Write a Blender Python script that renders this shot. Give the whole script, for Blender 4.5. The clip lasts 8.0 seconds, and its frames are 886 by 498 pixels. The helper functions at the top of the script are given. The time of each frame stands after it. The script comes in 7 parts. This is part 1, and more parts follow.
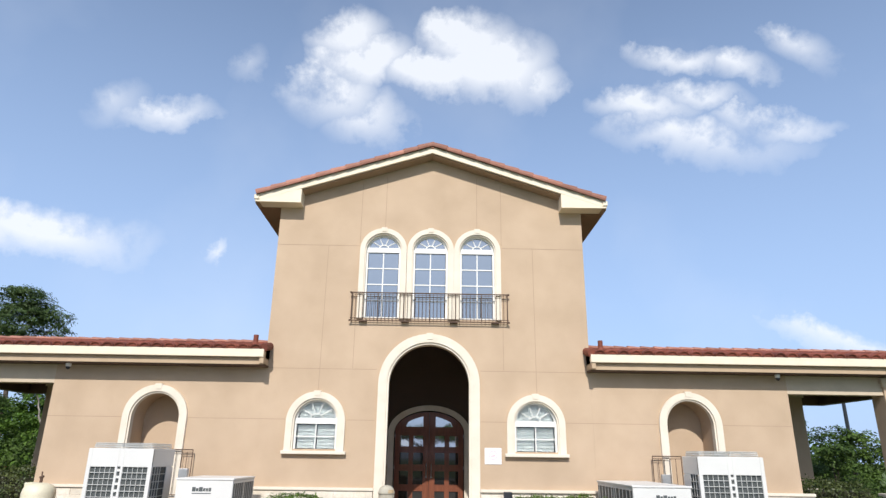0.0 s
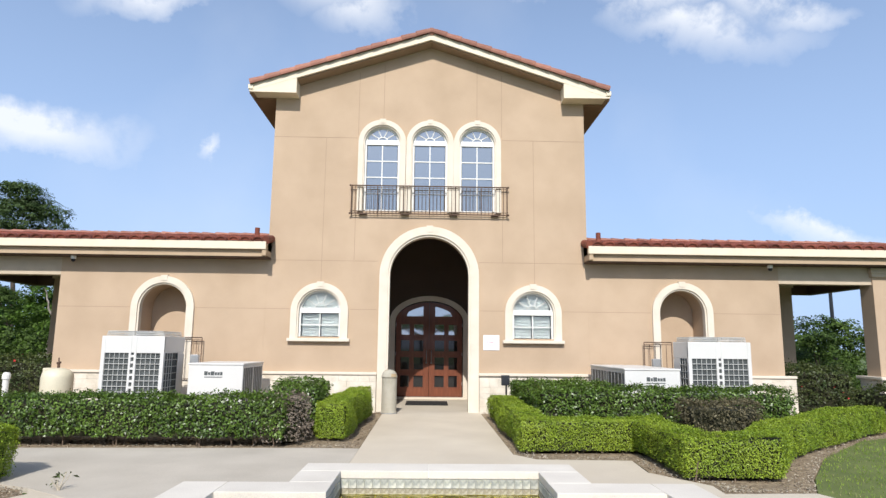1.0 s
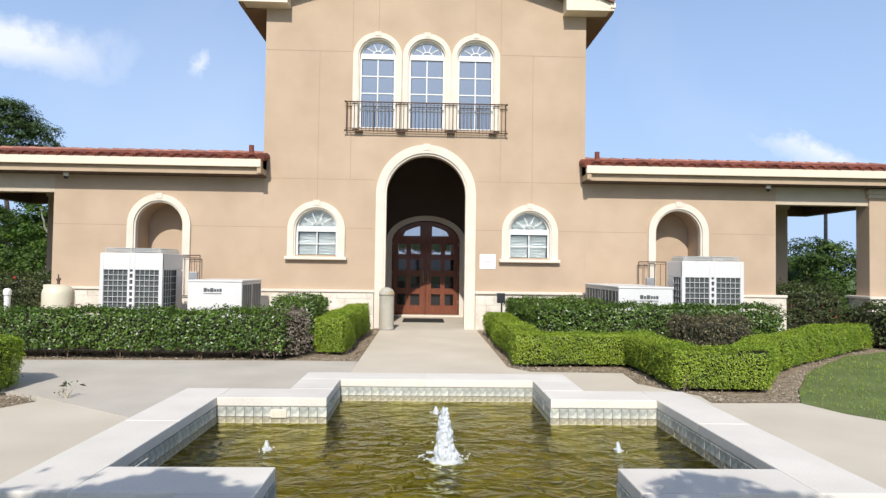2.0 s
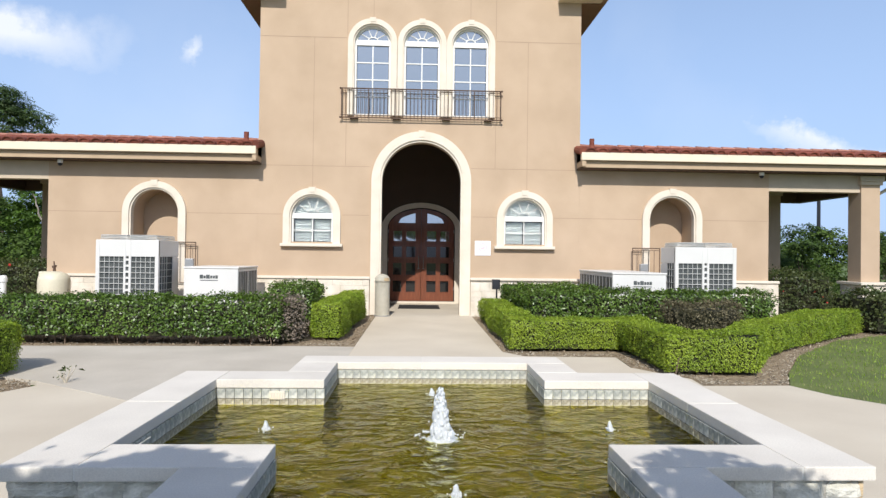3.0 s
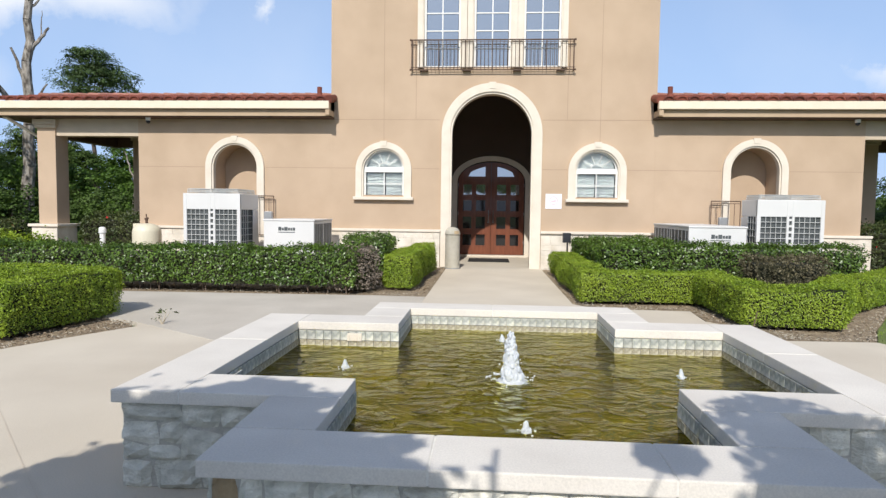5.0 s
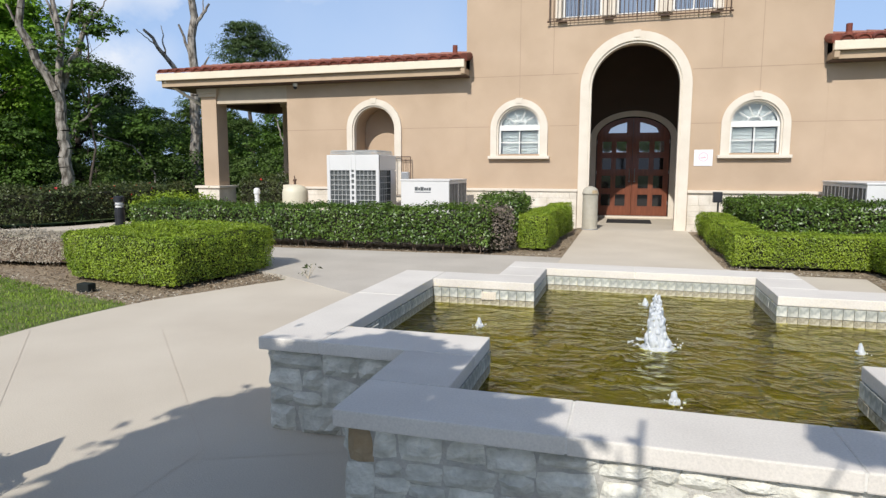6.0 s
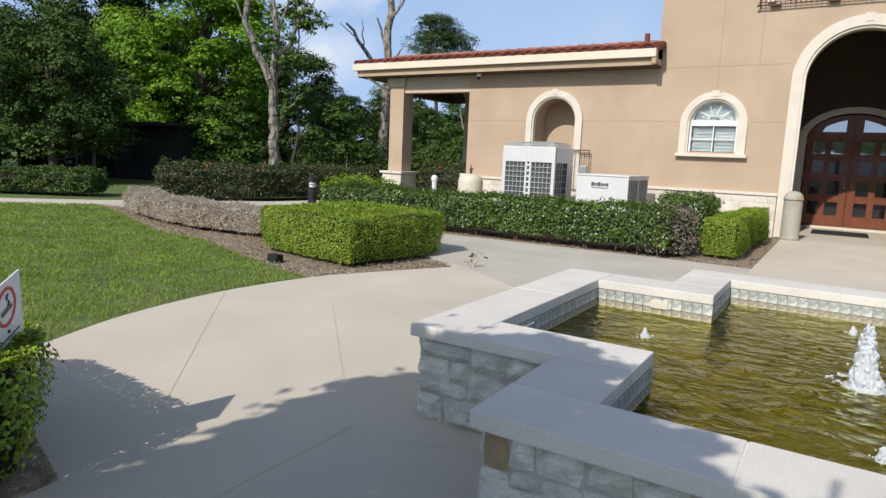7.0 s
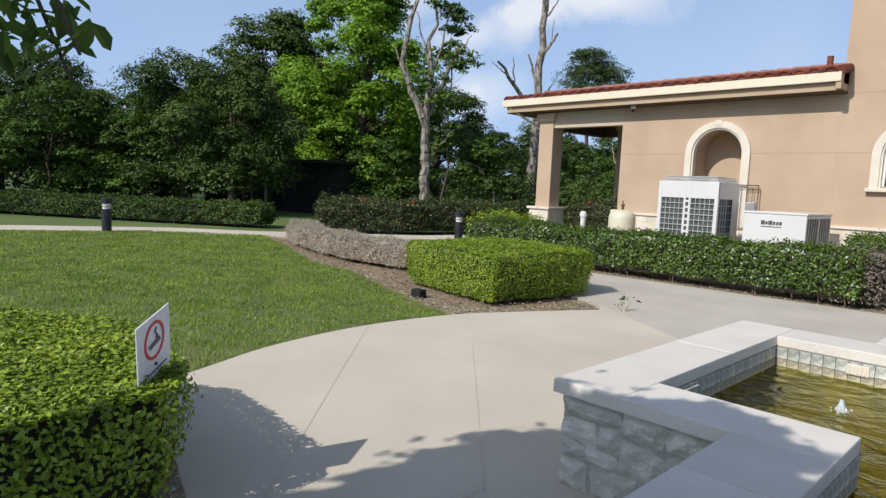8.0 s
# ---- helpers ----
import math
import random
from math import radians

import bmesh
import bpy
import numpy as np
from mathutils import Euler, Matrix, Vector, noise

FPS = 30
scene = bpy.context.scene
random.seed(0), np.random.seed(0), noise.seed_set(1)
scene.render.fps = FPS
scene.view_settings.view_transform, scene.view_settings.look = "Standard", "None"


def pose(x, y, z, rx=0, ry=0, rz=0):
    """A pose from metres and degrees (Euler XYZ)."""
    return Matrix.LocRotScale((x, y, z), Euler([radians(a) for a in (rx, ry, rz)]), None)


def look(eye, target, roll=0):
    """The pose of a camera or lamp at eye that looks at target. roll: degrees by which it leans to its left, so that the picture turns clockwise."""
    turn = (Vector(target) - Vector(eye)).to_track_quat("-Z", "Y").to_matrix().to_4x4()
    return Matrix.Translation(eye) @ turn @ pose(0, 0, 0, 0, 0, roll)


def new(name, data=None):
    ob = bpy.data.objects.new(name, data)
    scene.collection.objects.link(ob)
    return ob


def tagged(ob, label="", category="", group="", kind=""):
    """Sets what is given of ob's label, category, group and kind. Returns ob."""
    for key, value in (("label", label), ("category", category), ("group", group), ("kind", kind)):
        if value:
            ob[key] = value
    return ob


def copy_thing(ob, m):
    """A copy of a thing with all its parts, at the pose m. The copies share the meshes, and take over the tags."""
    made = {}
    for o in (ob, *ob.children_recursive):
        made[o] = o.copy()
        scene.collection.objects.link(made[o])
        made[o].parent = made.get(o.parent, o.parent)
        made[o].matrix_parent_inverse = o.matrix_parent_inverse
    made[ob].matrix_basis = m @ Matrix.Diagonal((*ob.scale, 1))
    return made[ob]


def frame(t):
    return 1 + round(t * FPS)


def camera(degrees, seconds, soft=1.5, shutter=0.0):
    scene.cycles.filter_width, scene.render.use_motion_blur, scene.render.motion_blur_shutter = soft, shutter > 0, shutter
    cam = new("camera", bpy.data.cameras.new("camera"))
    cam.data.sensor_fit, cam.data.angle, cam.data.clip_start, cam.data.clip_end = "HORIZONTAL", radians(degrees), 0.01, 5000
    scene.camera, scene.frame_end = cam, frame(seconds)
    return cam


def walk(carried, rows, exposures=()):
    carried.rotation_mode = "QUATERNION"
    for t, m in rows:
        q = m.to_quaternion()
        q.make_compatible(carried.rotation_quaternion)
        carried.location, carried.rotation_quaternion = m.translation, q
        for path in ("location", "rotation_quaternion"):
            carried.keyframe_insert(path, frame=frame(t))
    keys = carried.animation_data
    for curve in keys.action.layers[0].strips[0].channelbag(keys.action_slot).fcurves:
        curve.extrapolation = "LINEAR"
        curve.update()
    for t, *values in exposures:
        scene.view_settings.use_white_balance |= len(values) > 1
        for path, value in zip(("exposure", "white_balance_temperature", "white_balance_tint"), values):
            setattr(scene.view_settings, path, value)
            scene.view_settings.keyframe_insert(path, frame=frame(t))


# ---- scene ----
import itertools

cam = camera(70.6, 8.0, soft=1.4)

PATH = [
    (0, (0.089, -15.725, 1.682), (0.121, -13.827, 2.31), 0.8),
    (0.5, (0.079, -15.721, 1.642), (0.117, -13.776, 2.103), 0.4),
    (1, (0.012, -15.704, 1.605), (0.06, -13.728, 1.911), 0.6),
    (1.5, (0.03, -15.665, 1.566), (0.078, -13.672, 1.729), 0.5),
    (2, (0.003, -15.659, 1.532), (0.066, -13.661, 1.591), 0.8),
    (2.2, (-0.003, -15.658, 1.519), (0.066, -13.66, 1.546), 0.9),
    (3.3, (0.001, -15.756, 1.497), (0.081, -13.758, 1.512), 0.7),
    (3.5, (0.015, -15.768, 1.491), (0.089, -13.769, 1.493), 0.8),
    (4, (0.008, -15.788, 1.479), (0.072, -13.789, 1.471), 1.0),
    (4.2, (-0.003, -15.815, 1.476), (0.04, -13.816, 1.463), 0.9),
    (5.3, (-0.019, -15.789, 1.437), (-0.27, -13.813, 1.263), 0.6),
    (5.5, (-0.025, -15.761, 1.43), (-0.363, -13.8, 1.23), 0.4),
    (6, (-0.051, -15.658, 1.402), (-0.607, -13.753, 1.152), 0.1),
    (6.5, (-0.051, -15.563, 1.399), (-0.846, -13.748, 1.13), 0.7),
    (7, (-0.052, -15.48, 1.395), (-1.103, -13.803, 1.108), 2.5),
    (7.5, (-0.104, -15.404, 1.403), (-1.351, -13.862, 1.144), 2.4),
    (8, (-0.206, -15.262, 1.407), (-1.627, -13.869, 1.209), 2.5),
]
walk(cam, [(t, look(eye, target, roll)) for t, eye, target, roll in PATH],
     exposures=((0.0, 0.08, 6330, 10), (1.5, 0.09, 6330, 10), (3.5, 0.07, 6330, 10), (5.5, -0.02, 6330, 10), (6.5, -0.10, 6330, 10), (8.0, -0.14, 6330, 10)))

# ---- world, sun, exposure ----
SUN_EL, SUN_AZ = 39.0, 4.5            # elevation; degrees that the sun stands to the west of straight behind
world = bpy.data.worlds.new("sky")
scene.world = world
world.use_nodes = True
wn, wl = world.node_tree.nodes, world.node_tree.links
wn.clear()
w_out, w_bg = wn.new("ShaderNodeOutputWorld"), wn.new("ShaderNodeBackground")
w_sky = wn.new("ShaderNodeTexSky")
w_sky.sky_type, w_sky.sun_disc = "NISHITA", False
w_sky.sun_elevation, w_sky.sun_rotation = radians(SUN_EL), radians(180 + SUN_AZ)
w_sky.air_density, w_sky.dust_density, w_sky.ozone_density = 1.0, 1.3, 3.0
w_bg.inputs["Strength"].default_value = 0.128
w_geo = wn.new("ShaderNodeTexCoord")
w_sep = wn.new("ShaderNodeSeparateXYZ")
wl.new(w_geo.outputs["Generated"], w_sep.inputs[0])


def wmath(op, a, b=None, c=None):
    n = wn.new("ShaderNodeMath")
    n.operation = op
    for i, v in enumerate((a, b, c)):
        if v is None:
            continue
        if isinstance(v, (int, float)):
            n.inputs[i].default_value = v
        else:
            wl.new(v, n.inputs[i])
    return n.outputs[0]


# cumulus puffs, as directions over the roof: x/y, z/y, half width, half height, density
up = wmath("MAXIMUM", w_sep.outputs[1], 0.05)
u0, v0 = wmath("DIVIDE", w_sep.outputs[0], up), wmath("DIVIDE", w_sep.outputs[2], up)
w_n1 = wn.new("ShaderNodeTexNoise")
w_n1.inputs["Scale"].default_value, w_n1.inputs["Detail"].default_value = 5.5, 9.0
w_n1.inputs["Roughness"].default_value = 0.60
wl.new(w_geo.outputs["Generated"], w_n1.inputs["Vector"])
w_n2 = wn.new("ShaderNodeTexNoise")
w_n2.inputs["Scale"].default_value, w_n2.inputs["Detail"].default_value = 3.0, 5.0
wl.new(w_geo.outputs["Generated"], w_n2.inputs["Vector"])
wob = wmath("MULTIPLY", wmath("SUBTRACT", w_n1.outputs[0], 0.5), 0.26)
u1, v1 = wmath("ADD", u0, wob), wmath("SUBTRACT", v0, wob)
cover = None
for cu, cv, a, b, d in ((-0.16, 0.75, 0.07, 0.06, 1.0), (-0.12, 0.69, 0.09, 0.06, 1.0), (-0.19, 0.63, 0.09, 0.05, 1.0), (-0.13, 0.58, 0.08, 0.04, 0.8),
                        (0.07, 0.745, 0.08, 0.07, 1.0), (0.12, 0.69, 0.11, 0.08, 1.0), (0.03, 0.66, 0.10, 0.05, 0.9), (0.18, 0.655, 0.07, 0.035, 0.8),
                        (0.40, 0.60, 0.10, 0.035, 0.65), (0.50, 0.63, 0.08, 0.03, 0.7), (0.50, 0.545, 0.17, 0.035, 0.62), (0.63, 0.585, 0.10, 0.03, 0.85),
                        (0.47, 0.71, 0.09, 0.03, 0.75), (0.58, 0.70, 0.06, 0.03, 0.6), (0.69, 0.76, 0.05, 0.035, 0.65), (-0.48, 0.575, 0.09, 0.03, 0.75),
                        (-0.58, 0.60, 0.06, 0.05, 0.4), (-0.63, 0.35, 0.14, 0.046, 0.95), (-0.79, 0.335, 0.14, 0.05, 0.9), (-0.36, 0.32, 0.025, 0.018, 0.6),
                        (0.70, 0.185, 0.11, 0.022, 0.7), (-0.36, 0.70, 0.035, 0.04, 0.4), (-0.97, 0.335, 0.13, 0.05, 0.8), (-1.22, 0.43, 0.16, 0.05, 0.7), (-0.93, 0.20, 0.13, 0.06, 0.6)):
    du = wmath("DIVIDE", wmath("SUBTRACT", u1, cu), a)
    dv = wmath("DIVIDE", wmath("SUBTRACT", v1, cv), b)
    r = wmath("SQRT", wmath("ADD", wmath("MULTIPLY", du, du), wmath("MULTIPLY", dv, dv)))
    puff = wmath("MULTIPLY", wmath("MAXIMUM", wmath("SUBTRACT", 1.25, r), 0.0), d)
    cover = puff if cover is None else wmath("MAXIMUM", cover, puff)
haze = wmath("MULTIPLY", wmath("MAXIMUM", wmath("SUBTRACT", w_n2.outputs[0], 0.5), 0.0), 0.5)
cover = wmath("MULTIPLY", cover, wmath("MAXIMUM", wmath("SUBTRACT", wmath("MULTIPLY", w_n1.outputs[0], 4.2), 1.25), 0.05))
cover = wmath("MINIMUM", wmath("ADD", wmath("ADD", cover, haze), 0.04), 0.84)
w_mix = wn.new("ShaderNodeMix")
w_mix.data_type = "RGBA"
wl.new(cover, w_mix.inputs[0])
# pale summer haze, thick towards the horizon
w_haze = wn.new("ShaderNodeMix")
w_haze.data_type = "RGBA"
wl.new(wmath("MINIMUM", wmath("MULTIPLY", wmath("MAXIMUM", wmath("SUBTRACT", 0.80, wmath("MAXIMUM", w_sep.outputs[2], 0.0)), 0.0), 1.15), 0.82), w_haze.inputs[0])
wl.new(w_sky.outputs[0], w_haze.inputs[6])
w_haze.inputs[7].default_value = (3.65, 5.1, 7.8, 1)
wl.new(w_haze.outputs[2], w_mix.inputs[6])
w_mix.inputs[7].default_value = (7.6, 7.7, 7.9, 1)
wl.new(w_mix.outputs[2], w_bg.inputs["Color"])
wl.new(w_bg.outputs[0], w_out.inputs[0])

sun = new("sun", bpy.data.lights.new("sun", "SUN"))
sun.data.energy, sun.data.angle, sun.data.color = 4.35, radians(0.53), (1.0, 0.95, 0.88)
SUN_DIR = Vector((-math.sin(radians(SUN_AZ)) * math.cos(radians(SUN_EL)), -math.cos(radians(SUN_AZ)) * math.cos(radians(SUN_EL)), math.sin(radians(SUN_EL))))
sun.matrix_world = look(SUN_DIR * 60, (0, 0, 0))


# ---- materials ----
def surf(name, c1, c2, scale=2.0, rough=0.8, bump=0.25, bscale=80.0, metal=0.0, spec=0.4, per_object=0.0, per_island=0.0, translucent=0.0, stretch=(1, 1, 1), contrast=0.25, coat=0.0):
    """Two-scale noise colour with fine relief; optional variation by object or by island."""
    m = bpy.data.materials.new(name)
    m.use_nodes = True
    n, l = m.node_tree.nodes, m.node_tree.links
    bs = n["Principled BSDF"]
    tc, mp = n.new("ShaderNodeTexCoord"), n.new("ShaderNodeMapping")
    mp.inputs["Scale"].default_value = stretch
    l.new(tc.outputs["Object"], mp.inputs[0])
    n1, n2 = n.new("ShaderNodeTexNoise"), n.new("ShaderNodeTexNoise")
    n1.inputs["Scale"].default_value, n1.inputs["Detail"].default_value = scale, 6.0
    n2.inputs["Scale"].default_value, n2.inputs["Detail"].default_value = bscale, 4.0
    for t in (n1, n2):
        l.new(mp.outputs[0], t.inputs["Vector"])
    ramp = n.new("ShaderNodeValToRGB")
    ramp.color_ramp.elements[0].position, ramp.color_ramp.elements[1].position = 0.5 - contrast, 0.5 + contrast
    ramp.color_ramp.elements[0].color, ramp.color_ramp.elements[1].color = (*c1, 1), (*c2, 1)
    l.new(n1.outputs[0], ramp.inputs[0])
    fine = n.new("ShaderNodeMapRange")
    fine.inputs["To Min"].default_value, fine.inputs["To Max"].default_value = 0.82, 1.18
    l.new(n2.outputs[0], fine.inputs[0])
    value = fine.outputs[0]
    for source, amount in (("object", per_object), ("island", per_island)):
        if amount:
            src = n.new("ShaderNodeObjectInfo").outputs["Random"] if source == "object" else n.new("ShaderNodeNewGeometry").outputs["Random Per Island"]
            mr, mu = n.new("ShaderNodeMapRange"), n.new("ShaderNodeMath")
            mr.inputs["To Min"].default_value, mr.inputs["To Max"].default_value = 1 - amount, 1 + amount
            mu.operation = "MULTIPLY"
            l.new(src, mr.inputs[0])
            l.new(mr.outputs[0], mu.inputs[0])
            l.new(value, mu.inputs[1])
            value = mu.outputs[0]
    mix = n.new("ShaderNodeVectorMath")
    mix.operation = "SCALE"
    l.new(ramp.outputs[0], mix.inputs[0])
    l.new(value, mix.inputs["Scale"])
    l.new(mix.outputs[0], bs.inputs["Base Color"])
    bs.inputs["Roughness"].default_value, bs.inputs["Metallic"].default_value = rough, metal
    bs.inputs["Specular IOR Level"].default_value = spec
    bs.inputs["Coat Weight"].default_value = coat
    if bump:
        bp = n.new("ShaderNodeBump")
        bp.inputs["Strength"].default_value, bp.inputs["Distance"].default_value = bump, 0.01
        l.new(n2.outputs[0], bp.inputs["Height"])
        l.new(bp.outputs[0], bs.inputs["Normal"])
    if translucent:
        tr, ms = n.new("ShaderNodeBsdfTranslucent"), n.new("ShaderNodeMixShader")
        ms.inputs[0].default_value = translucent
        l.new(mix.outputs[0], tr.inputs[0])
        l.new(bs.outputs[0], ms.inputs[1])
        l.new(tr.outputs[0], ms.inputs[2])
        l.new(ms.outputs[0], n["Material Output"].inputs[0])
    return m


STUCCO = surf("tan_stucco", (0.435, 0.322, 0.219), (0.535, 0.402, 0.282), 0.9, 0.92, 0.35, 160)
TRIM = surf("cream_stucco_trim", (0.66, 0.585, 0.475), (0.735, 0.665, 0.555), 3, 0.85, 0.25, 150)
FASCIA = surf("cream_painted_fascia", (0.70, 0.61, 0.46), (0.76, 0.67, 0.52), 2, 0.6, 0.1, 60)
LINTEL = surf("cream_stucco_beam", (0.50, 0.41, 0.30), (0.56, 0.465, 0.345), 3, 0.8, 0.2, 90)
# brown for the bay ceiling and inner lintels, darkened to hold their shade
SOFFIT_BAY = surf("bay_shade_brown", (0.075, 0.045, 0.03), (0.105, 0.063, 0.042), 3, 0.7, 0.2, 60)
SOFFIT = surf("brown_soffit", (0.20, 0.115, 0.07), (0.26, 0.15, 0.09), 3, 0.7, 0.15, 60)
# a darker tan than SOFFIT_TAN, for the tower's roof slopes
SOFFIT_RAKE = surf("dark_tan_slope", (0.25, 0.175, 0.115), (0.31, 0.22, 0.145), 3, 0.8, 0.2, 60)
SOFFIT_TAN = surf("tan_soffit_shaded_fascia", (0.42, 0.31, 0.20), (0.48, 0.36, 0.24), 3, 0.8, 0.15, 60)
# the tan stucco again, darkened so that its colour holds the porch's shade
PORCH = surf("shade_darkened_porch_stucco", (0.085, 0.058, 0.042), (0.11, 0.076, 0.056), 1.0, 0.9, 0.3, 120)
LIMESTONE = surf("white_limestone", (0.58, 0.515, 0.41), (0.77, 0.71, 0.61), 4, 0.9, 0.7, 45, per_object=0.07)
MORTAR = surf("pale_mortar", (0.58, 0.535, 0.455), (0.68, 0.63, 0.545), 8, 0.95, 0.5, 90)
TILE_RED = surf("red_clay_tile", (0.15, 0.038, 0.024), (0.26, 0.075, 0.042), 5, 0.75, 0.3, 70, per_object=0.35)
TILE_RAKE = surf("pinkish_clay_tile", (0.25, 0.105, 0.07), (0.37, 0.175, 0.125), 4, 0.75, 0.3, 70, per_object=0.25)
CONCRETE = surf("broom_finished_concrete", (0.53, 0.46, 0.36), (0.64, 0.57, 0.455), 0.8, 0.9, 0.3, 130, stretch=(1, 1, 1))
CONCRETE_OLD = surf("weathered_grey_concrete", (0.45, 0.405, 0.335), (0.56, 0.51, 0.43), 1.1, 0.9, 0.35, 120)
JOINT = surf("sandy_joint_filler", (0.54, 0.465, 0.36), (0.64, 0.56, 0.45), 6, 0.95, 0.3, 60)
REVEAL = surf("groove_shade_stucco", (0.33, 0.235, 0.165), (0.37, 0.265, 0.19), 3, 0.95, 0.2, 60)
COPING = surf("honed_limestone_coping", (0.64, 0.59, 0.515), (0.75, 0.70, 0.615), 2.5, 0.8, 0.12, 120, per_object=0.05)
ROCK = surf("grey_fieldstone", (0.50, 0.485, 0.405), (0.82, 0.795, 0.695), 11, 0.95, 1.0, 55, per_object=0.10, stretch=(1, 1, 1.5), contrast=0.22)
BED_MORTAR = surf("grey_bedding_mortar", (0.42, 0.40, 0.35), (0.60, 0.57, 0.50), 14, 0.95, 0.8, 90)
ROCK_TAN = surf("tan_fieldstone", (0.36, 0.25, 0.13), (0.56, 0.45, 0.30), 9, 0.95, 1.0, 38, per_object=0.2)
POOL_TILE = surf("slate_blue_pool_tile", (0.22, 0.245, 0.225), (0.66, 0.645, 0.57), 27, 0.5, 0.35, 40, per_object=0.16)
GROUT = surf("lime_crusted_waterline_tile", (0.19, 0.165, 0.10), (0.60, 0.555, 0.44), 30, 0.9, 0.3, 60)
# olive algae; the yellow streaks are rippling light put into the colour
POOL_BED = surf("algae_and_light_band_bed", (0.020, 0.018, 0.002), (0.27, 0.235, 0.022), 5.5, 0.9, 0.3, 22, contrast=0.22, stretch=(0.7, 1.5, 1))
MULCH = surf("brown_mulch", (0.15, 0.105, 0.065), (0.41, 0.325, 0.215), 16, 0.95, 1.0, 70)
LAWN = surf("lawn_soil_and_thatch", (0.09, 0.12, 0.03), (0.16, 0.19, 0.055), 1.5, 0.95, 0.6, 60)
BLADE = surf("grass_blade", (0.15, 0.255, 0.022), (0.305, 0.41, 0.052), 1.6, 0.6, 0.0, 30, per_island=0.4, translucent=0.35, contrast=0.16)
THATCH = surf("dry_grass_blade", (0.25, 0.235, 0.085), (0.40, 0.37, 0.17), 2.0, 0.8, 0.0, 30, per_island=0.35, translucent=0.3)
GROUND = surf("distant_grass", (0.07, 0.11, 0.025), (0.14, 0.185, 0.05), 0.4, 0.95, 0.4, 25)
LEAF_BOX = surf("boxwood_leaf", (0.15, 0.24, 0.014), (0.30, 0.385, 0.032), 2.2, 0.45, 0.0, 30, per_island=0.36, translucent=0.12)
LEAF_DARK = surf("glossy_dark_leaf", (0.052, 0.105, 0.011), (0.125, 0.20, 0.026), 2.0, 0.38, 0.0, 30, per_island=0.55, translucent=0.2, spec=0.55)
LEAF_PINK = surf("grey_pink_twig_leaf", (0.16, 0.13, 0.10), (0.34, 0.28, 0.215), 5.0, 0.7, 0.0, 30, per_island=0.45, translucent=0.2)
LEAF_PURPLE = surf("brown_green_leaf", (0.075, 0.07, 0.035), (0.165, 0.14, 0.075), 4.0, 0.6, 0.0, 30, per_island=0.5, translucent=0.2)
LEAF_DRY = surf("dry_grey_twig", (0.42, 0.37, 0.285), (0.60, 0.54, 0.43), 4.0, 0.9, 0.0, 30, per_island=0.35, translucent=0.15)
LEAF_ROSE = surf("rose_leaf", (0.04, 0.072, 0.018), (0.10, 0.112, 0.034), 2.5, 0.5, 0.0, 30, per_island=0.45, translucent=0.2)
LEAF_WOOD = surf("deep_green_wood_leaf", (0.037, 0.075, 0.011), (0.095, 0.152, 0.024), 0.35, 0.7, 0.0, 30, per_island=0.5, translucent=0.2)
LEAF_TREE = surf("tree_leaf", (0.052, 0.11, 0.013), (0.125, 0.215, 0.028), 0.35, 0.7, 0.0, 30, per_island=0.5, translucent=0.3)
LEAF_LIGHT = surf("bright_tree_leaf", (0.14, 0.285, 0.018), (0.27, 0.43, 0.038), 0.4, 0.65, 0.0, 30, per_island=0.45, translucent=0.42)
LEAF_PINE = surf("pine_needle", (0.055, 0.095, 0.028), (0.10, 0.155, 0.045), 0.6, 0.6, 0.0, 30, per_island=0.4, translucent=0.25)
# near black, painted in for the shade between a hedge's leaves
HEDGE_SHADE = surf("hedge_inner_shade", (0.018, 0.020, 0.009), (0.035, 0.034, 0.015), 6, 0.95, 0.6, 30)
BARK = surf("brown_bark", (0.055, 0.042, 0.032), (0.125, 0.10, 0.078), 4, 0.95, 0.9, 25, stretch=(3, 3, 0.6))
BARK_PALE = surf("bleached_dead_wood", (0.085, 0.07, 0.055), (0.36, 0.325, 0.28), 5, 0.95, 1.0, 25, stretch=(2, 2, 0.8), contrast=0.14)
RED_PETAL = surf("red_petal", (0.45, 0.03, 0.03), (0.6, 0.06, 0.05), 9, 0.6, 0.0, 30)
WHITE_METAL = surf("white_powder_coated_steel", (0.63, 0.62, 0.59), (0.70, 0.69, 0.66), 1.5, 0.45, 0.05, 200)
GREY_METAL = surf("grey_galvanised_steel", (0.34, 0.35, 0.36), (0.44, 0.45, 0.46), 4, 0.45, 0.1, 90, metal=0.6)
DARK_COIL = surf("grey_condenser_coil", (0.05, 0.058, 0.058), (0.10, 0.108, 0.105), 8, 0.6, 0.4, 150)
WIRE = surf("pale_coated_wire", (0.50, 0.50, 0.47), (0.60, 0.60, 0.57), 5, 0.5, 0.0, 60)
STEM = surf("bare_brown_stem", (0.11, 0.075, 0.05), (0.24, 0.18, 0.13), 8, 0.95, 0.6, 60)
SLAB_JOINT = surf("white_slab_joint", (0.70, 0.67, 0.60), (0.78, 0.75, 0.68), 8, 0.9, 0.3, 60)
IRON = surf("brown_wrought_iron", (0.06, 0.035, 0.022), (0.12, 0.07, 0.045), 10, 0.6, 0.3, 90)
BLACK_METAL = surf("black_painted_metal", (0.012, 0.013, 0.016), (0.03, 0.032, 0.038), 8, 0.45, 0.1, 90)
RUBBER = surf("black_rubber_mat", (0.018, 0.018, 0.018), (0.04, 0.038, 0.036), 12, 0.9, 0.8, 120)
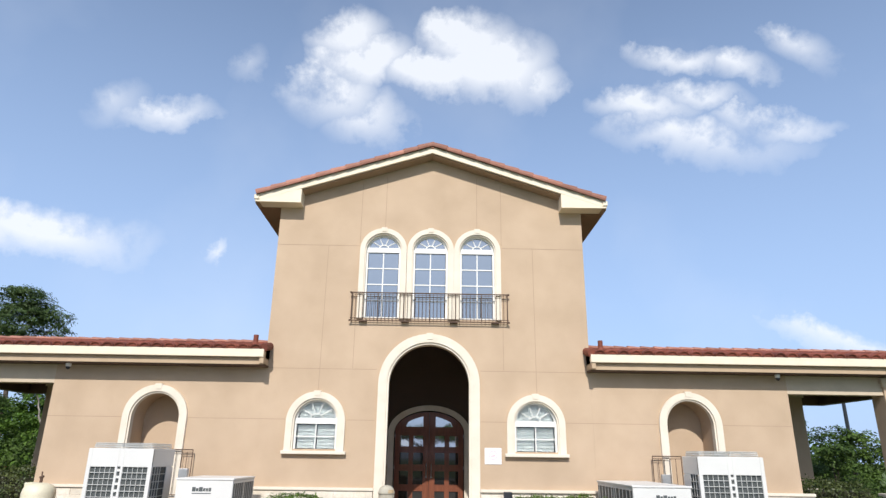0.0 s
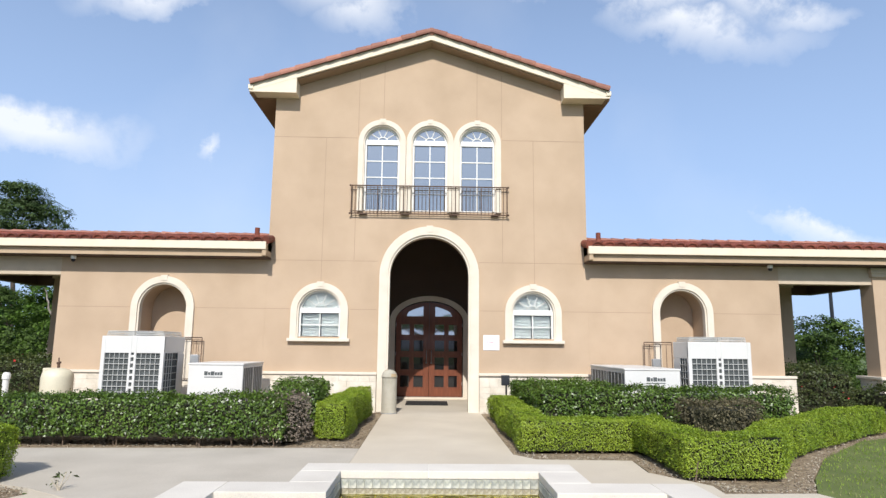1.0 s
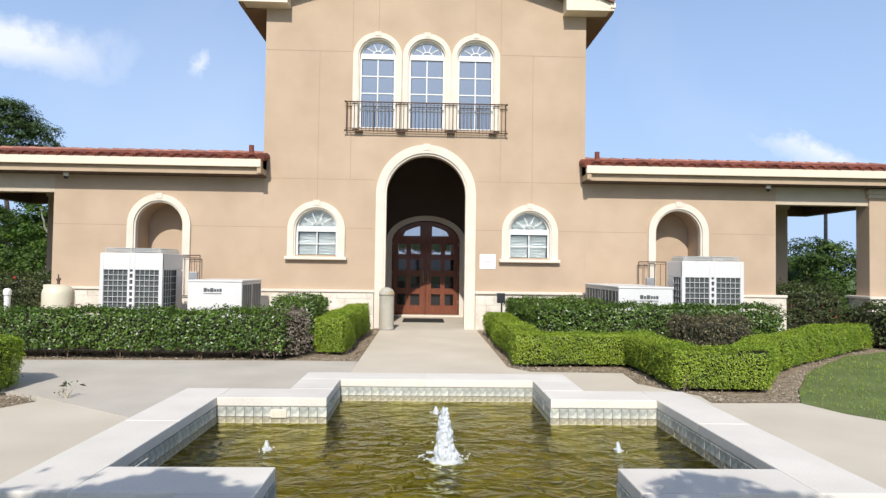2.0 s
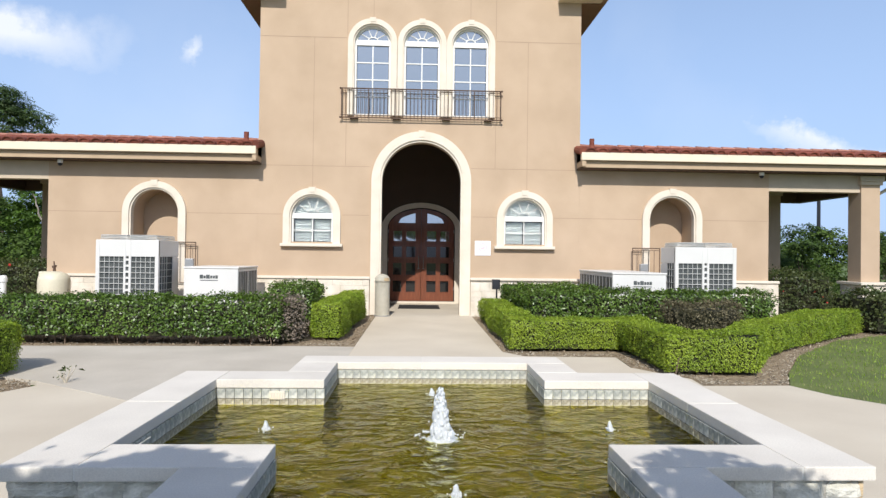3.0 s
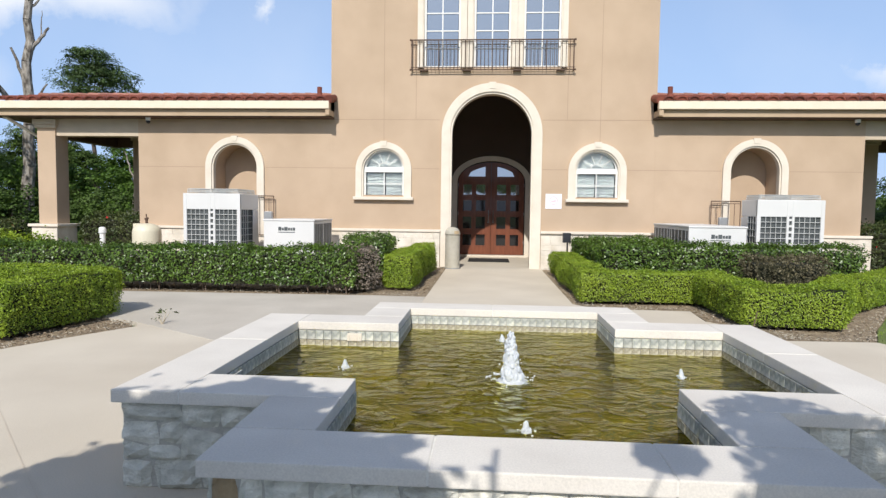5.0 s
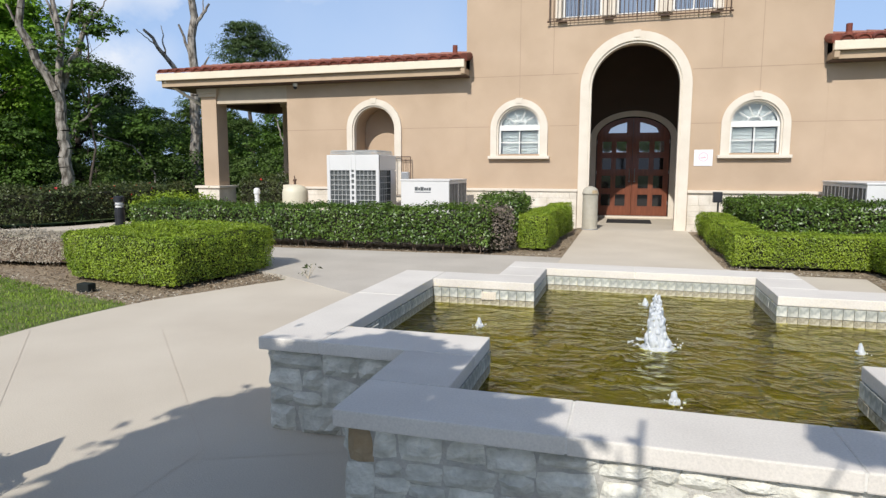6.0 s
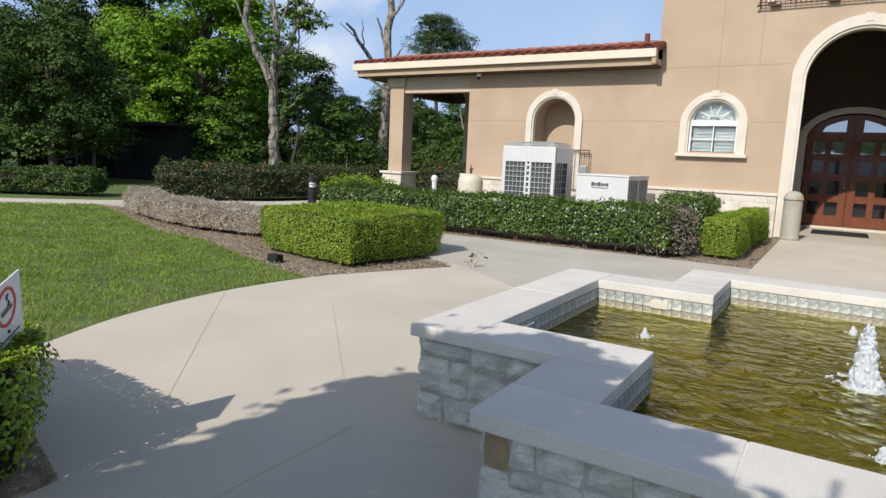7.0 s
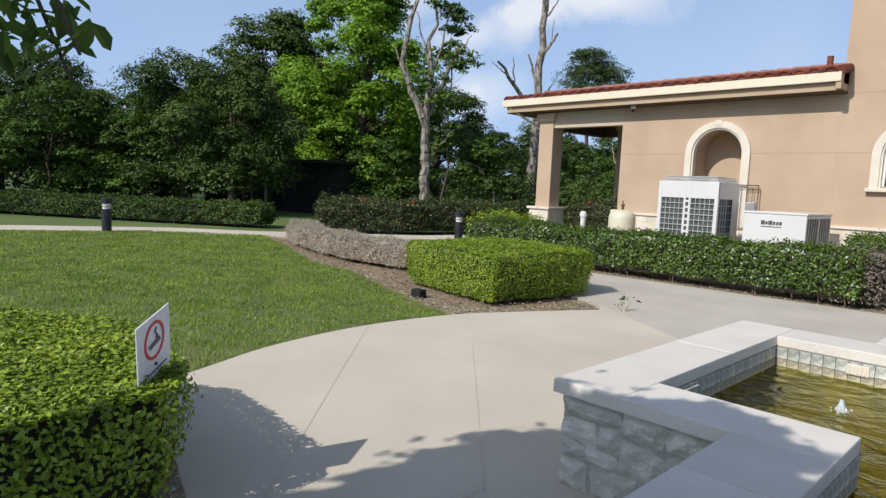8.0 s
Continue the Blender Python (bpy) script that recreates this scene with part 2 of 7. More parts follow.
WOOD = surf("red_mahogany", (0.13, 0.038, 0.017), (0.22, 0.068, 0.03), 3.0, 0.45, 0.2, 60, stretch=(6, 6, 0.8), coat=0.25)
VINYL = surf("white_vinyl", (0.74, 0.73, 0.69), (0.80, 0.79, 0.75), 3, 0.5, 0.05, 90)
SHUTTER = surf("white_shutter_slat", (0.80, 0.81, 0.78), (0.86, 0.87, 0.84), 3, 0.6, 0.05, 90)
ROOM = surf("dark_room_backing", (0.10, 0.10, 0.09), (0.14, 0.14, 0.13), 2, 0.9, 0.1, 60)
POST = surf("pebbled_concrete", (0.36, 0.33, 0.26), (0.47, 0.44, 0.36), 5, 0.9, 0.6, 140)
CREAM_TANK = surf("cream_painted_steel", (0.62, 0.57, 0.42), (0.68, 0.63, 0.48), 3, 0.5, 0.1, 60)
SIGN_WHITE = surf("white_sign_plate", (0.76, 0.75, 0.77), (0.80, 0.79, 0.80), 3, 0.5, 0.03, 60)
SIGN_RED = surf("red_sign_ink", (0.55, 0.03, 0.05), (0.62, 0.05, 0.06), 6, 0.5, 0.0, 60)
SIGN_PINK = surf("faded_red_ink", (0.70, 0.42, 0.46), (0.74, 0.48, 0.50), 6, 0.5, 0.0, 60)
INK = surf("dark_ink", (0.05, 0.05, 0.06), (0.08, 0.08, 0.09), 6, 0.5, 0.0, 60)
INK_GREEN = surf("grey_ink", (0.07, 0.08, 0.08), (0.10, 0.11, 0.11), 6, 0.5, 0.0, 60)
SHED = surf("dark_green_siding", (0.008, 0.011, 0.009), (0.016, 0.020, 0.016), 1.5, 0.8, 0.3, 30)
FOAM = surf("white_water_foam", (0.80, 0.83, 0.85), (0.90, 0.92, 0.93), 14, 0.35, 0.6, 60, translucent=0.4)


def glass(name, colour, metal, rough=0.03):
    m = bpy.data.materials.new(name)
    m.use_nodes = True
    n, l = m.node_tree.nodes, m.node_tree.links
    bs = n["Principled BSDF"]
    bs.inputs["Base Color"].default_value = (*colour, 1)
    bs.inputs["Metallic"].default_value, bs.inputs["Roughness"].default_value = metal, rough
    tc, nz, bp = n.new("ShaderNodeTexCoord"), n.new("ShaderNodeTexNoise"), n.new("ShaderNodeBump")
    nz.inputs["Scale"].default_value = 1.3
    bp.inputs["Strength"].default_value, bp.inputs["Distance"].default_value = 0.035, 0.05
    l.new(tc.outputs["Object"], nz.inputs["Vector"])
    l.new(nz.outputs[0], bp.inputs["Height"])
    l.new(bp.outputs[0], bs.inputs["Normal"])
    if metal == 0:
        bs.inputs["Transmission Weight"].default_value, bs.inputs["IOR"].default_value = 1.0, 1.5
    return m


GLASS_COATED = glass("coated_window_glass", (0.40, 0.425, 0.445), 0.85, 0.05)
GLASS_DOOR = surf("dark_door_glass", (0.008, 0.008, 0.009), (0.014, 0.014, 0.015), 2, 0.04, 0.02, 3, spec=0.6)
GLASS_DOOR_SKY = glass("sky_bright_door_glass", (0.55, 0.58, 0.62), 0.8)
GLASS_CLEAR = glass("clear_window_glass", (0.95, 0.99, 0.98), 0.0)


def water_material():
    m = bpy.data.materials.new("rippled_water")
    m.use_nodes = True
    n, l = m.node_tree.nodes, m.node_tree.links
    bs = n["Principled BSDF"]
    bs.inputs["Base Color"].default_value = (0.47, 0.455, 0.075, 1)
    bs.inputs["Roughness"].default_value, bs.inputs["IOR"].default_value = 0.04, 1.14
    bs.inputs["Transmission Weight"].default_value, bs.inputs["Specular IOR Level"].default_value = 1.0, 0.1
    tc, mp = n.new("ShaderNodeTexCoord"), n.new("ShaderNodeMapping")
    mp.inputs["Scale"].default_value = (1.0, 1.1, 1)
    l.new(tc.outputs["Object"], mp.inputs[0])
    a, b = n.new("ShaderNodeTexNoise"), n.new("ShaderNodeTexNoise")
    a.inputs["Scale"].default_value, a.inputs["Detail"].default_value = 7.0, 2.0
    a.inputs["Distortion"].default_value = 0.6
    b.inputs["Scale"].default_value, b.inputs["Detail"].default_value = 3.2, 2.0
    add = n.new("ShaderNodeMath")
    for t in (a, b):
        l.new(mp.outputs[0], t.inputs["Vector"])
    l.new(a.outputs[0], add.inputs[0])
    l.new(b.outputs[0], add.inputs[1])
    bp = n.new("ShaderNodeBump")
    bp.inputs["Strength"].default_value, bp.inputs["Distance"].default_value = 0.85, 0.04
    l.new(add.outputs[0], bp.inputs["Height"])
    l.new(bp.outputs[0], bs.inputs["Normal"])
    return m


WATER = water_material()


# ---- mesh helpers ----
def thing(name, label="", category="", at=(0, 0, 0), group="", kind=""):
    ob = new(name)
    ob.empty_display_size = 0.1
    ob.location = at
    return tagged(ob, label, category, group, kind)


def solid(name, bm, material, smooth=False):
    me = bpy.data.meshes.new(name)
    bmesh.ops.recalc_face_normals(bm, faces=bm.faces)
    bm.to_mesh(me)
    bm.free()
    me.materials.append(material)
    if smooth:
        for p in me.polygons:
            p.use_smooth = True
    return new(name, me)


def adopt(ob, parent):
    """Hangs ob, whose mesh is laid out in the same space as parent's, under parent."""
    ob.parent = parent
    loc = Vector()
    up_to = parent
    if parent.parent is None:
        loc = parent.location.copy()
    ob.matrix_parent_inverse = Matrix.Translation(-loc)
    return ob


def part(name, bm, material, parent, label="", smooth=False):
    ob = adopt(solid(name, bm, material, smooth), parent)
    return tagged(ob, label)


def whole(name, bm, material, label="", category="", kind="", smooth=False, group=""):
    return tagged(solid(name, bm, material, smooth), label, category, group, kind)


def mesh_part(name, me, parent, m=None):
    """A piece that shares its mesh with alike pieces."""
    ob = new(name, me)
    ob.parent = parent
    if m is not None:
        ob.matrix_basis = m
    return ob


def B():
    return bmesh.new()


def box(bm, x0, x1, y0, y1, z0, z1, bevel=0.0):
    vs = [bm.verts.new(p) for p in ((x0, y0, z0), (x1, y0, z0), (x1, y1, z0), (x0, y1, z0), (x0, y0, z1), (x1, y0, z1), (x1, y1, z1), (x0, y1, z1))]
    fs = [bm.faces.new([vs[i] for i in f]) for f in ((3, 2, 1, 0), (4, 5, 6, 7), (0, 1, 5, 4), (1, 2, 6, 5), (2, 3, 7, 6), (3, 0, 4, 7))]
    if bevel:
        es = list({e for f in fs for e in f.edges})
        bmesh.ops.bevel(bm, geom=es, offset=bevel, segments=2, profile=0.6, affect="EDGES")
    return bm


def rod(bm, p0, p1, r0, r1=None, n=8, cap=True):
    p0, p1 = Vector(p0), Vector(p1)
    r1 = r0 if r1 is None else r1
    q = (p1 - p0).to_track_quat("Z", "Y")
    rings = []
    for p, r in ((p0, r0), (p1, r1)):
        rings.append([bm.verts.new(p + q @ Vector((r * math.cos(2 * math.pi * i / n), r * math.sin(2 * math.pi * i / n), 0))) for i in range(n)])
    for i in range(n):
        bm.faces.new((rings[0][i], rings[0][(i + 1) % n], rings[1][(i + 1) % n], rings[1][i]))
    if cap:
        bm.faces.new(rings[0][::-1])
        bm.faces.new(rings[1])
    return bm


def lathe(bm, profile, cx=0, cy=0, n=24):
    rings = [[bm.verts.new((cx + r * math.cos(2 * math.pi * i / n), cy + r * math.sin(2 * math.pi * i / n), z)) for i in range(n)] for r, z in profile]
    for a, b in zip(rings, rings[1:]):
        for i in range(n):
            bm.faces.new((a[i], a[(i + 1) % n], b[(i + 1) % n], b[i]))
    bm.faces.new(rings[0][::-1])
    bm.faces.new(rings[-1])
    return bm


def arch(cx, half, z0, spring, rise=None, n=20):
    """Outline of an arched opening, from its lower left corner round to its lower right one."""
    rise = half if rise is None else rise
    pts = [(cx - half, z0)]
    for i in range(n + 1):
        a = math.pi - math.pi * i / n
        pts.append((cx + half * math.cos(a), spring + rise * math.sin(a)))
    return pts + [(cx + half, z0)]


def slab(bm, outline, holes, y0, y1):
    """An upright slab in the x-z plane, from y0 to y1, with openings."""
    edges = []
    for loop in (outline, *holes):
        vs = [bm.verts.new((x, y0, z)) for x, z in loop]
        edges += [bm.edges.new((a, b)) for a, b in zip(vs, vs[1:] + vs[:1])]
    made = bmesh.ops.triangle_fill(bm, use_beauty=True, use_dissolve=False, edges=edges)
    faces = [g for g in made["geom"] if isinstance(g, bmesh.types.BMFace)]
    ext = bmesh.ops.extrude_face_region(bm, geom=faces, use_keep_orig=True)
    bmesh.ops.translate(bm, vec=(0, y1 - y0, 0), verts=[g for g in ext["geom"] if isinstance(g, bmesh.types.BMVert)])
    return bm


def ring(bm, outer, inner, y0, y1, closed=False):
    """A moulding between two outlines of as many points."""
    n = len(outer)
    v = [[bm.verts.new((x, y, z)) for x, z in pts] for pts in (outer, inner) for y in (y0, y1)]
    of, ob_, nf, nb = v
    for i in range(n if closed else n - 1):
        j = (i + 1) % n
        bm.faces.new((of[i], of[j], nf[j], nf[i]))
        bm.faces.new((ob_[i], nb[i], nb[j], ob_[j]))
        bm.faces.new((of[i], ob_[i], ob_[j], of[j]))
        bm.faces.new((nf[i], nf[j], nb[j], nb[i]))
    if not closed:
        bm.faces.new((of[0], nf[0], nb[0], ob_[0]))
        bm.faces.new((of[-1], ob_[-1], nb[-1], nf[-1]))
    return bm


def sheet(bm, pts, z0, z1):
    """A flat plate with the outline pts (x, y) from z0 up to z1."""
    edges = []
    vs = [bm.verts.new((x, y, z1)) for x, y in pts]
    edges = [bm.edges.new((a, b)) for a, b in zip(vs, vs[1:] + vs[:1])]
    made = bmesh.ops.triangle_fill(bm, use_beauty=True, use_dissolve=False, edges=edges)
    faces = [g for g in made["geom"] if isinstance(g, bmesh.types.BMFace)]
    ext = bmesh.ops.extrude_face_region(bm, geom=faces, use_keep_orig=True)
    bmesh.ops.translate(bm, vec=(0, 0, z0 - z1), verts=[g for g in ext["geom"] if isinstance(g, bmesh.types.BMVert)])
    return bm


def cards(name, quads, material):
    """A mesh of loose four-cornered leaves, from an array of n x 4 x 3."""
    quads = np.asarray(quads, dtype=np.float32)
    n = len(quads)
    me = bpy.data.meshes.new(name)
    me.vertices.add(n * 4)
    me.vertices.foreach_set("co", quads.reshape(-1))
    me.loops.add(n * 4)
    me.loops.foreach_set("vertex_index", np.arange(n * 4, dtype=np.int32))
    me.polygons.add(n)
    me.polygons.foreach_set("loop_start", np.arange(0, n * 4, 4, dtype=np.int32))
    me.polygons.foreach_set("loop_total", np.full(n, 4, dtype=np.int32))
    me.update(calc_edges=True)
    me.materials.append(material)
    return me


def leaves(points, normals, size, spread, rng, aspect=0.55):
    """Pointed leaves at points, facing about along normals."""
    n = len(points)
    nor = normals + rng.normal(0, spread, (n, 3))
    nor /= np.linalg.norm(nor, axis=1, keepdims=True) + 1e-9
    t = rng.normal(0, 1, (n, 3))
    t -= nor * np.sum(t * nor, axis=1, keepdims=True)
    t /= np.linalg.norm(t, axis=1, keepdims=True) + 1e-9
    s = np.cross(nor, t)
    L = (size * rng.uniform(0.65, 1.35, (n, 1)))
    W = L * aspect * 0.5
    fold = nor * L * 0.12
    return np.stack([points - t * L * 0.5, points + s * W + fold, points + t * L * 0.5, points - s * W + fold], axis=1)


def oval_leaves(points, normals, size, spread, rng, aspect=0.45):
    """Oval leaves, each of two halves folded along the midrib."""
    q = leaves(points, normals, size, spread, rng, aspect)
    base, one, tip, two = q[:, 0], q[:, 1], q[:, 2], q[:, 3]
    halves = [np.stack([base, base + (side - (base + tip) / 2) * 0.9 + (tip - base) * 0.30, base + (side - (base + tip) / 2) * 0.85 + (tip - base) * 0.68, tip], axis=1) for side in (one, two)]
    return np.concatenate(halves)


def lumps(p, cell, seed=0):
    """Smooth noise from 0 to 1 at points p, with lumps about as wide as cell."""
    q = np.asarray(p, dtype=np.float64) / cell
    i = np.floor(q).astype(np.int64)
    f = q - i
    f = f * f * (3 - 2 * f)
    out = np.zeros(len(q))
    for dx, dy, dz in itertools.product((0, 1), repeat=3):
        h = ((i[:, 0] + dx) * 73856093) ^ ((i[:, 1] + dy) * 19349663) ^ ((i[:, 2] + dz) * 83492791) ^ (seed * 26544357)
        h = ((h ^ (h >> 13)) * 1274126177) & 0x7FFFFFFF
        v = ((h ^ (h >> 15)) % 1024) / 1023.0
        w = (f[:, 0] if dx else 1 - f[:, 0]) * (f[:, 1] if dy else 1 - f[:, 1]) * (f[:, 2] if dz else 1 - f[:, 2])
        out += v * w
    return out


def inside(poly, p):
    x, y = p[:, 0], p[:, 1]
    hit = np.zeros(len(p), bool)
    j = len(poly) - 1
    for i in range(len(poly)):
        xi, yi = poly[i]
        xj, yj = poly[j]
        c = ((yi > y) != (yj > y)) & (x < (xj - xi) * (y - yi) / (yj - yi + 1e-12) + xi)
        hit ^= c
        j = i
    return hit


def offset_line(line, w):
    """A strip of half width w round a line of points, as a closed outline."""
    left, right = [], []
    for i, p in enumerate(line):
        p = Vector(p)
        d0 = (p - Vector(line[i - 1])).normalized() if i else None
        d1 = (Vector(line[i + 1]) - p).normalized() if i < len(line) - 1 else None
        if d0 is None:
            n, k = Vector((-d1.y, d1.x)), 1
        elif d1 is None:
            n, k = Vector((-d0.y, d0.x)), 1
        else:
            n = (Vector((-d0.y, d0.x)) + Vector((-d1.y, d1.x))).normalized()
            k = 1 / max(0.4, n.dot(Vector((-d1.y, d1.x))))
        left.append(tuple(p + n * w * k))
        right.append(tuple(p - n * w * k))
    return left + right[::-1]


# ---- large structure ----
CX = 0.03                      # middle of the tower
TW = 4.04                      # half its width
PX, PY, PZ = 0.145, -11.62, 0.517   # middle of the fountain basin, top of its coping

ground = thing("ground", kind="structure")
bm = B()
sheet(bm, [(-400, -300), (400, -300), (400, 500), (-400, 500)], -0.35, -0.05)
part("soil", bm, GROUND, ground)



def bend(pts, n=5):
    """A smooth line through pts."""
    out = []
    for i in range(len(pts) - 1):
        p0, p1, p2, p3 = (Vector(pts[min(max(k, 0), len(pts) - 1)]) for k in (i - 1, i, i + 1, i + 2))
        for k in range(n):
            t = k / n
            out.append(tuple(0.5 * (2 * p1 + (p2 - p0) * t + (2 * p0 - 5 * p1 + 4 * p2 - p3) * t * t + (3 * p1 - p0 - 3 * p2 + p3) * t ** 3)))
    return out + [tuple(pts[-1])]


KERB = bend([(-3.9, -16.2), (-4.25, -14.4), (-4.58, -13.47), (-4.93, -12.6), (-5.1, -11.5), (-5.0, -10.4), (-4.74, -9.7), (-4.22, -8.6)])
plaza_left = KERB + [(-4.4, -8.3), (-6.5, -7.45), (-9, -7.1), (-12.3, -6.85),
              (-14.6, -7.5), (-16.2, -9.3), (-17.3, -12.5), (-18.5, -19), (-19.9, -19), (-18.7, -12.1), (-17.3, -8.8), (-15.0, -6.2), (-12, -5.55), (-6, -5.62)]
plaza_right = [(-1.84, -5.46), (-1.02, -5.5), (-1.02, -0.02), (1.34, -0.02), (1.34, -5.95), (1.62, -6.36), (2.99, -6.41), (2.92, -7.27), (3.42, -8.04), (3.38, -8.45), (4.45, -8.41),
               (4.62, -8.95), (4.96, -9.42), (5.3, -10.6), (5.35, -11.8), (5.1, -13), (4.4, -14.6), (4.2, -16.2), (9, -22), (-7, -22)]
bm = sheet(B(), plaza_left + plaza_right, -0.12, 0.0)
pavement = whole("pavement", bm, CONCRETE, "pale broom-finished concrete plaza and entrance walk", "pavement", "structure")
old_slab = [(-4.4, -8.34), (-2.0, -9.9), (-1.15, -9.55), (-1.02, -6.5), (-1.02, -5.53), (-1.84, -5.5), (-6, -5.66), (-11.9, -5.6), (-12.2, -6.8), (-9, -7.05), (-6.5, -7.4)]
whole("pavement", sheet(B(), old_slab, -0.1, 0.004), CONCRETE_OLD, "older greyer concrete strip in front of the hedge", "pavement", "structure")
bm = B()
JOINTS = (((-5.03, -11.53), (-2.4, -14.15)), ((-3.97, -11.15), (-2.03, -13.13)), ((-2.05, -13.1), (-2.02, -16)), ((-2.1, -13.25), (-1.15, -12.85)), ((0.13, -9.7), (0.1, -0.1)),
          ((-1.0, -6.5), (1.32, -6.5)), ((2.3, -9.8), (3.35, -8.4)), ((2.3, -13.1), (4.9, -13.2)), ((2.2, -11.7), (5.3, -11.6)))
for (xa, ya), (xb, yb) in JOINTS:
    d = (Vector((xb, yb)) - Vector((xa, ya))).normalized() * (0.003 if xa == 0.13 else 0.0017)
    vs = [bm.verts.new((xa - d.y, ya + d.x, 0.003)), bm.verts.new((xa + d.y, ya - d.x, 0.003)), bm.verts.new((xb + d.y, yb - d.x, 0.003)), bm.verts.new((xb - d.y, yb + d.x, 0.003))]
    bm.faces.new(vs)
adopt(solid("joint", bm, JOINT), pavement)

whole("pavement", sheet(B(), offset_line([(-15.8, -8.4), (-14.1, -5.7), (-12.75, -3.5), (-12.45, -1.5), (-12.4, 1.5)], 0.6), -0.12, 0.004), CONCRETE, "narrow concrete garden path to the open bay", "path", "structure")
bed_left = [(-1.04, -5.44), (-1.04, 0.1), (-12.3, 0.1), (-12.3, -5.5), (-6, -5.56), (-1.84, -5.42)]
bed_right = [(1.36, -0.0), (1.36, -5.92), (1.64, -6.32), (3.03, -6.37), (2.97, -7.27), (3.46, -8.04), (3.42, -8.40), (4.47, -8.37), (4.93, -7.57), (6.0, -6.08), (7.8, -4.3), (9.6, -3.3), (16, -2.6), (16, 0.1)]
bed_hedge = [(-5.02, -10.36), (-4.77, -9.72), (-4.25, -8.63), (-4.45, -8.34), (-6.5, -7.49), (-9, -7.14), (-12.3, -6.9), (-14.6, -7.55), (-12.66, -8.1), (-9.8, -9.2), (-8.25, -9.35), (-6.28, -10.05)]
bed_near = [(-3.2, -14.1), (-2.66, -14.25), (-2.54, -16.2), (-3.7, -16.2), (-4.1, -14.6), (-4.0, -14.1)]


def rough_bed(name, outline, label):
    """A bed of loose bark: a plate with a scatter of chips on it."""
    ob = thing(name, label, "mulch bed", kind="structure")
    part("soil", sheet(B(), outline, -0.15, -0.02 if name != "mulch_bed_near" else 0.012), MULCH, ob)
    rng = np.random.default_rng(len(outline))
    xs, ys = [p[0] for p in outline], [p[1] for p in outline]
    n = int(min(9000, 420 * (max(xs) - min(xs)) * (max(ys) - min(ys))))
    p = np.column_stack([rng.uniform(min(xs), max(xs), n), rng.uniform(min(ys), max(ys), n), rng.uniform(-0.015, 0.015, n)])
    p = p[inside(outline, p)]
    if len(p):
        q = leaves(p, np.tile((0.0, 0.0, 1.0), (len(p), 1)), 0.045, 0.35, rng, 0.4)
        chips = adopt(new("bark_chips", cards("bark_chips", q, MULCH)), ob)
        tagged(chips, kind="stuff")
        # pale dry leaves and twigs, most of them near the bed's edge
        m = 260 * len(outline)
        i = rng.integers(0, len(outline), m)
        o = np.array(outline)
        e = o[i] + (o[(i + 1) % len(o)] - o[i]) * rng.uniform(0, 1, (m, 1))
        e = e + rng.normal(0, 0.16, (m, 2))
        e = e[inside(outline, e)]
        if len(e):
            q = leaves(np.column_stack([e, rng.uniform(-0.005, 0.02, len(e))]), np.tile((0.0, 0.0, 1.0), (len(e), 1)), 0.032, 0.3, rng, 0.4)
            tagged(adopt(new("leaf_litter", cards("leaf_litter", q, LEAF_DRY)), ob), "pale dry leaf litter", kind="stuff")
    return ob


rough_bed("mulch_bed", bed_left, "brown bark mulch bed under the foundation hedges")
rough_bed("mulch_bed", bed_right, "brown bark mulch bed round the zigzag hedge")
rough_bed("mulch_bed", bed_hedge, "brown bark mulch bed at the edge of the lawn")
rough_bed("mulch_bed_near", bed_near, "dark mulch under the near hedge")

lawn_left = [(x - 0.028, y) for x, y in KERB if -14.5 < y < -10.35] + [(-6.28, -10.06), (-8.25, -9.36), (-9.8, -9.2), (-12.66, -8.1), (-14.6, -7.56), (-16.15, -9.33), (-17.25, -12.5), (-18.4, -18.9), (-5, -18.9), (-3.95, -16.2)]
lawn_right = [(4.49, -8.36), (4.95, -7.56), (6.02, -6.07), (7.82, -4.29), (9.6, -3.29), (16, -2.6), (22, -4), (22, -16), (4.25, -16.2), (4.45, -14.6), (5.15, -13), (5.4, -11.8), (5.35, -10.6), (5.0, -9.42), (4.66, -8.95)]


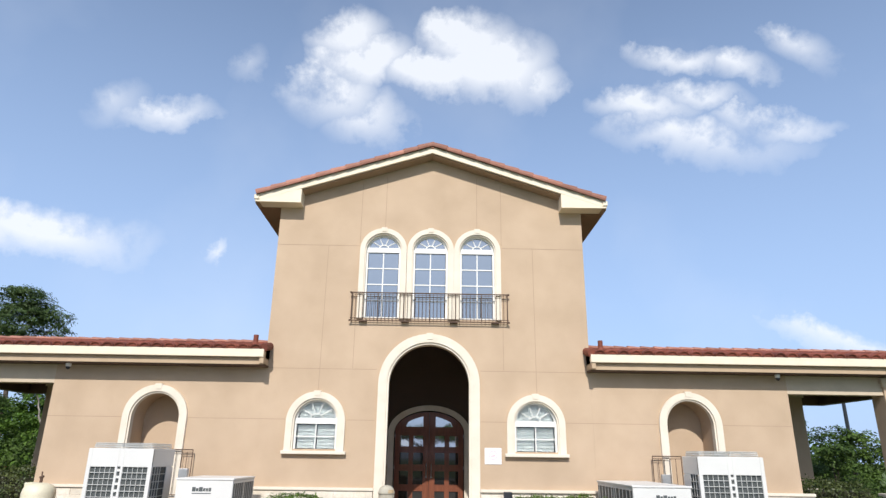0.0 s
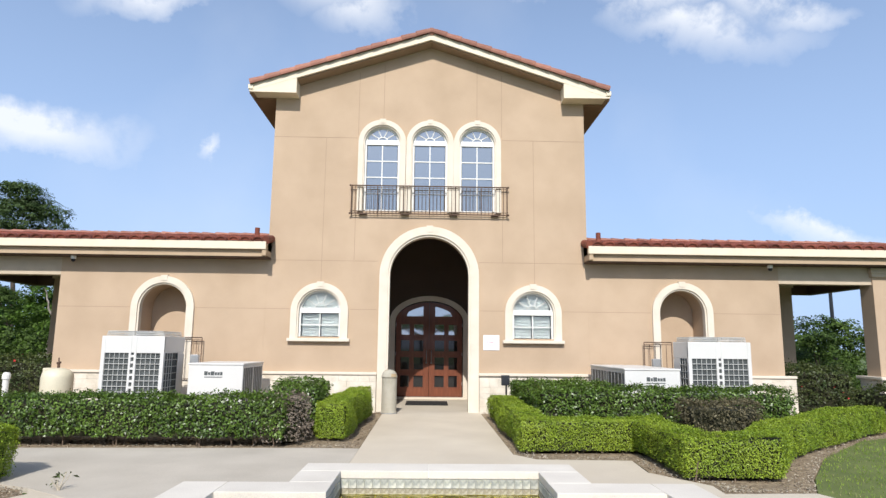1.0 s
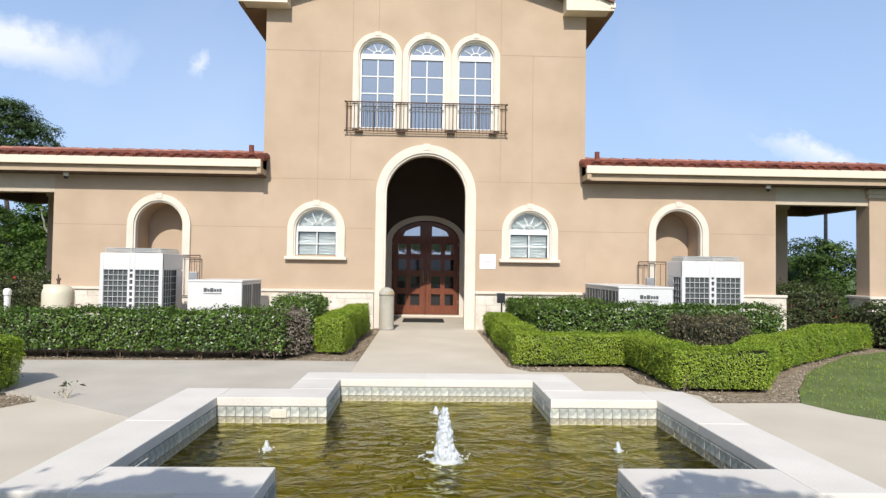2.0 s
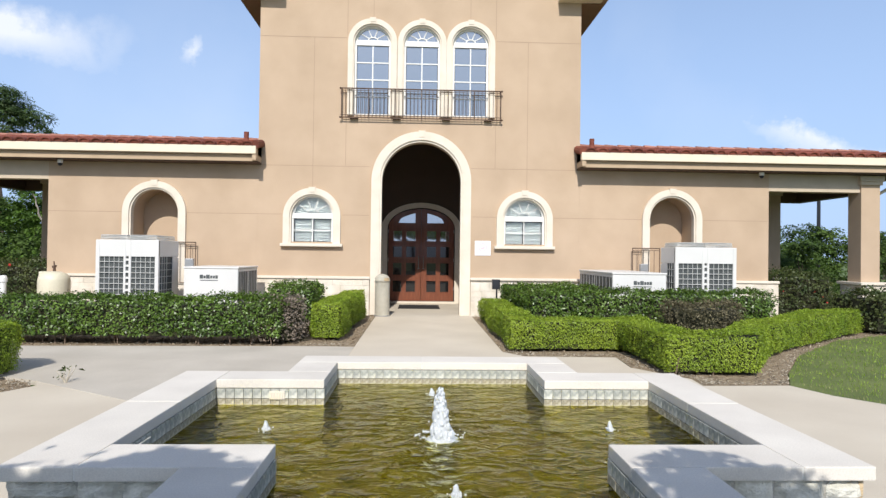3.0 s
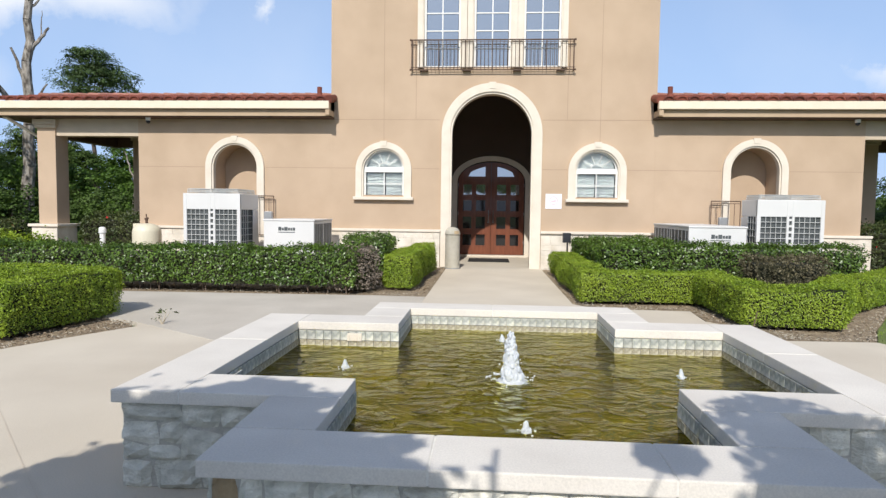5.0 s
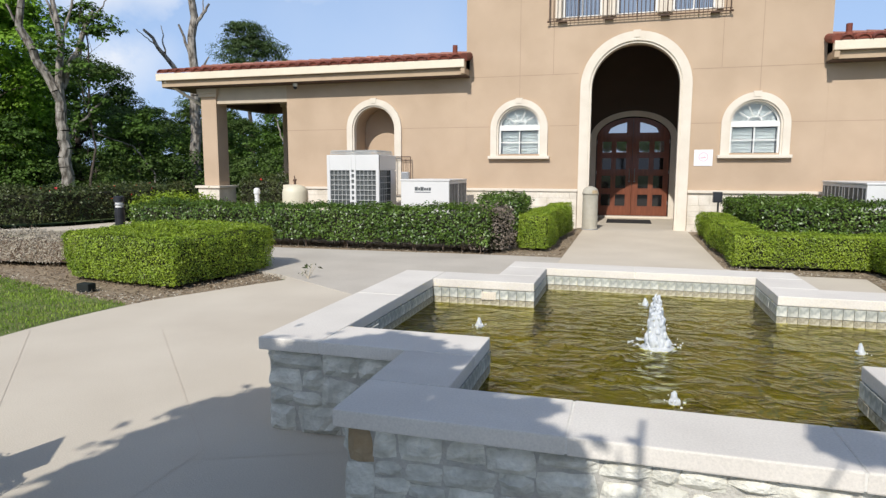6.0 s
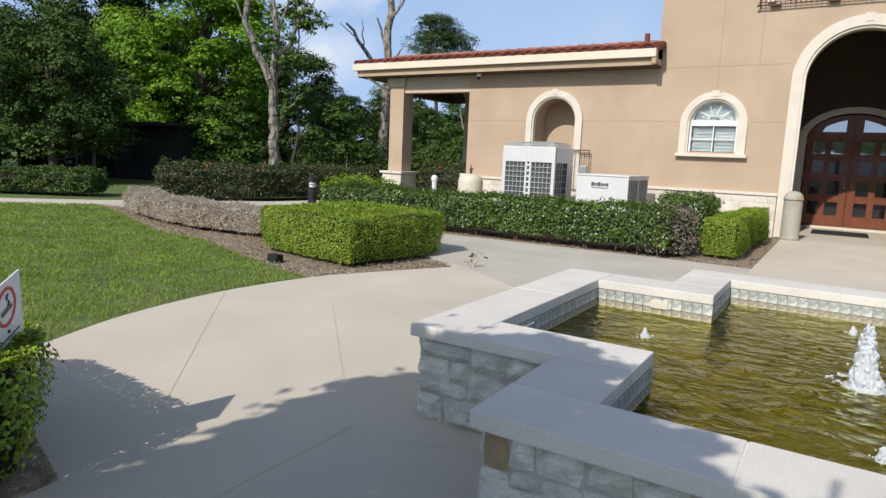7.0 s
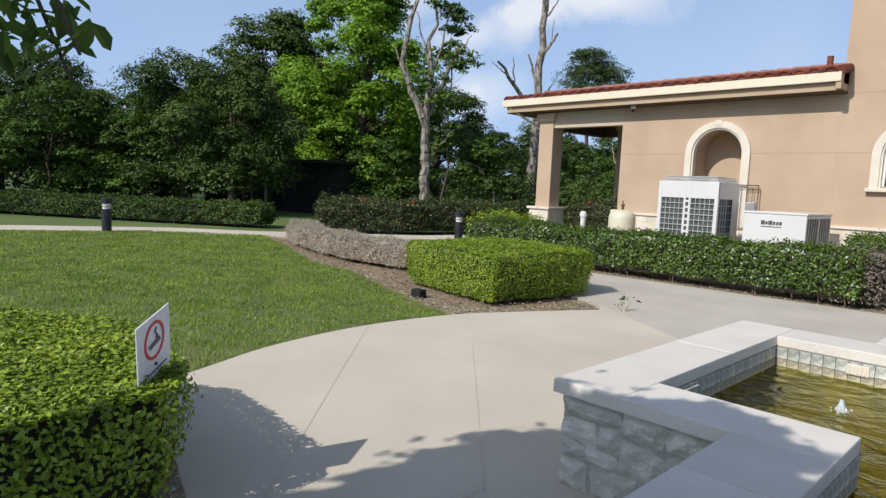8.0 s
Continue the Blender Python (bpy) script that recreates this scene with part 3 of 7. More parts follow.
def lawn(outline, count, near):
    ob = thing("lawn", "mown green lawn with a few worn patches", "lawn", kind="structure")
    part("turf", sheet(B(), outline, -0.12, -0.012), LAWN, ob)
    rng = np.random.default_rng(count)
    xs, ys = [p[0] for p in outline], [p[1] for p in outline]
    p = np.column_stack([rng.uniform(min(xs), max(xs), count * 4), rng.uniform(min(ys), max(ys), count * 4), np.full(count * 4, 0.004)])
    p = p[inside(outline, p)]
    keep = rng.uniform(0, 1, len(p)) < np.clip(6.0 / (np.hypot(p[:, 0] - near[0], p[:, 1] - near[1]) + 1.5), 0.16, 1)
    p = p[keep][:count]
    # thin and worn spots
    worn = np.sin(p[:, 0] * 1.9 + 2 * np.sin(p[:, 1] * 1.3)) * np.sin(p[:, 1] * 2.3 + 1.5 * np.sin(p[:, 0] * 0.9))
    bare = np.clip(1.0 - np.hypot(p[:, 0] + 4.55, p[:, 1] + 13.75) / 0.55, 0, 1) * 1.3
    p = p[rng.uniform(0, 1, len(p)) > np.clip(0.55 * (worn - 0.35), 0, 0.4) + bare]
    tuft = lumps(p, 0.10, 3)
    p = p[rng.uniform(0, 1, len(p)) > np.clip(0.55 - tuft, 0, 0.5) * 1.5]
    tuft = lumps(p, 0.10, 3)
    n = len(p)
    a = rng.uniform(0, 2 * math.pi, n)
    lean = np.column_stack([np.cos(a), np.sin(a), np.zeros(n)]) * rng.uniform(0.005, 0.03, (n, 1))
    side = np.column_stack([-np.sin(a), np.cos(a), np.zeros(n)]) * rng.uniform(0.0025, 0.0045, (n, 1)) * (1 + 0.10 * np.hypot(p[:, :1] - near[0], p[:, 1:2] - near[1]))
    tall = np.column_stack([np.zeros(n), np.zeros(n), rng.uniform(0.010, 0.024, n) * (0.6 + 0.9 * tuft)])
    q = np.stack([p - side - tall * 0.3, p + side - tall * 0.3, p + lean + tall + side * 0.25, p + lean + tall - side * 0.25], axis=1)
    dry = rng.uniform(0, 1, n) < 0.07 + 0.32 * np.clip(lumps(p, 0.8, 9) - 0.45, 0, 1) + 0.5 * np.clip(1.0 - np.hypot(p[:, 0] + 4.5, p[:, 1] + 13.6) / 0.9, 0, 1)
    tagged(adopt(new("grass", cards("grass", q[~dry], BLADE)), ob), kind="stuff")
    tagged(adopt(new("dry_grass", cards("dry_grass", q[dry], THATCH)), ob), "straw-coloured dry blades", kind="stuff")
    return ob


lawn(lawn_left, 230000, (-4.5, -12.5))
lawn(lawn_right, 60000, (5, -9))

# the tower
ARCH = dict(cx=0.055, half=0.995, spring=3.35)
tower_outline = [(CX - TW, 0), (ARCH["cx"] - ARCH["half"], 0)] + arch(ARCH["cx"], ARCH["half"], 0, ARCH["spring"], n=28)[1:-1] + [(ARCH["cx"] + ARCH["half"], 0), (CX + TW, 0), (CX + TW, 8.12), (CX, 9.50), (CX - TW, 8.12)]
WIN_LOW = (-2.66, 2.67)
WIN_UP = (-1.21, 0.03, 1.26)
holes = [arch(c, 0.52, 1.80, 2.43) for c in WIN_LOW] + [arch(c, 0.455, 4.99, 6.815, 0.44) for c in WIN_UP]
tower = thing("wall_tower", "tan stucco entrance tower with arched openings", "wall", kind="structure")
part("front", slab(B(), tower_outline, holes, 0, 0.30), STUCCO, tower)
bm = B()
box(bm, CX - TW, CX - TW + 0.3, 0.3, 8.0, 0, 8.12)
part("side", bm, STUCCO, tower)
bm = B()
box(bm, CX + TW - 0.3, CX + TW, 0.3, 8.0, 0, 8.12)
part("side", bm, STUCCO, tower)
part("back", slab(B(), [(CX - TW, 0), (CX + TW, 0), (CX + TW, 8.12), (CX, 9.5), (CX - TW, 8.12)], [], 8.0, 8.3), STUCCO, tower)
# stucco reveals: thin raised strips coloured like the shade in a groove
bm = B()


def groove_strip(bm, x0, z0, x1, z1, w=0.005, y=-0.003):
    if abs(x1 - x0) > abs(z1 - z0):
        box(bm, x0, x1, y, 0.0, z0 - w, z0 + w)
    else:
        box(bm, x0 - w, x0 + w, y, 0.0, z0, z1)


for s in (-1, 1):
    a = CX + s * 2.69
    groove_strip(bm, min(CX + s * TW, CX + s * 1.88), 6.93, max(CX + s * TW, CX + s * 1.88), 6.93)
    groove_strip(bm, a, 3.12, a, 6.92)
    groove_strip(bm, CX + s * 1.88, 3.72, CX + s * 1.88, 4.95)
    groove_strip(bm, CX + s * 1.87, 7.0, CX + s * 1.87, 8.72)
    groove_strip(bm, CX + s * 1.22, 7.42, CX + s * 1.22, 8.95)
    groove_strip(bm, min(CX + s * TW, CX + s * 1.28), 3.70, max(CX + s * TW, CX + s * 1.28), 3.70)
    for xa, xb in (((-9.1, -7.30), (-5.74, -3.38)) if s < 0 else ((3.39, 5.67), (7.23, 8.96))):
        groove_strip(bm, xa, 2.48, xb, 2.48)
    groove_strip(bm, min(CX + s * 1.94, CX + s * 1.28), 2.48, max(CX + s * 1.94, CX + s * 1.28), 2.48)
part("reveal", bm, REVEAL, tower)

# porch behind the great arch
porch = thing("wall_porch", "entrance porch walls of tan stucco, shade put into the colour", "wall", kind="structure")
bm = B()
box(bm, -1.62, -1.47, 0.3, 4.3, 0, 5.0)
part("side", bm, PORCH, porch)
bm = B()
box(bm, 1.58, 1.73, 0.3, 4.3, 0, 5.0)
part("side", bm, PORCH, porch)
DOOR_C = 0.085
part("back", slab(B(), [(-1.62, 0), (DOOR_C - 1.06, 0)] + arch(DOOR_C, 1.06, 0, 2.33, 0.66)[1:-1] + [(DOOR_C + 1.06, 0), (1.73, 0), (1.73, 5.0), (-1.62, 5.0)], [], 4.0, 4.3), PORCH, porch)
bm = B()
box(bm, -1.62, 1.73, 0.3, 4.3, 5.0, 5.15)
whole("ceiling", bm, PORCH, "porch ceiling with shade put into its colour", "ceiling", "structure")
bm = B()
box(bm, -1.47, 1.58, -0.02, 4.6, -0.12, 0.0)
whole("floor", bm, CONCRETE, "concrete floor of the entrance porch", "floor", "structure")
bm = ring(B(), arch(DOOR_C, 1.24, 0, 2.35, 0.80), arch(DOOR_C, 1.06, 0, 2.33, 0.66), 3.95, 4.05)
whole("trim", bm, TRIM, "pale moulded surround of the entrance doors", "trim", "structure")
bm = B()
box(bm, DOOR_C - 1.15, DOOR_C + 1.15, 3.7, 4.02, 0.0, 0.05, 0.01)
whole("threshold", bm, TRIM, "low pale threshold below the doors", "threshold", "structure")


def surround(name, cx, half, width, z0, spring, rise=None, proud=0.07, key=True, label="", inner_step=True):
    """A raised arched surround with a thinner inner fillet and a keystone."""
    ob = thing(name, label, "trim", kind="structure")
    r = half if rise is None else rise
    part("moulding", ring(B(), arch(cx, half + width, z0, spring, r + width, 28), arch(cx, half + width * 0.18, z0, spring, r + width * 0.18, 28), -proud, 0.0), TRIM, ob)
    part("fillet", ring(B(), arch(cx, half + width * 0.18, z0, spring, r + width * 0.18, 28), arch(cx, half - 0.005, z0, spring, r - 0.005, 28), -proud * 0.45, 0.12), TRIM, ob)
    if key:
        bm = B()
        k = min(0.085, width * 0.48)
        vs = []
        for y in (-proud - 0.014, 0.0):
            for dx, z in ((-k * 0.8, spring + r + width * 0.45), (k * 0.8, spring + r + width * 0.45), (k, spring + r + width + 0.022), (-k, spring + r + width + 0.022)):
                vs.append(bm.verts.new((cx + dx, y, z)))
        for f in ((0, 1, 2, 3), (7, 6, 5, 4), (0, 4, 5, 1), (1, 5, 6, 2), (2, 6, 7, 3), (3, 7, 4, 0)):
            bm.faces.new([vs[i] for i in f])
        part("keystone", bm, TRIM, ob)
    return ob


surround("trim", ARCH["cx"], ARCH["half"], 0.255, 0.0, ARCH["spring"], label="broad cream surround of the great entrance arch")
NICHES = (-6.52, 6.45)
for c in WIN_LOW:
    surround("trim", c, 0.52, 0.19, 1.74, 2.43, label="cream arched surround of a ground-floor window")
    bm = B()
    box(bm, c - 0.765, c + 0.765, -0.13, 0.02, 1.682, 1.758, 0.012)
    whole("window_sill", bm, TRIM, "projecting cream stucco window sill", "sill", "structure")
for c in WIN_UP:
    surround("trim", c, 0.455, 0.158, 4.97, 6.815, 0.44, label="cream arched surround of an upper window")
for c in NICHES:
    surround("trim", c, 0.575, 0.195, 0.0, 2.48, label="cream arched surround of a blind niche")


# windows
def muntin_window(name, c, half, z0, spring, rise, rows, glass_mat, label, y=0.10, rail=0.05, shutters=False):
    """A two-column sash below a fan light of five rays."""
    ob = thing(name, label, "window", kind="structure")
    fr = part("window_frame", ring(B(), arch(c, half, z0, spring, rise) , arch(c, half - 0.05, z0 + 0.05, spring, rise - 0.05), y - 0.04, y + 0.05), VINYL, ob)
    bm = B()
    box(bm, c - half + 0.02, c + half - 0.02, y - 0.04, y + 0.05, z0 + 0.002, z0 + 0.05)
    part("bottom_rail", bm, VINYL, ob)
    bm = B()
    box(bm, c - half + 0.02, c + half - 0.02, y - 0.05, y + 0.05, spring - 0.045, spring + 0.085)
    part("transom", bm, VINYL, ob)
    w = half - 0.05
    zb, zt = z0 + 0.05, spring - 0.045
    for i in range(rows):
        for s in (0, 1):
            bm = B()
            x0, x1 = (c - w, c) if s == 0 else (c, c + w)
            box(bm, x0 + 0.012, x1 - 0.012, y, y + 0.008, zb + (zt - zb) * i / rows + 0.012, zb + (zt - zb) * (i + 1) / rows - 0.012)
            part("pane", bm, glass_mat, ob)
    bm = B()
    box(bm, c - 0.013, c + 0.013, y - 0.025, y + 0.015, zb, zt)
    part("muntin", bm, VINYL, ob)
    for i in range(1, rows):
        bm = B()
        z = zb + (zt - zb) * i / rows
        box(bm, c - w, c + w, y - 0.022, y + 0.013, z - 0.013, z + 0.013)
        part("muntin", bm, VINYL, ob)
    # fan light
    fz, fr_r = spring + 0.085, rise - 0.05 - 0.085
    bm = B()
    slab(bm, [(c + (w - 0.02) * math.cos(math.pi * i / 16), fz + fr_r * math.sin(math.pi * i / 16)) for i in range(17)], [], y, y + 0.008)
    part("fan_pane", bm, glass_mat, ob)
    hub = 0.32
    bm = ring(B(), [(c + w * hub * math.cos(math.pi * i / 12), fz + fr_r * hub * math.sin(math.pi * i / 12)) for i in range(13)],
              [(c + (w * hub - 0.022) * math.cos(math.pi * i / 12), fz + (fr_r * hub - 0.022) * math.sin(math.pi * i / 12)) for i in range(13)], y - 0.022, y + 0.012)
    part("fan_hub", bm, VINYL, ob)
    for i in range(1, 5):
        a = math.pi * i / 5
        bm = rod(B(), (c + w * hub * math.cos(a), y - 0.006, fz + fr_r * hub * math.sin(a)), (c + w * math.cos(a), y - 0.006, fz + fr_r * math.sin(a)), 0.012, n=6)
        part("fan_ray", bm, VINYL, ob)
    if shutters:
        for s in (-1, 1):
            n = 7
            for i in range(n):
                z = zb + 0.02 + (zt - zb - 0.04) * (i + 0.5) / n
                bm = B()
                x0, x1 = (c - w + 0.02, c - 0.03) if s < 0 else (c + 0.03, c + w - 0.02)
                vs = [bm.verts.new(p) for p in ((x0, y + 0.06, z - 0.042), (x1, y + 0.06, z - 0.042), (x1, y + 0.09, z + 0.036), (x0, y + 0.09, z + 0.036), (x0, y + 0.066, z - 0.046), (x1, y + 0.066, z - 0.046), (x1, y + 0.096, z + 0.032), (x0, y + 0.096, z + 0.032))]
                for f in ((0, 1, 2, 3), (7, 6, 5, 4), (0, 4, 5, 1), (1, 5, 6, 2), (2, 6, 7, 3), (3, 7, 4, 0)):
                    bm.faces.new([vs[k] for k in f])
                part("slat", bm, SHUTTER, ob)
        # shuttered fan
        bm = B()
        slab(bm, [(c + (w - 0.02) * math.cos(math.pi * i / 16), fz + fr_r * math.sin(math.pi * i / 16)) for i in range(17)], [], y + 0.09, y + 0.10)
        part("fan_blind", bm, SHUTTER, ob)
    # added dark panel that stands in for the unlit room behind
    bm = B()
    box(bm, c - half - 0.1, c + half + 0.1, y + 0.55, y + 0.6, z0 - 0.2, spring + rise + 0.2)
    part("dark_backing", bm, ROOM, ob)
    return ob


for k, c in enumerate(WIN_LOW):
    muntin_window("window_%d" % (k + 1), c, 0.52, 1.75, 2.43, 0.52, 2, GLASS_CLEAR, "white arched window with closed louvred shutters", shutters=True)
for k, c in enumerate(WIN_UP):
    muntin_window("window_%d" % (k + 3), c, 0.455, 4.99, 6.815, 0.44, 4, GLASS_COATED, "tall white arched window with sky-blue reflecting panes")


# entrance doors
def door_leaf(s):
    ob = thing("door_%d" % (1 if s < 0 else 2), "red mahogany arched door leaf with small dark panes", "door", kind="structure")
    y0, y1 = 4.06, 4.115
    W, Z0 = 1.03, 0.055
    def top(x):
        return 2.33 + 0.62 * math.sqrt(max(0.0, 1 - (x / 1.06) ** 2))
    outline = [(0.006, Z0), (W, Z0)] + [(W - (W - 0.006) * i / 14, top(W - (W - 0.006) * i / 14)) for i in range(15)]
    panes = []
    rows = [(0.33, 0.70), (0.86, 1.26), (1.42, 1.78), (1.93, 2.27)]
    for z0, z1 in rows:
        for x0, x1 in ((0.17, 0.48), (0.60, 0.89)):
            panes.append([(x0, z0), (x1, z0), (x1, z1), (x0, z1)])
    fan = [(0.17, 2.50), (0.74, 2.50)] + [(0.74 - 0.57 * i / 8, top(0.74 - 0.57 * i / 8) - 0.11 - 0.06 * (1 - i / 8)) for i in range(1, 9)]
    panes.append(fan)
    m = lambda loop: [(DOOR_C + s * x, z) for x, z in loop]
    part("door_panel", slab(B(), m(outline), [m(p) for p in panes], y0, y1), WOOD, ob)
    for p in panes:
        # upper panes get a brighter glass for the sky's gleam, lower ones a dark
        part("pane", slab(B(), m(p), [], y0 + 0.022, y0 + 0.030), GLASS_DOOR_SKY if len(p) > 4 or p[0][1] > 1.9 else GLASS_DOOR, ob)
        cxp, czp = sum(q[0] for q in p) / len(p), sum(q[1] for q in p) / len(p)
        inner = [(cxp + (x - cxp) * 0.93, czp + (z - czp) * 0.93) for x, z in p]
        part("bead", ring(B(), m(p), m(inner), y0 - 0.008, y0 + 0.02, closed=True), WOOD, ob)
    handle = B()
    hx = DOOR_C + s * 0.075
    for z0, z1, dy0, dy1 in ((1.12, 1.18, 0, -0.05), (1.18, 1.40, -0.05, -0.05), (1.40, 1.46, -0.05, 0)):
        rod(handle, (hx, y0 + dy0, z0), (hx, y0 + dy1, z1), 0.013, n=8)
    lathe(handle, [(0.028, 1.06), (0.030, 1.08), (0.028, 1.10)], hx, y0 - 0.01, 10)
    part("handle", handle, GREY_METAL, ob, "bright steel pull handle")
    bm = B()
    for z in (0.4, 1.3, 2.2):
        rod(bm, (DOOR_C + s * 1.035, y0 - 0.006, z), (DOOR_C + s * 1.035, y0 - 0.006, z + 0.1), 0.01, n=6)
    part("hinge", bm, GREY_METAL, ob)
    return ob


door_leaf(-1)
door_leaf(1)
# added panel; the lobby's dimness is put into its dark colour
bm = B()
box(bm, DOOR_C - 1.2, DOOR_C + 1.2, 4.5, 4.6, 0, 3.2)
whole("wall_lobby_panel", bm, ROOM, "added dark panel behind the doors", "wall", "structure")

# gable roof of the tower: two slopes, rake boards, cornice returns, barrel tiles along the rake
RY0, RY1 = -0.42, 8.7
EX, EZ, AZ = 4.64, 8.10, 9.62
roof = thing("roof_tower", "low gable roof with clay barrel tiles and cream rake boards", "roof", kind="structure")
for s in (-1, 1):
    bm = B()
    prof = [(CX, AZ), (CX, AZ - 0.16), (CX + s * EX, EZ - 0.16), (CX + s * EX, EZ)]
    slab(bm, prof, [], RY0 + 0.06, RY1)
    part("slope", bm, SOFFIT_RAKE, roof)
    bm = B()
    slab(bm, [(CX, AZ + 0.05), (CX, AZ - 0.13), (CX + s * EX, EZ - 0.12), (CX + s * EX, EZ + 0.06)], [], RY0, RY0 + 0.06)
    part("rake_board", bm, FASCIA, roof)
    bm = B()
    slab(bm, [(CX + s * EX, EZ + 0.0), (CX + s * EX, EZ - 0.125), (CX + s * 3.44, EZ - 0.135), (CX + s * 3.44, EZ + 0.26)], [], RY0 + 0.005, 0.0)
    part("cornice_return", bm, FASCIA, roof)
    bm = B()
    box(bm, min(CX + s * (EX + 0.02), CX + s * (EX - 0.10)), max(CX + s * (EX + 0.02), CX + s * (EX - 0.10)), RY0 - 0.03, RY1, EZ - 0.06, EZ + 0.06)
    part("gutter", bm, FASCIA, roof)
    bm = B()
    box(bm, min(CX + s * TW, CX + s * (EX - 0.02)), max(CX + s * TW, CX + s * (EX - 0.02)), 0.0, RY1, EZ - 0.165, EZ - 0.13)
    part("soffit", bm, SOFFIT, roof)
N = 10
barrel_rings = []
bm = B()
for ya, ra in ((0.0, 0.118), (0.03, 0.121), (0.46, 0.094)):
    barrel_rings.append([bm.verts.new((ya, ra * math.cos(math.pi * (i / N * 1.3 - 0.15)), ra * math.sin(math.pi * (i / N * 1.3 - 0.15)))) for i in range(N + 1)])
for a, b in zip(barrel_rings, barrel_rings[1:]):
    for i in range(N):
        bm.faces.new((a[i], a[i + 1], b[i + 1], b[i]))
bm.faces.new(barrel_rings[0])
RAKE_TILE = bpy.data.meshes.new("rake_tile")
bm.to_mesh(RAKE_TILE)
bm.free()
RAKE_TILE.materials.append(TILE_RAKE)
slope = math.degrees(math.atan2(AZ - EZ, EX))
n_rake = 12
for s in (-1, 1):
    for i in range(n_rake):
        f = i / n_rake
        x, z = CX + s * (EX - 0.02) * (1 - f), EZ + 0.10 + (AZ - EZ) * f
        turn = -slope if s < 0 else 180 + slope
        mesh_part("roof_tile", RAKE_TILE, roof, pose(x, RY0 + 0.02, z, 0, -slope + random.uniform(-0.6, 0.6), 0) if s < 0 else Matrix.Translation((x, RY0 + 0.02, z)) @ Matrix.Rotation(math.pi, 4, "Z") @ Matrix.Rotation(radians(-slope + random.uniform(-0.6, 0.6)), 4, "Y"))
bm = B()
for k in range(18):
    rod(bm, (CX, RY0 - 0.03 + k * 0.5, AZ + 0.09), (CX, RY0 + 0.49 + k * 0.5, AZ + 0.10), 0.10, 0.085, 10)
part("ridge_cap", bm, TILE_RAKE, roof)


# the two low wings
def barrel_mesh():
    bm = B()
    rings = []
    for y, r, z in ((0.03, 0.088, 0.0), (0.0, 0.098, 0.0), (0.0, 0.118, 0.0), (0.03, 0.120, 0.0), (0.42, 0.103, 0.0)):
        rings.append([bm.verts.new((r * 1.12 * math.cos(math.pi * i / 7), y, r * 0.88 * math.sin(math.pi * i / 7) + z)) for i in range(8)])
    for a, b in zip(rings, rings[1:]):
        for i in range(7):
            bm.faces.new((a[i], a[i + 1], b[i + 1], b[i]))
    bm.faces.new(rings[0])
    me = bpy.data.meshes.new("barrel_tile")
    bm.to_mesh(me)
    bm.free()
    me.materials.append(TILE_RED)
    return me


BARREL = barrel_mesh()
RIDGE_Y, RIDGE_Z, EAVE_Y, EAVE_Z = 1.66, 4.53, -0.58, 4.08


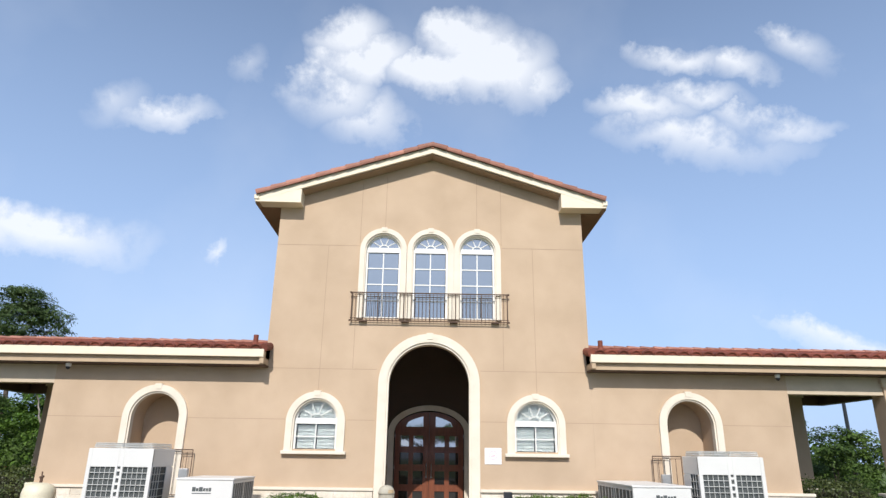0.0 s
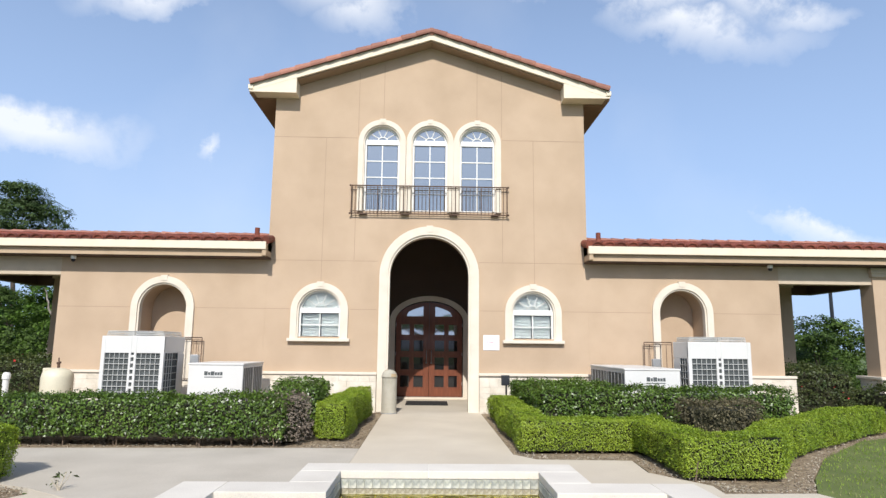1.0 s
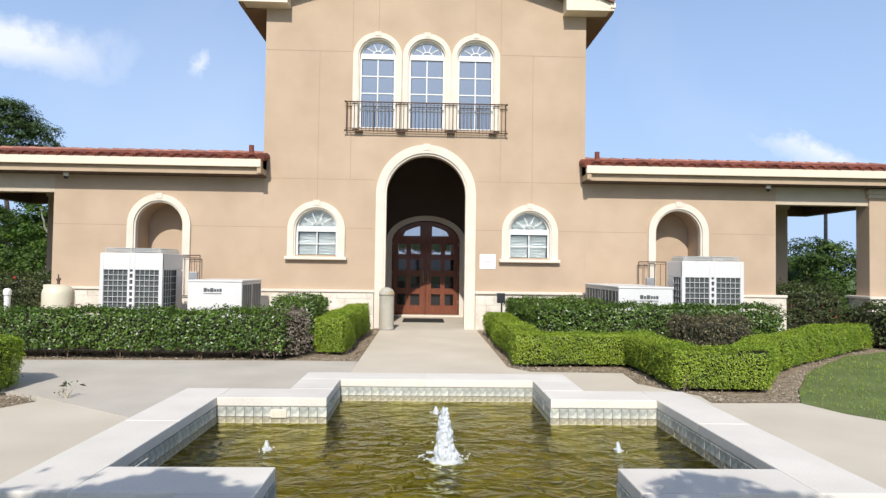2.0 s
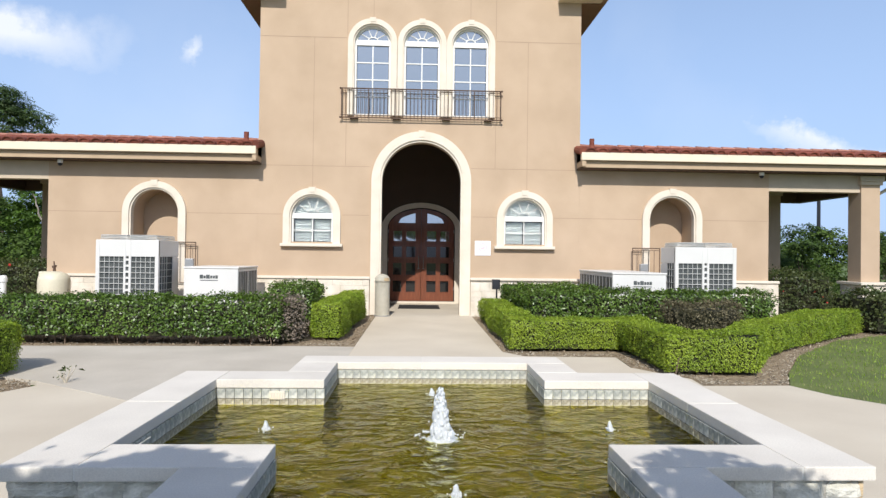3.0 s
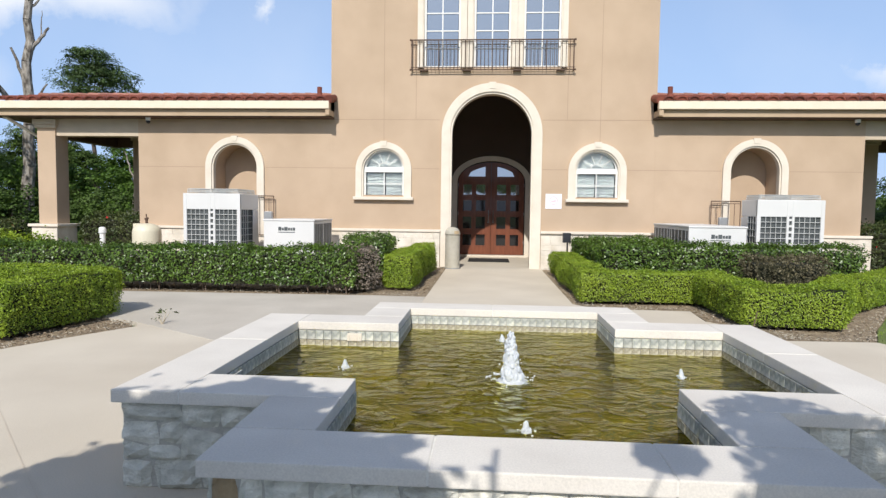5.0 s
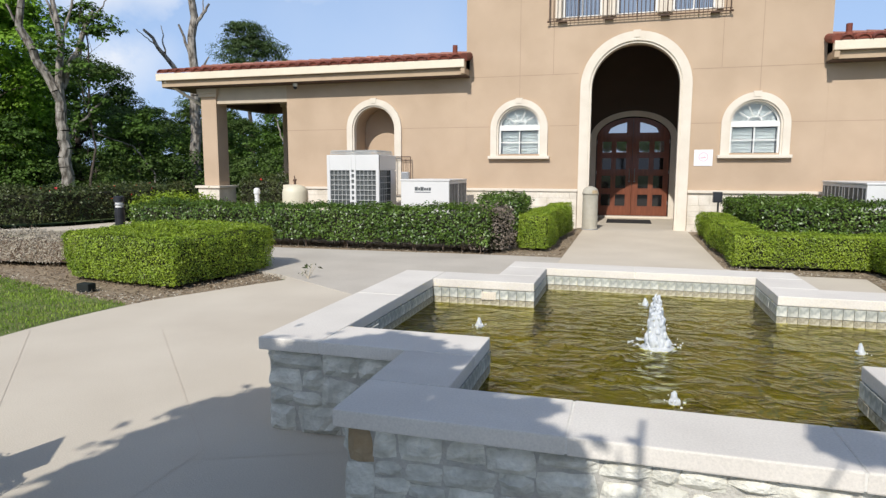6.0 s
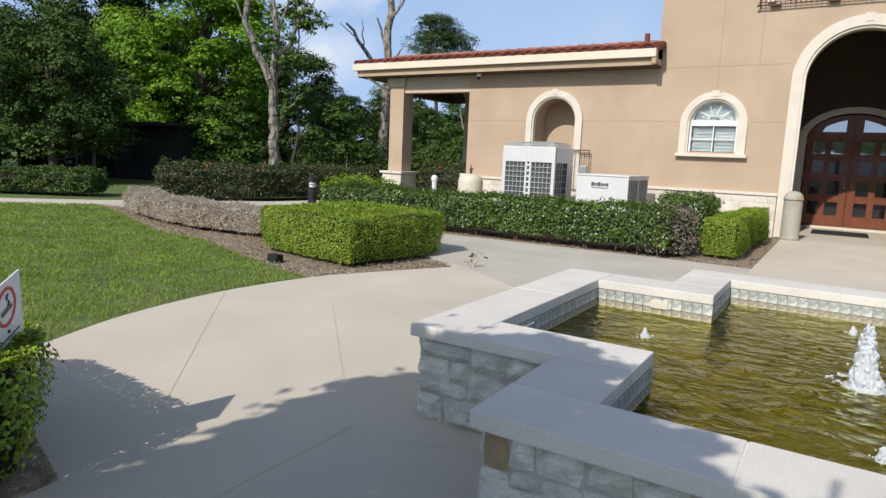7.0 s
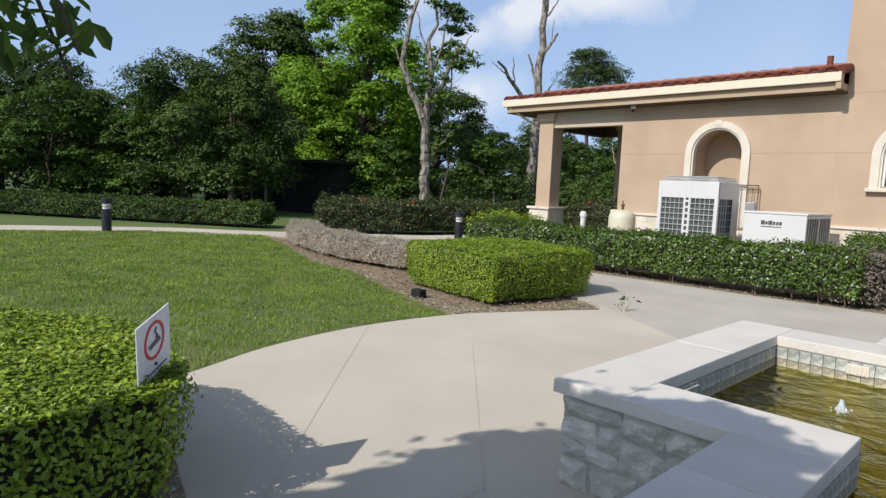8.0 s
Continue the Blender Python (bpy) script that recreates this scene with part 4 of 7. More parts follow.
def wing(s):
    """s: -1 the wing on the west side, 1 the one on the east side."""
    X = lambda x: CX + s * x
    END = 9.13 if s < 0 else 8.95
    lo = lambda a, b: (min(X(a), X(b)), max(X(a), X(b)))
    name = "west" if s < 0 else "east"
    c = NICHES[0] if s < 0 else NICHES[1]
    wall = thing("wall_" + name, "tan stucco wing wall with a blind arched niche", "wall", kind="structure")
    x0, x1 = lo(TW + 0.001, END)
    outline = [(x0, 0), (c - 0.575, 0)] + arch(c, 0.575, 0, 2.48)[1:-1] + [(c + 0.575, 0), (x1, 0), (x1, 3.75), (x0, 3.75)]
    part("front", slab(B(), outline, [], 0, 0.30), STUCCO, wall)
    bm = B()
    box(bm, c - 0.75, c + 0.75, 0.74, 0.84, 0, 3.3)
    part("niche_back", bm, STUCCO, wall)
    part("niche_side", ring(B(), arch(c, 0.70, 0, 2.48), arch(c, 0.575, 0, 2.48), 0.30, 0.74), STUCCO, wall)
    a, b = lo(END - 0.3, END)
    bm = B()
    box(bm, a, b, 0.3, 3.3, 0, 3.75)
    part("end", bm, STUCCO, wall)
    a, b = lo(TW, END)
    bm = B()
    box(bm, a, b, 3.3, 3.6, 0, 3.75)
    part("back", bm, STUCCO, wall)
    # open bay at the end of the wing
    for yy, off in ((-0.05, 0.0), (2.95, -0.85)):
        lo = lambda a, b, o=off: (min(X(a + o), X(b + o)), max(X(a + o), X(b + o)))
        a, b = lo(11.36, 11.86)
        col = thing("column", "square tan stucco column on a limestone pedestal", "column", (X(11.61 + off), yy + 0.25, 0), kind="structure")
        bm = B()
        box(bm, a, b, yy, yy + 0.5, 0.95, 3.46, 0.01)
        part("shaft", bm, STUCCO, col)
        a, b = lo(11.32, 11.90)
        bm = B()
        box(bm, a, b, yy - 0.05, yy + 0.55, 3.45, 3.54, 0.01)
        box(bm, a - 0.03, b + 0.03, yy - 0.08, yy + 0.58, 3.54, 3.68, 0.01)
        part("capital", bm, LINTEL, col)
        a, b = lo(11.20, 12.02)
        bm = B()
        box(bm, a, b, yy - 0.22, yy + 0.72, 0.88, 0.95, 0.012)
        part("pedestal_cap", bm, TRIM, col)
        bm = B()
        a, b = lo(11.26, 11.96)
        box(bm, a, b, yy - 0.16, yy + 0.66, -0.05, 0.88, 0.02)
        part("pedestal", bm, LIMESTONE, col)
    lo = lambda a, b: (min(X(a), X(b)), max(X(a), X(b)))
    beam = thing("beam", "tan stucco beam over the open bay", "beam", kind="structure")
    for y0 in (0.0, 3.05):
        a, b = lo(END, 11.86)
        bm = B()
        box(bm, a, b, y0, y0 + 0.3, 3.26, 3.72)
        # the back lintel takes the dark bay brown, shade put into its colour
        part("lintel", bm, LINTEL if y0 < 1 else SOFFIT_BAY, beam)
    a, b = lo(11.56, 11.86)
    bm = B()
    box(bm, a, b, 0.3, 3.05, 3.26, 3.72)
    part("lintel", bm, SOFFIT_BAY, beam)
    # roof
    rf = thing("roof_" + name, "low gable roof of red clay barrel tiles with a cream gutter", "roof", kind="structure")
    a, b = lo(3.96, 12.82)
    bm = B()
    vs = [[bm.verts.new((x, y, z)) for y, z in ((EAVE_Y + 0.06, EAVE_Z - 0.03), (RIDGE_Y, RIDGE_Z - 0.03), (2 * RIDGE_Y - EAVE_Y, EAVE_Z - 0.03), (2 * RIDGE_Y - EAVE_Y, EAVE_Z - 0.2), (EAVE_Y + 0.06, EAVE_Z - 0.2))] for x in (a, b)]
    for i in range(5):
        j = (i + 1) % 5
        bm.faces.new((vs[0][i], vs[0][j], vs[1][j], vs[1][i]))
    bm.faces.new(vs[0])
    bm.faces.new(vs[1][::-1])
    part("deck", bm, SOFFIT, rf)
    bm = B()
    box(bm, a, b, EAVE_Y + 0.14, 2 * RIDGE_Y - EAVE_Y - 0.1, 3.70, 3.74)
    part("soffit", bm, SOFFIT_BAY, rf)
    bm = B()
    g0, g1 = (a - 0.02, b)
    box(bm, g0 - (0.0 if s > 0 else 0.08), g1 + (0.08 if s > 0 else 0.0), EAVE_Y, EAVE_Y + 0.13, 3.885, 4.075, 0.012)
    part("gutter", bm, FASCIA, rf)
    bm = B()
    box(bm, a + 0.01, b - 0.01, EAVE_Y + 0.11, EAVE_Y + 0.16, 3.72, 3.885)
    # tan instead of cream: the gutter's shade is put into this colour
    part("fascia", bm, SOFFIT_TAN, rf)
    for xe in (a + 0.0, b - 0.03):
        bm = B()
        slab_pts = [(EAVE_Y + 0.16, 3.72), (2 * RIDGE_Y - EAVE_Y - 0.1, 3.72), (2 * RIDGE_Y - EAVE_Y - 0.1, 4.0), (RIDGE_Y, RIDGE_Z - 0.04), (EAVE_Y + 0.16, 4.04)]
        v0, v1 = [bm.verts.new((xe, y, z)) for y, z in slab_pts], [bm.verts.new((xe + 0.03, y, z)) for y, z in slab_pts]
        bm.faces.new(v0)
        bm.faces.new(v1[::-1])
        for i in range(5):
            bm.faces.new((v0[i], v0[(i + 1) % 5], v1[(i + 1) % 5], v1[i]))
        part("rake_board", bm, SOFFIT_TAN, rf)
    # closed end of the eave beside the tower
    e0, e1 = lo(3.955, 4.06)
    part("eave_return", box(B(), e0, e1, EAVE_Y + 0.03, EAVE_Y + 0.20, 3.735, 4.05, 0.012), SOFFIT_TAN, rf)
    # vent pipe through the tiles
    bm = B()
    vx = X(4.37)
    rod(bm, (vx, 0.1, 4.2), (vx, 0.1, 4.53), 0.062, n=14)
    lathe(bm, [(0.11, 4.28), (0.07, 4.34), (0.05, 4.40)], vx, 0.1, 12)
    part("vent_pipe", bm, TILE_RED, rf, "short vent pipe painted terracotta")
    # rolled tile at the tower end
    bm = B()
    rod(bm, (X(3.98), EAVE_Y + 0.02, EAVE_Z + 0.03), (X(3.98), RIDGE_Y, RIDGE_Z + 0.05), 0.10, 0.10, 10)
    part("rake_roll", bm, TILE_RED, rf)
    # dome camera below the eave
    cam_ob = thing("security_camera", "small white dome security camera under the eave", "camera", (X(8.72 if s < 0 else 8.62), -0.25, 3.70))
    bm = lathe(B(), [(0.055, 3.62), (0.062, 3.64), (0.062, 3.70)], X(8.72 if s < 0 else 8.62), -0.25, 14)
    part("housing", bm, VINYL, cam_ob)
    bm = lathe(B(), [(0.012, 3.55), (0.035, 3.565), (0.05, 3.59), (0.054, 3.62)], X(8.72 if s < 0 else 8.62), -0.25, 14)
    part("dome", bm, BLACK_METAL, cam_ob)
    # rainwater pipe at the outer column
    dp = thing("downspout", "slim painted downspout along the outer column", "downspout", (X(11.90), 0.3, 0.94))
    bm = B()
    rod(bm, (X(12.70), EAVE_Y + 0.1, 3.86), (X(11.90), 0.3, 3.16), 0.04, n=8)
    rod(bm, (X(11.90), 0.3, 3.18), (X(11.90), 0.3, 0.94), 0.035, n=8)
    part("pipe", bm, FASCIA, dp)
    return rf


wing_roofs = {s: wing(s) for s in (-1, 1)}


# limestone plinth along the facade
plinth_spans = ((-9.19, -7.30), (-5.74, -1.21), (1.32, 5.67), (7.23, 9.21))
for x0, x1 in plinth_spans:
    pl = thing("wall_plinth", "rough white limestone plinth with a flat cap", "plinth", kind="structure")
    bm = B()
    box(bm, x0, x1, -0.05, -0.0, -0.05, 0.88)
    part("mortar", bm, MORTAR, pl)
    bm = B()
    box(bm, x0 - 0.01, x1 + 0.01, -0.115, 0.0, 0.885, 0.95, 0.012)
    part("cap", bm, TRIM, pl)
    rng = random.Random(int(x0 * 10))
    z = -0.02
    while z < 0.86:
        hgt = min(rng.choice((0.13, 0.18, 0.22)), 0.875 - z)
        if hgt < 0.07:
            break
        x = x0
        while x < x1 - 0.02:
            wdt = min(rng.uniform(0.22, 0.62), x1 - x)
            if x1 - x - wdt < 0.12:
                wdt = x1 - x
            bm = B()
            d = rng.uniform(0.076, 0.088)
            box(bm, x + 0.0015, x + wdt - 0.0015, -d, -0.051, z + 0.0015, z + hgt - 0.0015, 0.005)
            adopt(solid("stone", bm, LIMESTONE), pl)
            x += wdt
        z += hgt


# ---- the fountain ----
AX, AY, LX, LY, CW = 0.865, 0.83, 1.70, 1.645, 0.36


def cross(ax, ay, lx, ly):
    return [(PX + x, PY + y) for x, y in ((-ax, -ly), (ax, -ly), (ax, -ay), (lx, -ay), (lx, ay), (ax, ay), (ax, ly), (-ax, ly), (-ax, ay), (-lx, ay), (-lx, -ay), (-ax, -ay))]


fountain = thing("fountain_basin", "cross-shaped stone fountain basin with pale limestone coping", "fountain", (PX, PY, 0))
COPE = 0.068
inner, outer = cross(AX, AY, LX, LY), cross(AX + CW - 0.047, AY + CW - 0.047, LX + CW - 0.047, LY + CW - 0.047)
bm = B()
n = 12
back = cross(AX + 0.014, AY + 0.014, LX + 0.014, LY + 0.014)
vi = [[bm.verts.new((x, y, z)) for x, y in back] for z in (-0.05, PZ - COPE)]
vo = [[bm.verts.new((x, y, z)) for x, y in outer] for z in (-0.05, PZ - COPE)]
for i in range(n):
    j = (i + 1) % n
    bm.faces.new((vi[0][i], vi[0][j], vi[1][j], vi[1][i]))
    bm.faces.new((vo[0][i], vo[1][i], vo[1][j], vo[0][j]))
    bm.faces.new((vi[1][i], vi[1][j], vo[1][j], vo[1][i]))
basin_wall = part("basin_wall", bm, BED_MORTAR, fountain)
bm = B()
lining = cross(AX + 0.005, AY + 0.005, LX + 0.005, LY + 0.005)
vl = [[bm.verts.new((x, y, z)) for x, y in lining] for z in (0.0, PZ - 0.188)]
for i in range(n):
    j = (i + 1) % n
    bm.faces.new((vl[0][i], vl[0][j], vl[1][j], vl[1][i]))
part("basin_lining", bm, POOL_BED, fountain, "algae-stained basin side below the water")
part("basin_floor", sheet(B(), back, 0.005, 0.06), POOL_BED, fountain, "algae-stained olive basin floor, rippling light bands in its colour")


def cope_slab(x0, x1, y0, y1):
    bm = B()
    g = 0.003
    box(bm, PX + x0 + g, PX + x1 - g, PY + y0 + g, PY + y1 - g, PZ - COPE, PZ, 0.007)
    adopt(solid("coping_slab", bm, COPING), fountain)


e = CW
for s in (-1, 1):
    y0, y1 = sorted((s * LY, s * (LY + e)))
    cuts = (-AX - e, -0.36, 0.52, AX + e) if s < 0 else (-AX - e, -0.1, AX + e)
    for a, b in zip(cuts, cuts[1:]):
        cope_slab(a, b, y0, y1)
    x0, x1 = sorted((s * LX, s * (LX + e)))
    for a, b in ((-AY - e, 0.1), (0.1, AY + e)):
        cope_slab(x0, x1, a, b)
    for r in (-1, 1):
        xa, xb = sorted((s * AX, s * (AX + e)))
        ya, yb = sorted((r * (AY + e), r * LY))
        cope_slab(xa, xb, ya, yb)
        xa, xb = sorted((s * AX, s * LX))
        ya, yb = sorted((r * AY, r * (AY + e)))
        cope_slab(xa, xb, ya, yb)


jo, ji = cross(AX + CW - 0.006, AY + CW - 0.006, LX + CW - 0.006, LY + CW - 0.006), cross(AX + 0.006, AY + 0.006, LX + 0.006, LY + 0.006)
bm = B()
vj = [[bm.verts.new((x, y, z)) for x, y in loop] for loop in (ji, jo) for z in (PZ - COPE + 0.006, PZ - 0.005)]
for i in range(12):
    j = (i + 1) % 12
    bm.faces.new((vj[0][i], vj[0][j], vj[1][j], vj[1][i]))
    bm.faces.new((vj[2][i], vj[3][i], vj[3][j], vj[2][j]))
    bm.faces.new((vj[1][i], vj[1][j], vj[3][j], vj[3][i]))
part("slab_joint", bm, SLAB_JOINT, fountain, "white mortar between the coping slabs")


# rough fieldstones on the outer faces
def courses(x0, x1, z0, z1, rr):
    """Splits a stretch of wall into stones of uneven width and height."""
    w, h = x1 - x0, z1 - z0
    if w > 0.5 and h > 0.3 and rr.random() < 0.75:
        c = z0 + h * rr.uniform(0.32, 0.68)
        return courses(x0, x1, z0, c, rr) + courses(x0, x1, c, z1, rr)
    if w > 0.36 or (w > 0.22 and w > 1.9 * h and rr.random() < 0.7):
        c = x0 + w * rr.uniform(0.36, 0.64)
        return courses(x0, c, z0, z1, rr) + courses(c, x1, z0, z1, rr)
    if h > 0.25 or (h > 0.17 and rr.random() < 0.75):
        c = z0 + h * rr.uniform(0.35, 0.65)
        return courses(x0, x1, z0, c, rr) + courses(x0, x1, c, z1, rr)
    return [(x0, x1, z0, z1)]


def fieldstone(x0, x1, z0, z1, rr, seed):
    """A split stone face, uneven in outline and depth, that looks along -y."""
    nx, nz = max(3, min(7, round((x1 - x0) / 0.045))), max(3, min(6, round((z1 - z0) / 0.04)))
    corner = [(rr.uniform(-0.014, 0.014), rr.uniform(-0.014, 0.014)) for _ in range(4)]
    pts, edge = [], []
    for i in range(nx + 1):
        for j in range(nz + 1):
            u, v = i / nx, j / nz
            g = ((1 - u) * (1 - v), u * (1 - v), u * v, (1 - u) * v)
            x = x0 + 0.005 + (x1 - x0 - 0.010) * u + sum(c[0] * k for c, k in zip(corner, g))
            z = z0 + 0.004 + (z1 - z0 - 0.008) * v + sum(c[1] * k for c, k in zip(corner, g))
            rim = i in (0, nx) or j in (0, nz)
            if rim:
                x, z = x + rr.uniform(-0.004, 0.004), z + rr.uniform(-0.004, 0.004)
            if i in (0, nx) and j in (0, nz):
                x, z = x + (0.004 if i == 0 else -0.004), z + (0.004 if j == 0 else -0.004)
            pts.append((x, 0.0, z))
            edge.append(rim)
    p = np.array(pts)
    d = 0.009 + 0.020 * lumps(p, 0.10, seed) + 0.016 * lumps(p, 0.024, seed + 1)
    d = np.where(edge, 0.003, d)
    bm = B()
    vs = [bm.verts.new((x, -k, z)) for (x, _, z), k in zip(pts, d)]
    at = lambda i, j: vs[i * (nz + 1) + j]
    for i in range(nx):
        for j in range(nz):
            bm.faces.new((at(i, j), at(i + 1, j), at(i + 1, j + 1), at(i, j + 1)))
    rim = [at(i, 0) for i in range(nx)] + [at(nx, j) for j in range(nz)] + [at(i, nz) for i in range(nx, 0, -1)] + [at(0, j) for j in range(nz, 0, -1)]
    back = [bm.verts.new((v.co.x, 0.02, v.co.z)) for v in rim]
    for a, b, c, e_ in zip(rim, rim[1:] + rim[:1], back[1:] + back[:1], back):
        bm.faces.new((b, a, e_, c))
    return bm


rr = random.Random(5)
seed = 0
WALL_TOP = PZ - COPE - 0.004
for i in range(12):
    (xa, ya), (xb, yb) = outer[i], outer[(i + 1) % 12]
    length = math.hypot(xb - xa, yb - ya)
    turned = Matrix.Translation((xa, ya, 0)) @ Matrix.Rotation(math.atan2(yb - ya, xb - xa), 4, "Z")
    if i == 0:
        # a small ochre stone at the corner, with the rest laid round it
        cells = [(-0.012, 0.10, WALL_TOP - 0.13, WALL_TOP), (-0.012, 0.10, 0.14, WALL_TOP - 0.13), (-0.012, 0.10, -0.01, 0.14)] + courses(0.10, length + 0.012, -0.01, WALL_TOP, rr)
    else:
        cells = courses(-0.012, length + 0.012, -0.01, WALL_TOP, rr)
    for k, cell in enumerate(cells):
        seed += 1
        bm = fieldstone(*cell, rr, seed)
        bmesh.ops.transform(bm, matrix=turned, verts=bm.verts)
        adopt(solid("fieldstone", bm, ROCK_TAN if i == 0 and k == 0 or rr.random() < 0.03 else ROCK), fountain)

# waterline tiles on the inner faces
def tile_mesh(name, height, material):
    bm = box(B(), -0.0335, 0.0335, -0.006, 0.010, -height / 2, height / 2, 0.0025)
    me = bpy.data.meshes.new(name)
    bm.to_mesh(me)
    bm.free()
    me.materials.append(material)
    return me


TILE_ROWS = (("pool_tile", tile_mesh("pool_tile", 0.072, POOL_TILE), 0.042), ("waterline_tile", tile_mesh("waterline_tile", 0.052, GROUT), 0.108))
rr = random.Random(6)
for i in range(12):
    (xa, ya), (xb, yb) = inner[i], inner[(i + 1) % 12]
    length = math.hypot(xb - xa, yb - ya)
    ang = math.atan2(yb - ya, xb - xa)
    k = max(1, round(length / 0.07))
    for j in range(k):
        for name, me, drop in TILE_ROWS:
            ob = new(name, me)
            ob.parent = fountain
            ob.matrix_parent_inverse = Matrix.Translation((-PX, -PY, 0))
            ob.matrix_basis = Matrix.Translation((xa, ya, PZ - COPE - drop)) @ Matrix.Rotation(ang, 4, "Z") @ Matrix.Translation(((j + 0.5) * length / k, -0.011 + rr.uniform(-0.0015, 0.0015), 0)) @ Matrix.Diagonal((length / k / 0.07, 1, 1, 1))
bm = B()
box(bm, PX - 1.29, PX - 1.17, PY + AY - 0.012, PY + AY + 0.002, PZ - COPE - 0.085, PZ - COPE - 0.02, 0.003)
for k in range(5):
    box(bm, PX - 1.278 + k * 0.021, PX - 1.270 + k * 0.021, PY + AY - 0.017, PY + AY - 0.011, PZ - COPE - 0.076, PZ - COPE - 0.03)
part("inlet_grille", bm, TRIM, fountain, "cream slotted inlet grille")
bm = B()
box(bm, PX - LX + 0.008, PX - LX + 0.02, PY - 0.62, PY - 0.40, PZ - COPE - 0.13, PZ - COPE - 0.02, 0.003)
part("inlet_plate", bm, POOL_TILE, fountain)

WZ = PZ - 0.195
water = whole("water", sheet(B(), cross(AX - 0.002, AY - 0.002, LX - 0.002, LY - 0.002), WZ - 0.004, WZ), WATER, "rippled olive-green water in the fountain basin", "water", "structure")
water.visible_shadow = False


def jet(name, x, y, height, radius, label, seed):
    """A bubbling water jet: a lumpy column of foam, droplets and a splash ring."""
    ob = thing(name, label, "water jet", (x, y, WZ))
    rr = random.Random(seed)
    bm = B()
    # a soft core, and froth of many small stretched blobs that thin out towards the ragged top
    prof = ((0.0, 1.12), (0.12, 1.02), (0.3, 0.92), (0.5, 0.80), (0.7, 0.64), (0.86, 0.44), (0.96, 0.20))
    rings = [[bm.verts.new((x - 0.05 * f * height + radius * g * rr.uniform(0.88, 1.1) * math.cos(0.5236 * i), y + radius * g * rr.uniform(0.88, 1.1) * math.sin(0.5236 * i), WZ + height * (f + rr.uniform(-0.02, 0.02)))) for i in range(12)] for f, g in prof]
    for a, b in zip(rings, rings[1:]):
        for i in range(12):
            bm.faces.new((a[i], a[(i + 1) % 12], b[(i + 1) % 12], b[i]))
    bm.faces.new(rings[-1])
    for k in range(300 if radius > 0.04 else 60):
        f = rr.random() ** 1.3
        reach = radius * (1.2 - 0.8 * f) * math.sqrt(rr.random())
        a, size = rr.uniform(0, 6.28), radius * rr.uniform(0.12, 0.34) * (1.15 - 0.7 * f)
        m = Matrix.Translation((x + reach * math.cos(a) - 0.05 * f * height, y + reach * math.sin(a), WZ + height * (f + rr.uniform(-0.03, 0.06)))) @ Matrix.Diagonal((1, 1, rr.uniform(1.2, 2.6), 1))
        bmesh.ops.create_icosphere(bm, subdivisions=1, radius=size, matrix=m)
    part("column", bm, FOAM, ob, smooth=True)
    bm = B()
    for k in range(int(26 * radius / 0.07)):
        a, d = rr.uniform(0, 6.28), radius * rr.uniform(0.9, 3.0)
        z = WZ + abs(rr.gauss(0, 0.35)) * height * max(0.05, 1.2 - d / radius / 3)
        bmesh.ops.create_icosphere(bm, subdivisions=1, radius=rr.uniform(0.003, 0.008), matrix=Matrix.Translation((x + d * math.cos(a), y + d * math.sin(a), z)))
    tagged(part("droplet", bm, FOAM, ob), kind="stuff")
    bm = B()
    for k in range(int(40 * radius / 0.07) if radius > 0.04 else 5):
        a, d = rr.uniform(0, 6.28), radius * rr.uniform(1.0, 2.9)
        c = Vector((x + d * math.cos(a), y + d * math.sin(a), WZ + 0.002))
        w, l = rr.uniform(0.08, 0.22) * radius, rr.uniform(0.25, 0.7) * radius
        t = Vector((-math.sin(a), math.cos(a), 0))
        s = Vector((math.cos(a), math.sin(a), 0))
        ws = [bm.verts.new(c - t * l), bm.verts.new(c + s * w + Vector((0, 0, 0.008))), bm.verts.new(c + t * l), bm.verts.new(c - s * w + Vector((0, 0, 0.005)))]
        bm.faces.new(ws)
    part("splash", bm, FOAM, ob)
    if radius > 0.04:
        bm = B()
        n = 26
        prof = ((0.7, 0.040), (1.0, 0.020), (1.25, 0.010), (1.5, 0.003), (1.7, -0.004))
        rings = [[bm.verts.new((x + radius * f * rr.uniform(0.85, 1.2) * math.cos(2 * math.pi * i / n), y + radius * f * rr.uniform(0.85, 1.2) * math.sin(2 * math.pi * i / n), WZ + z * rr.uniform(0.4, 1.3))) for i in range(n)] for f, z in prof]
        for a, b in zip(rings, rings[1:]):
            for i in range(n):
                bm.faces.new((a[i], a[(i + 1) % n], b[(i + 1) % n], b[i]))
        part("splash_skirt", bm, FOAM, ob, smooth=True)
    return ob


jet("fountain_jet", PX + 0.02, PY - 0.07, 0.31, 0.060, "white foaming central water jet", 3)
for k, (x, y) in enumerate(((-1.0, -11.5), (1.32, -11.5), (0.2, -12.66), (0.13, -10.45))):
    jet("small_jet", x, y, 0.062, 0.021, "small bubbling water jet in the basin", 11 + k)


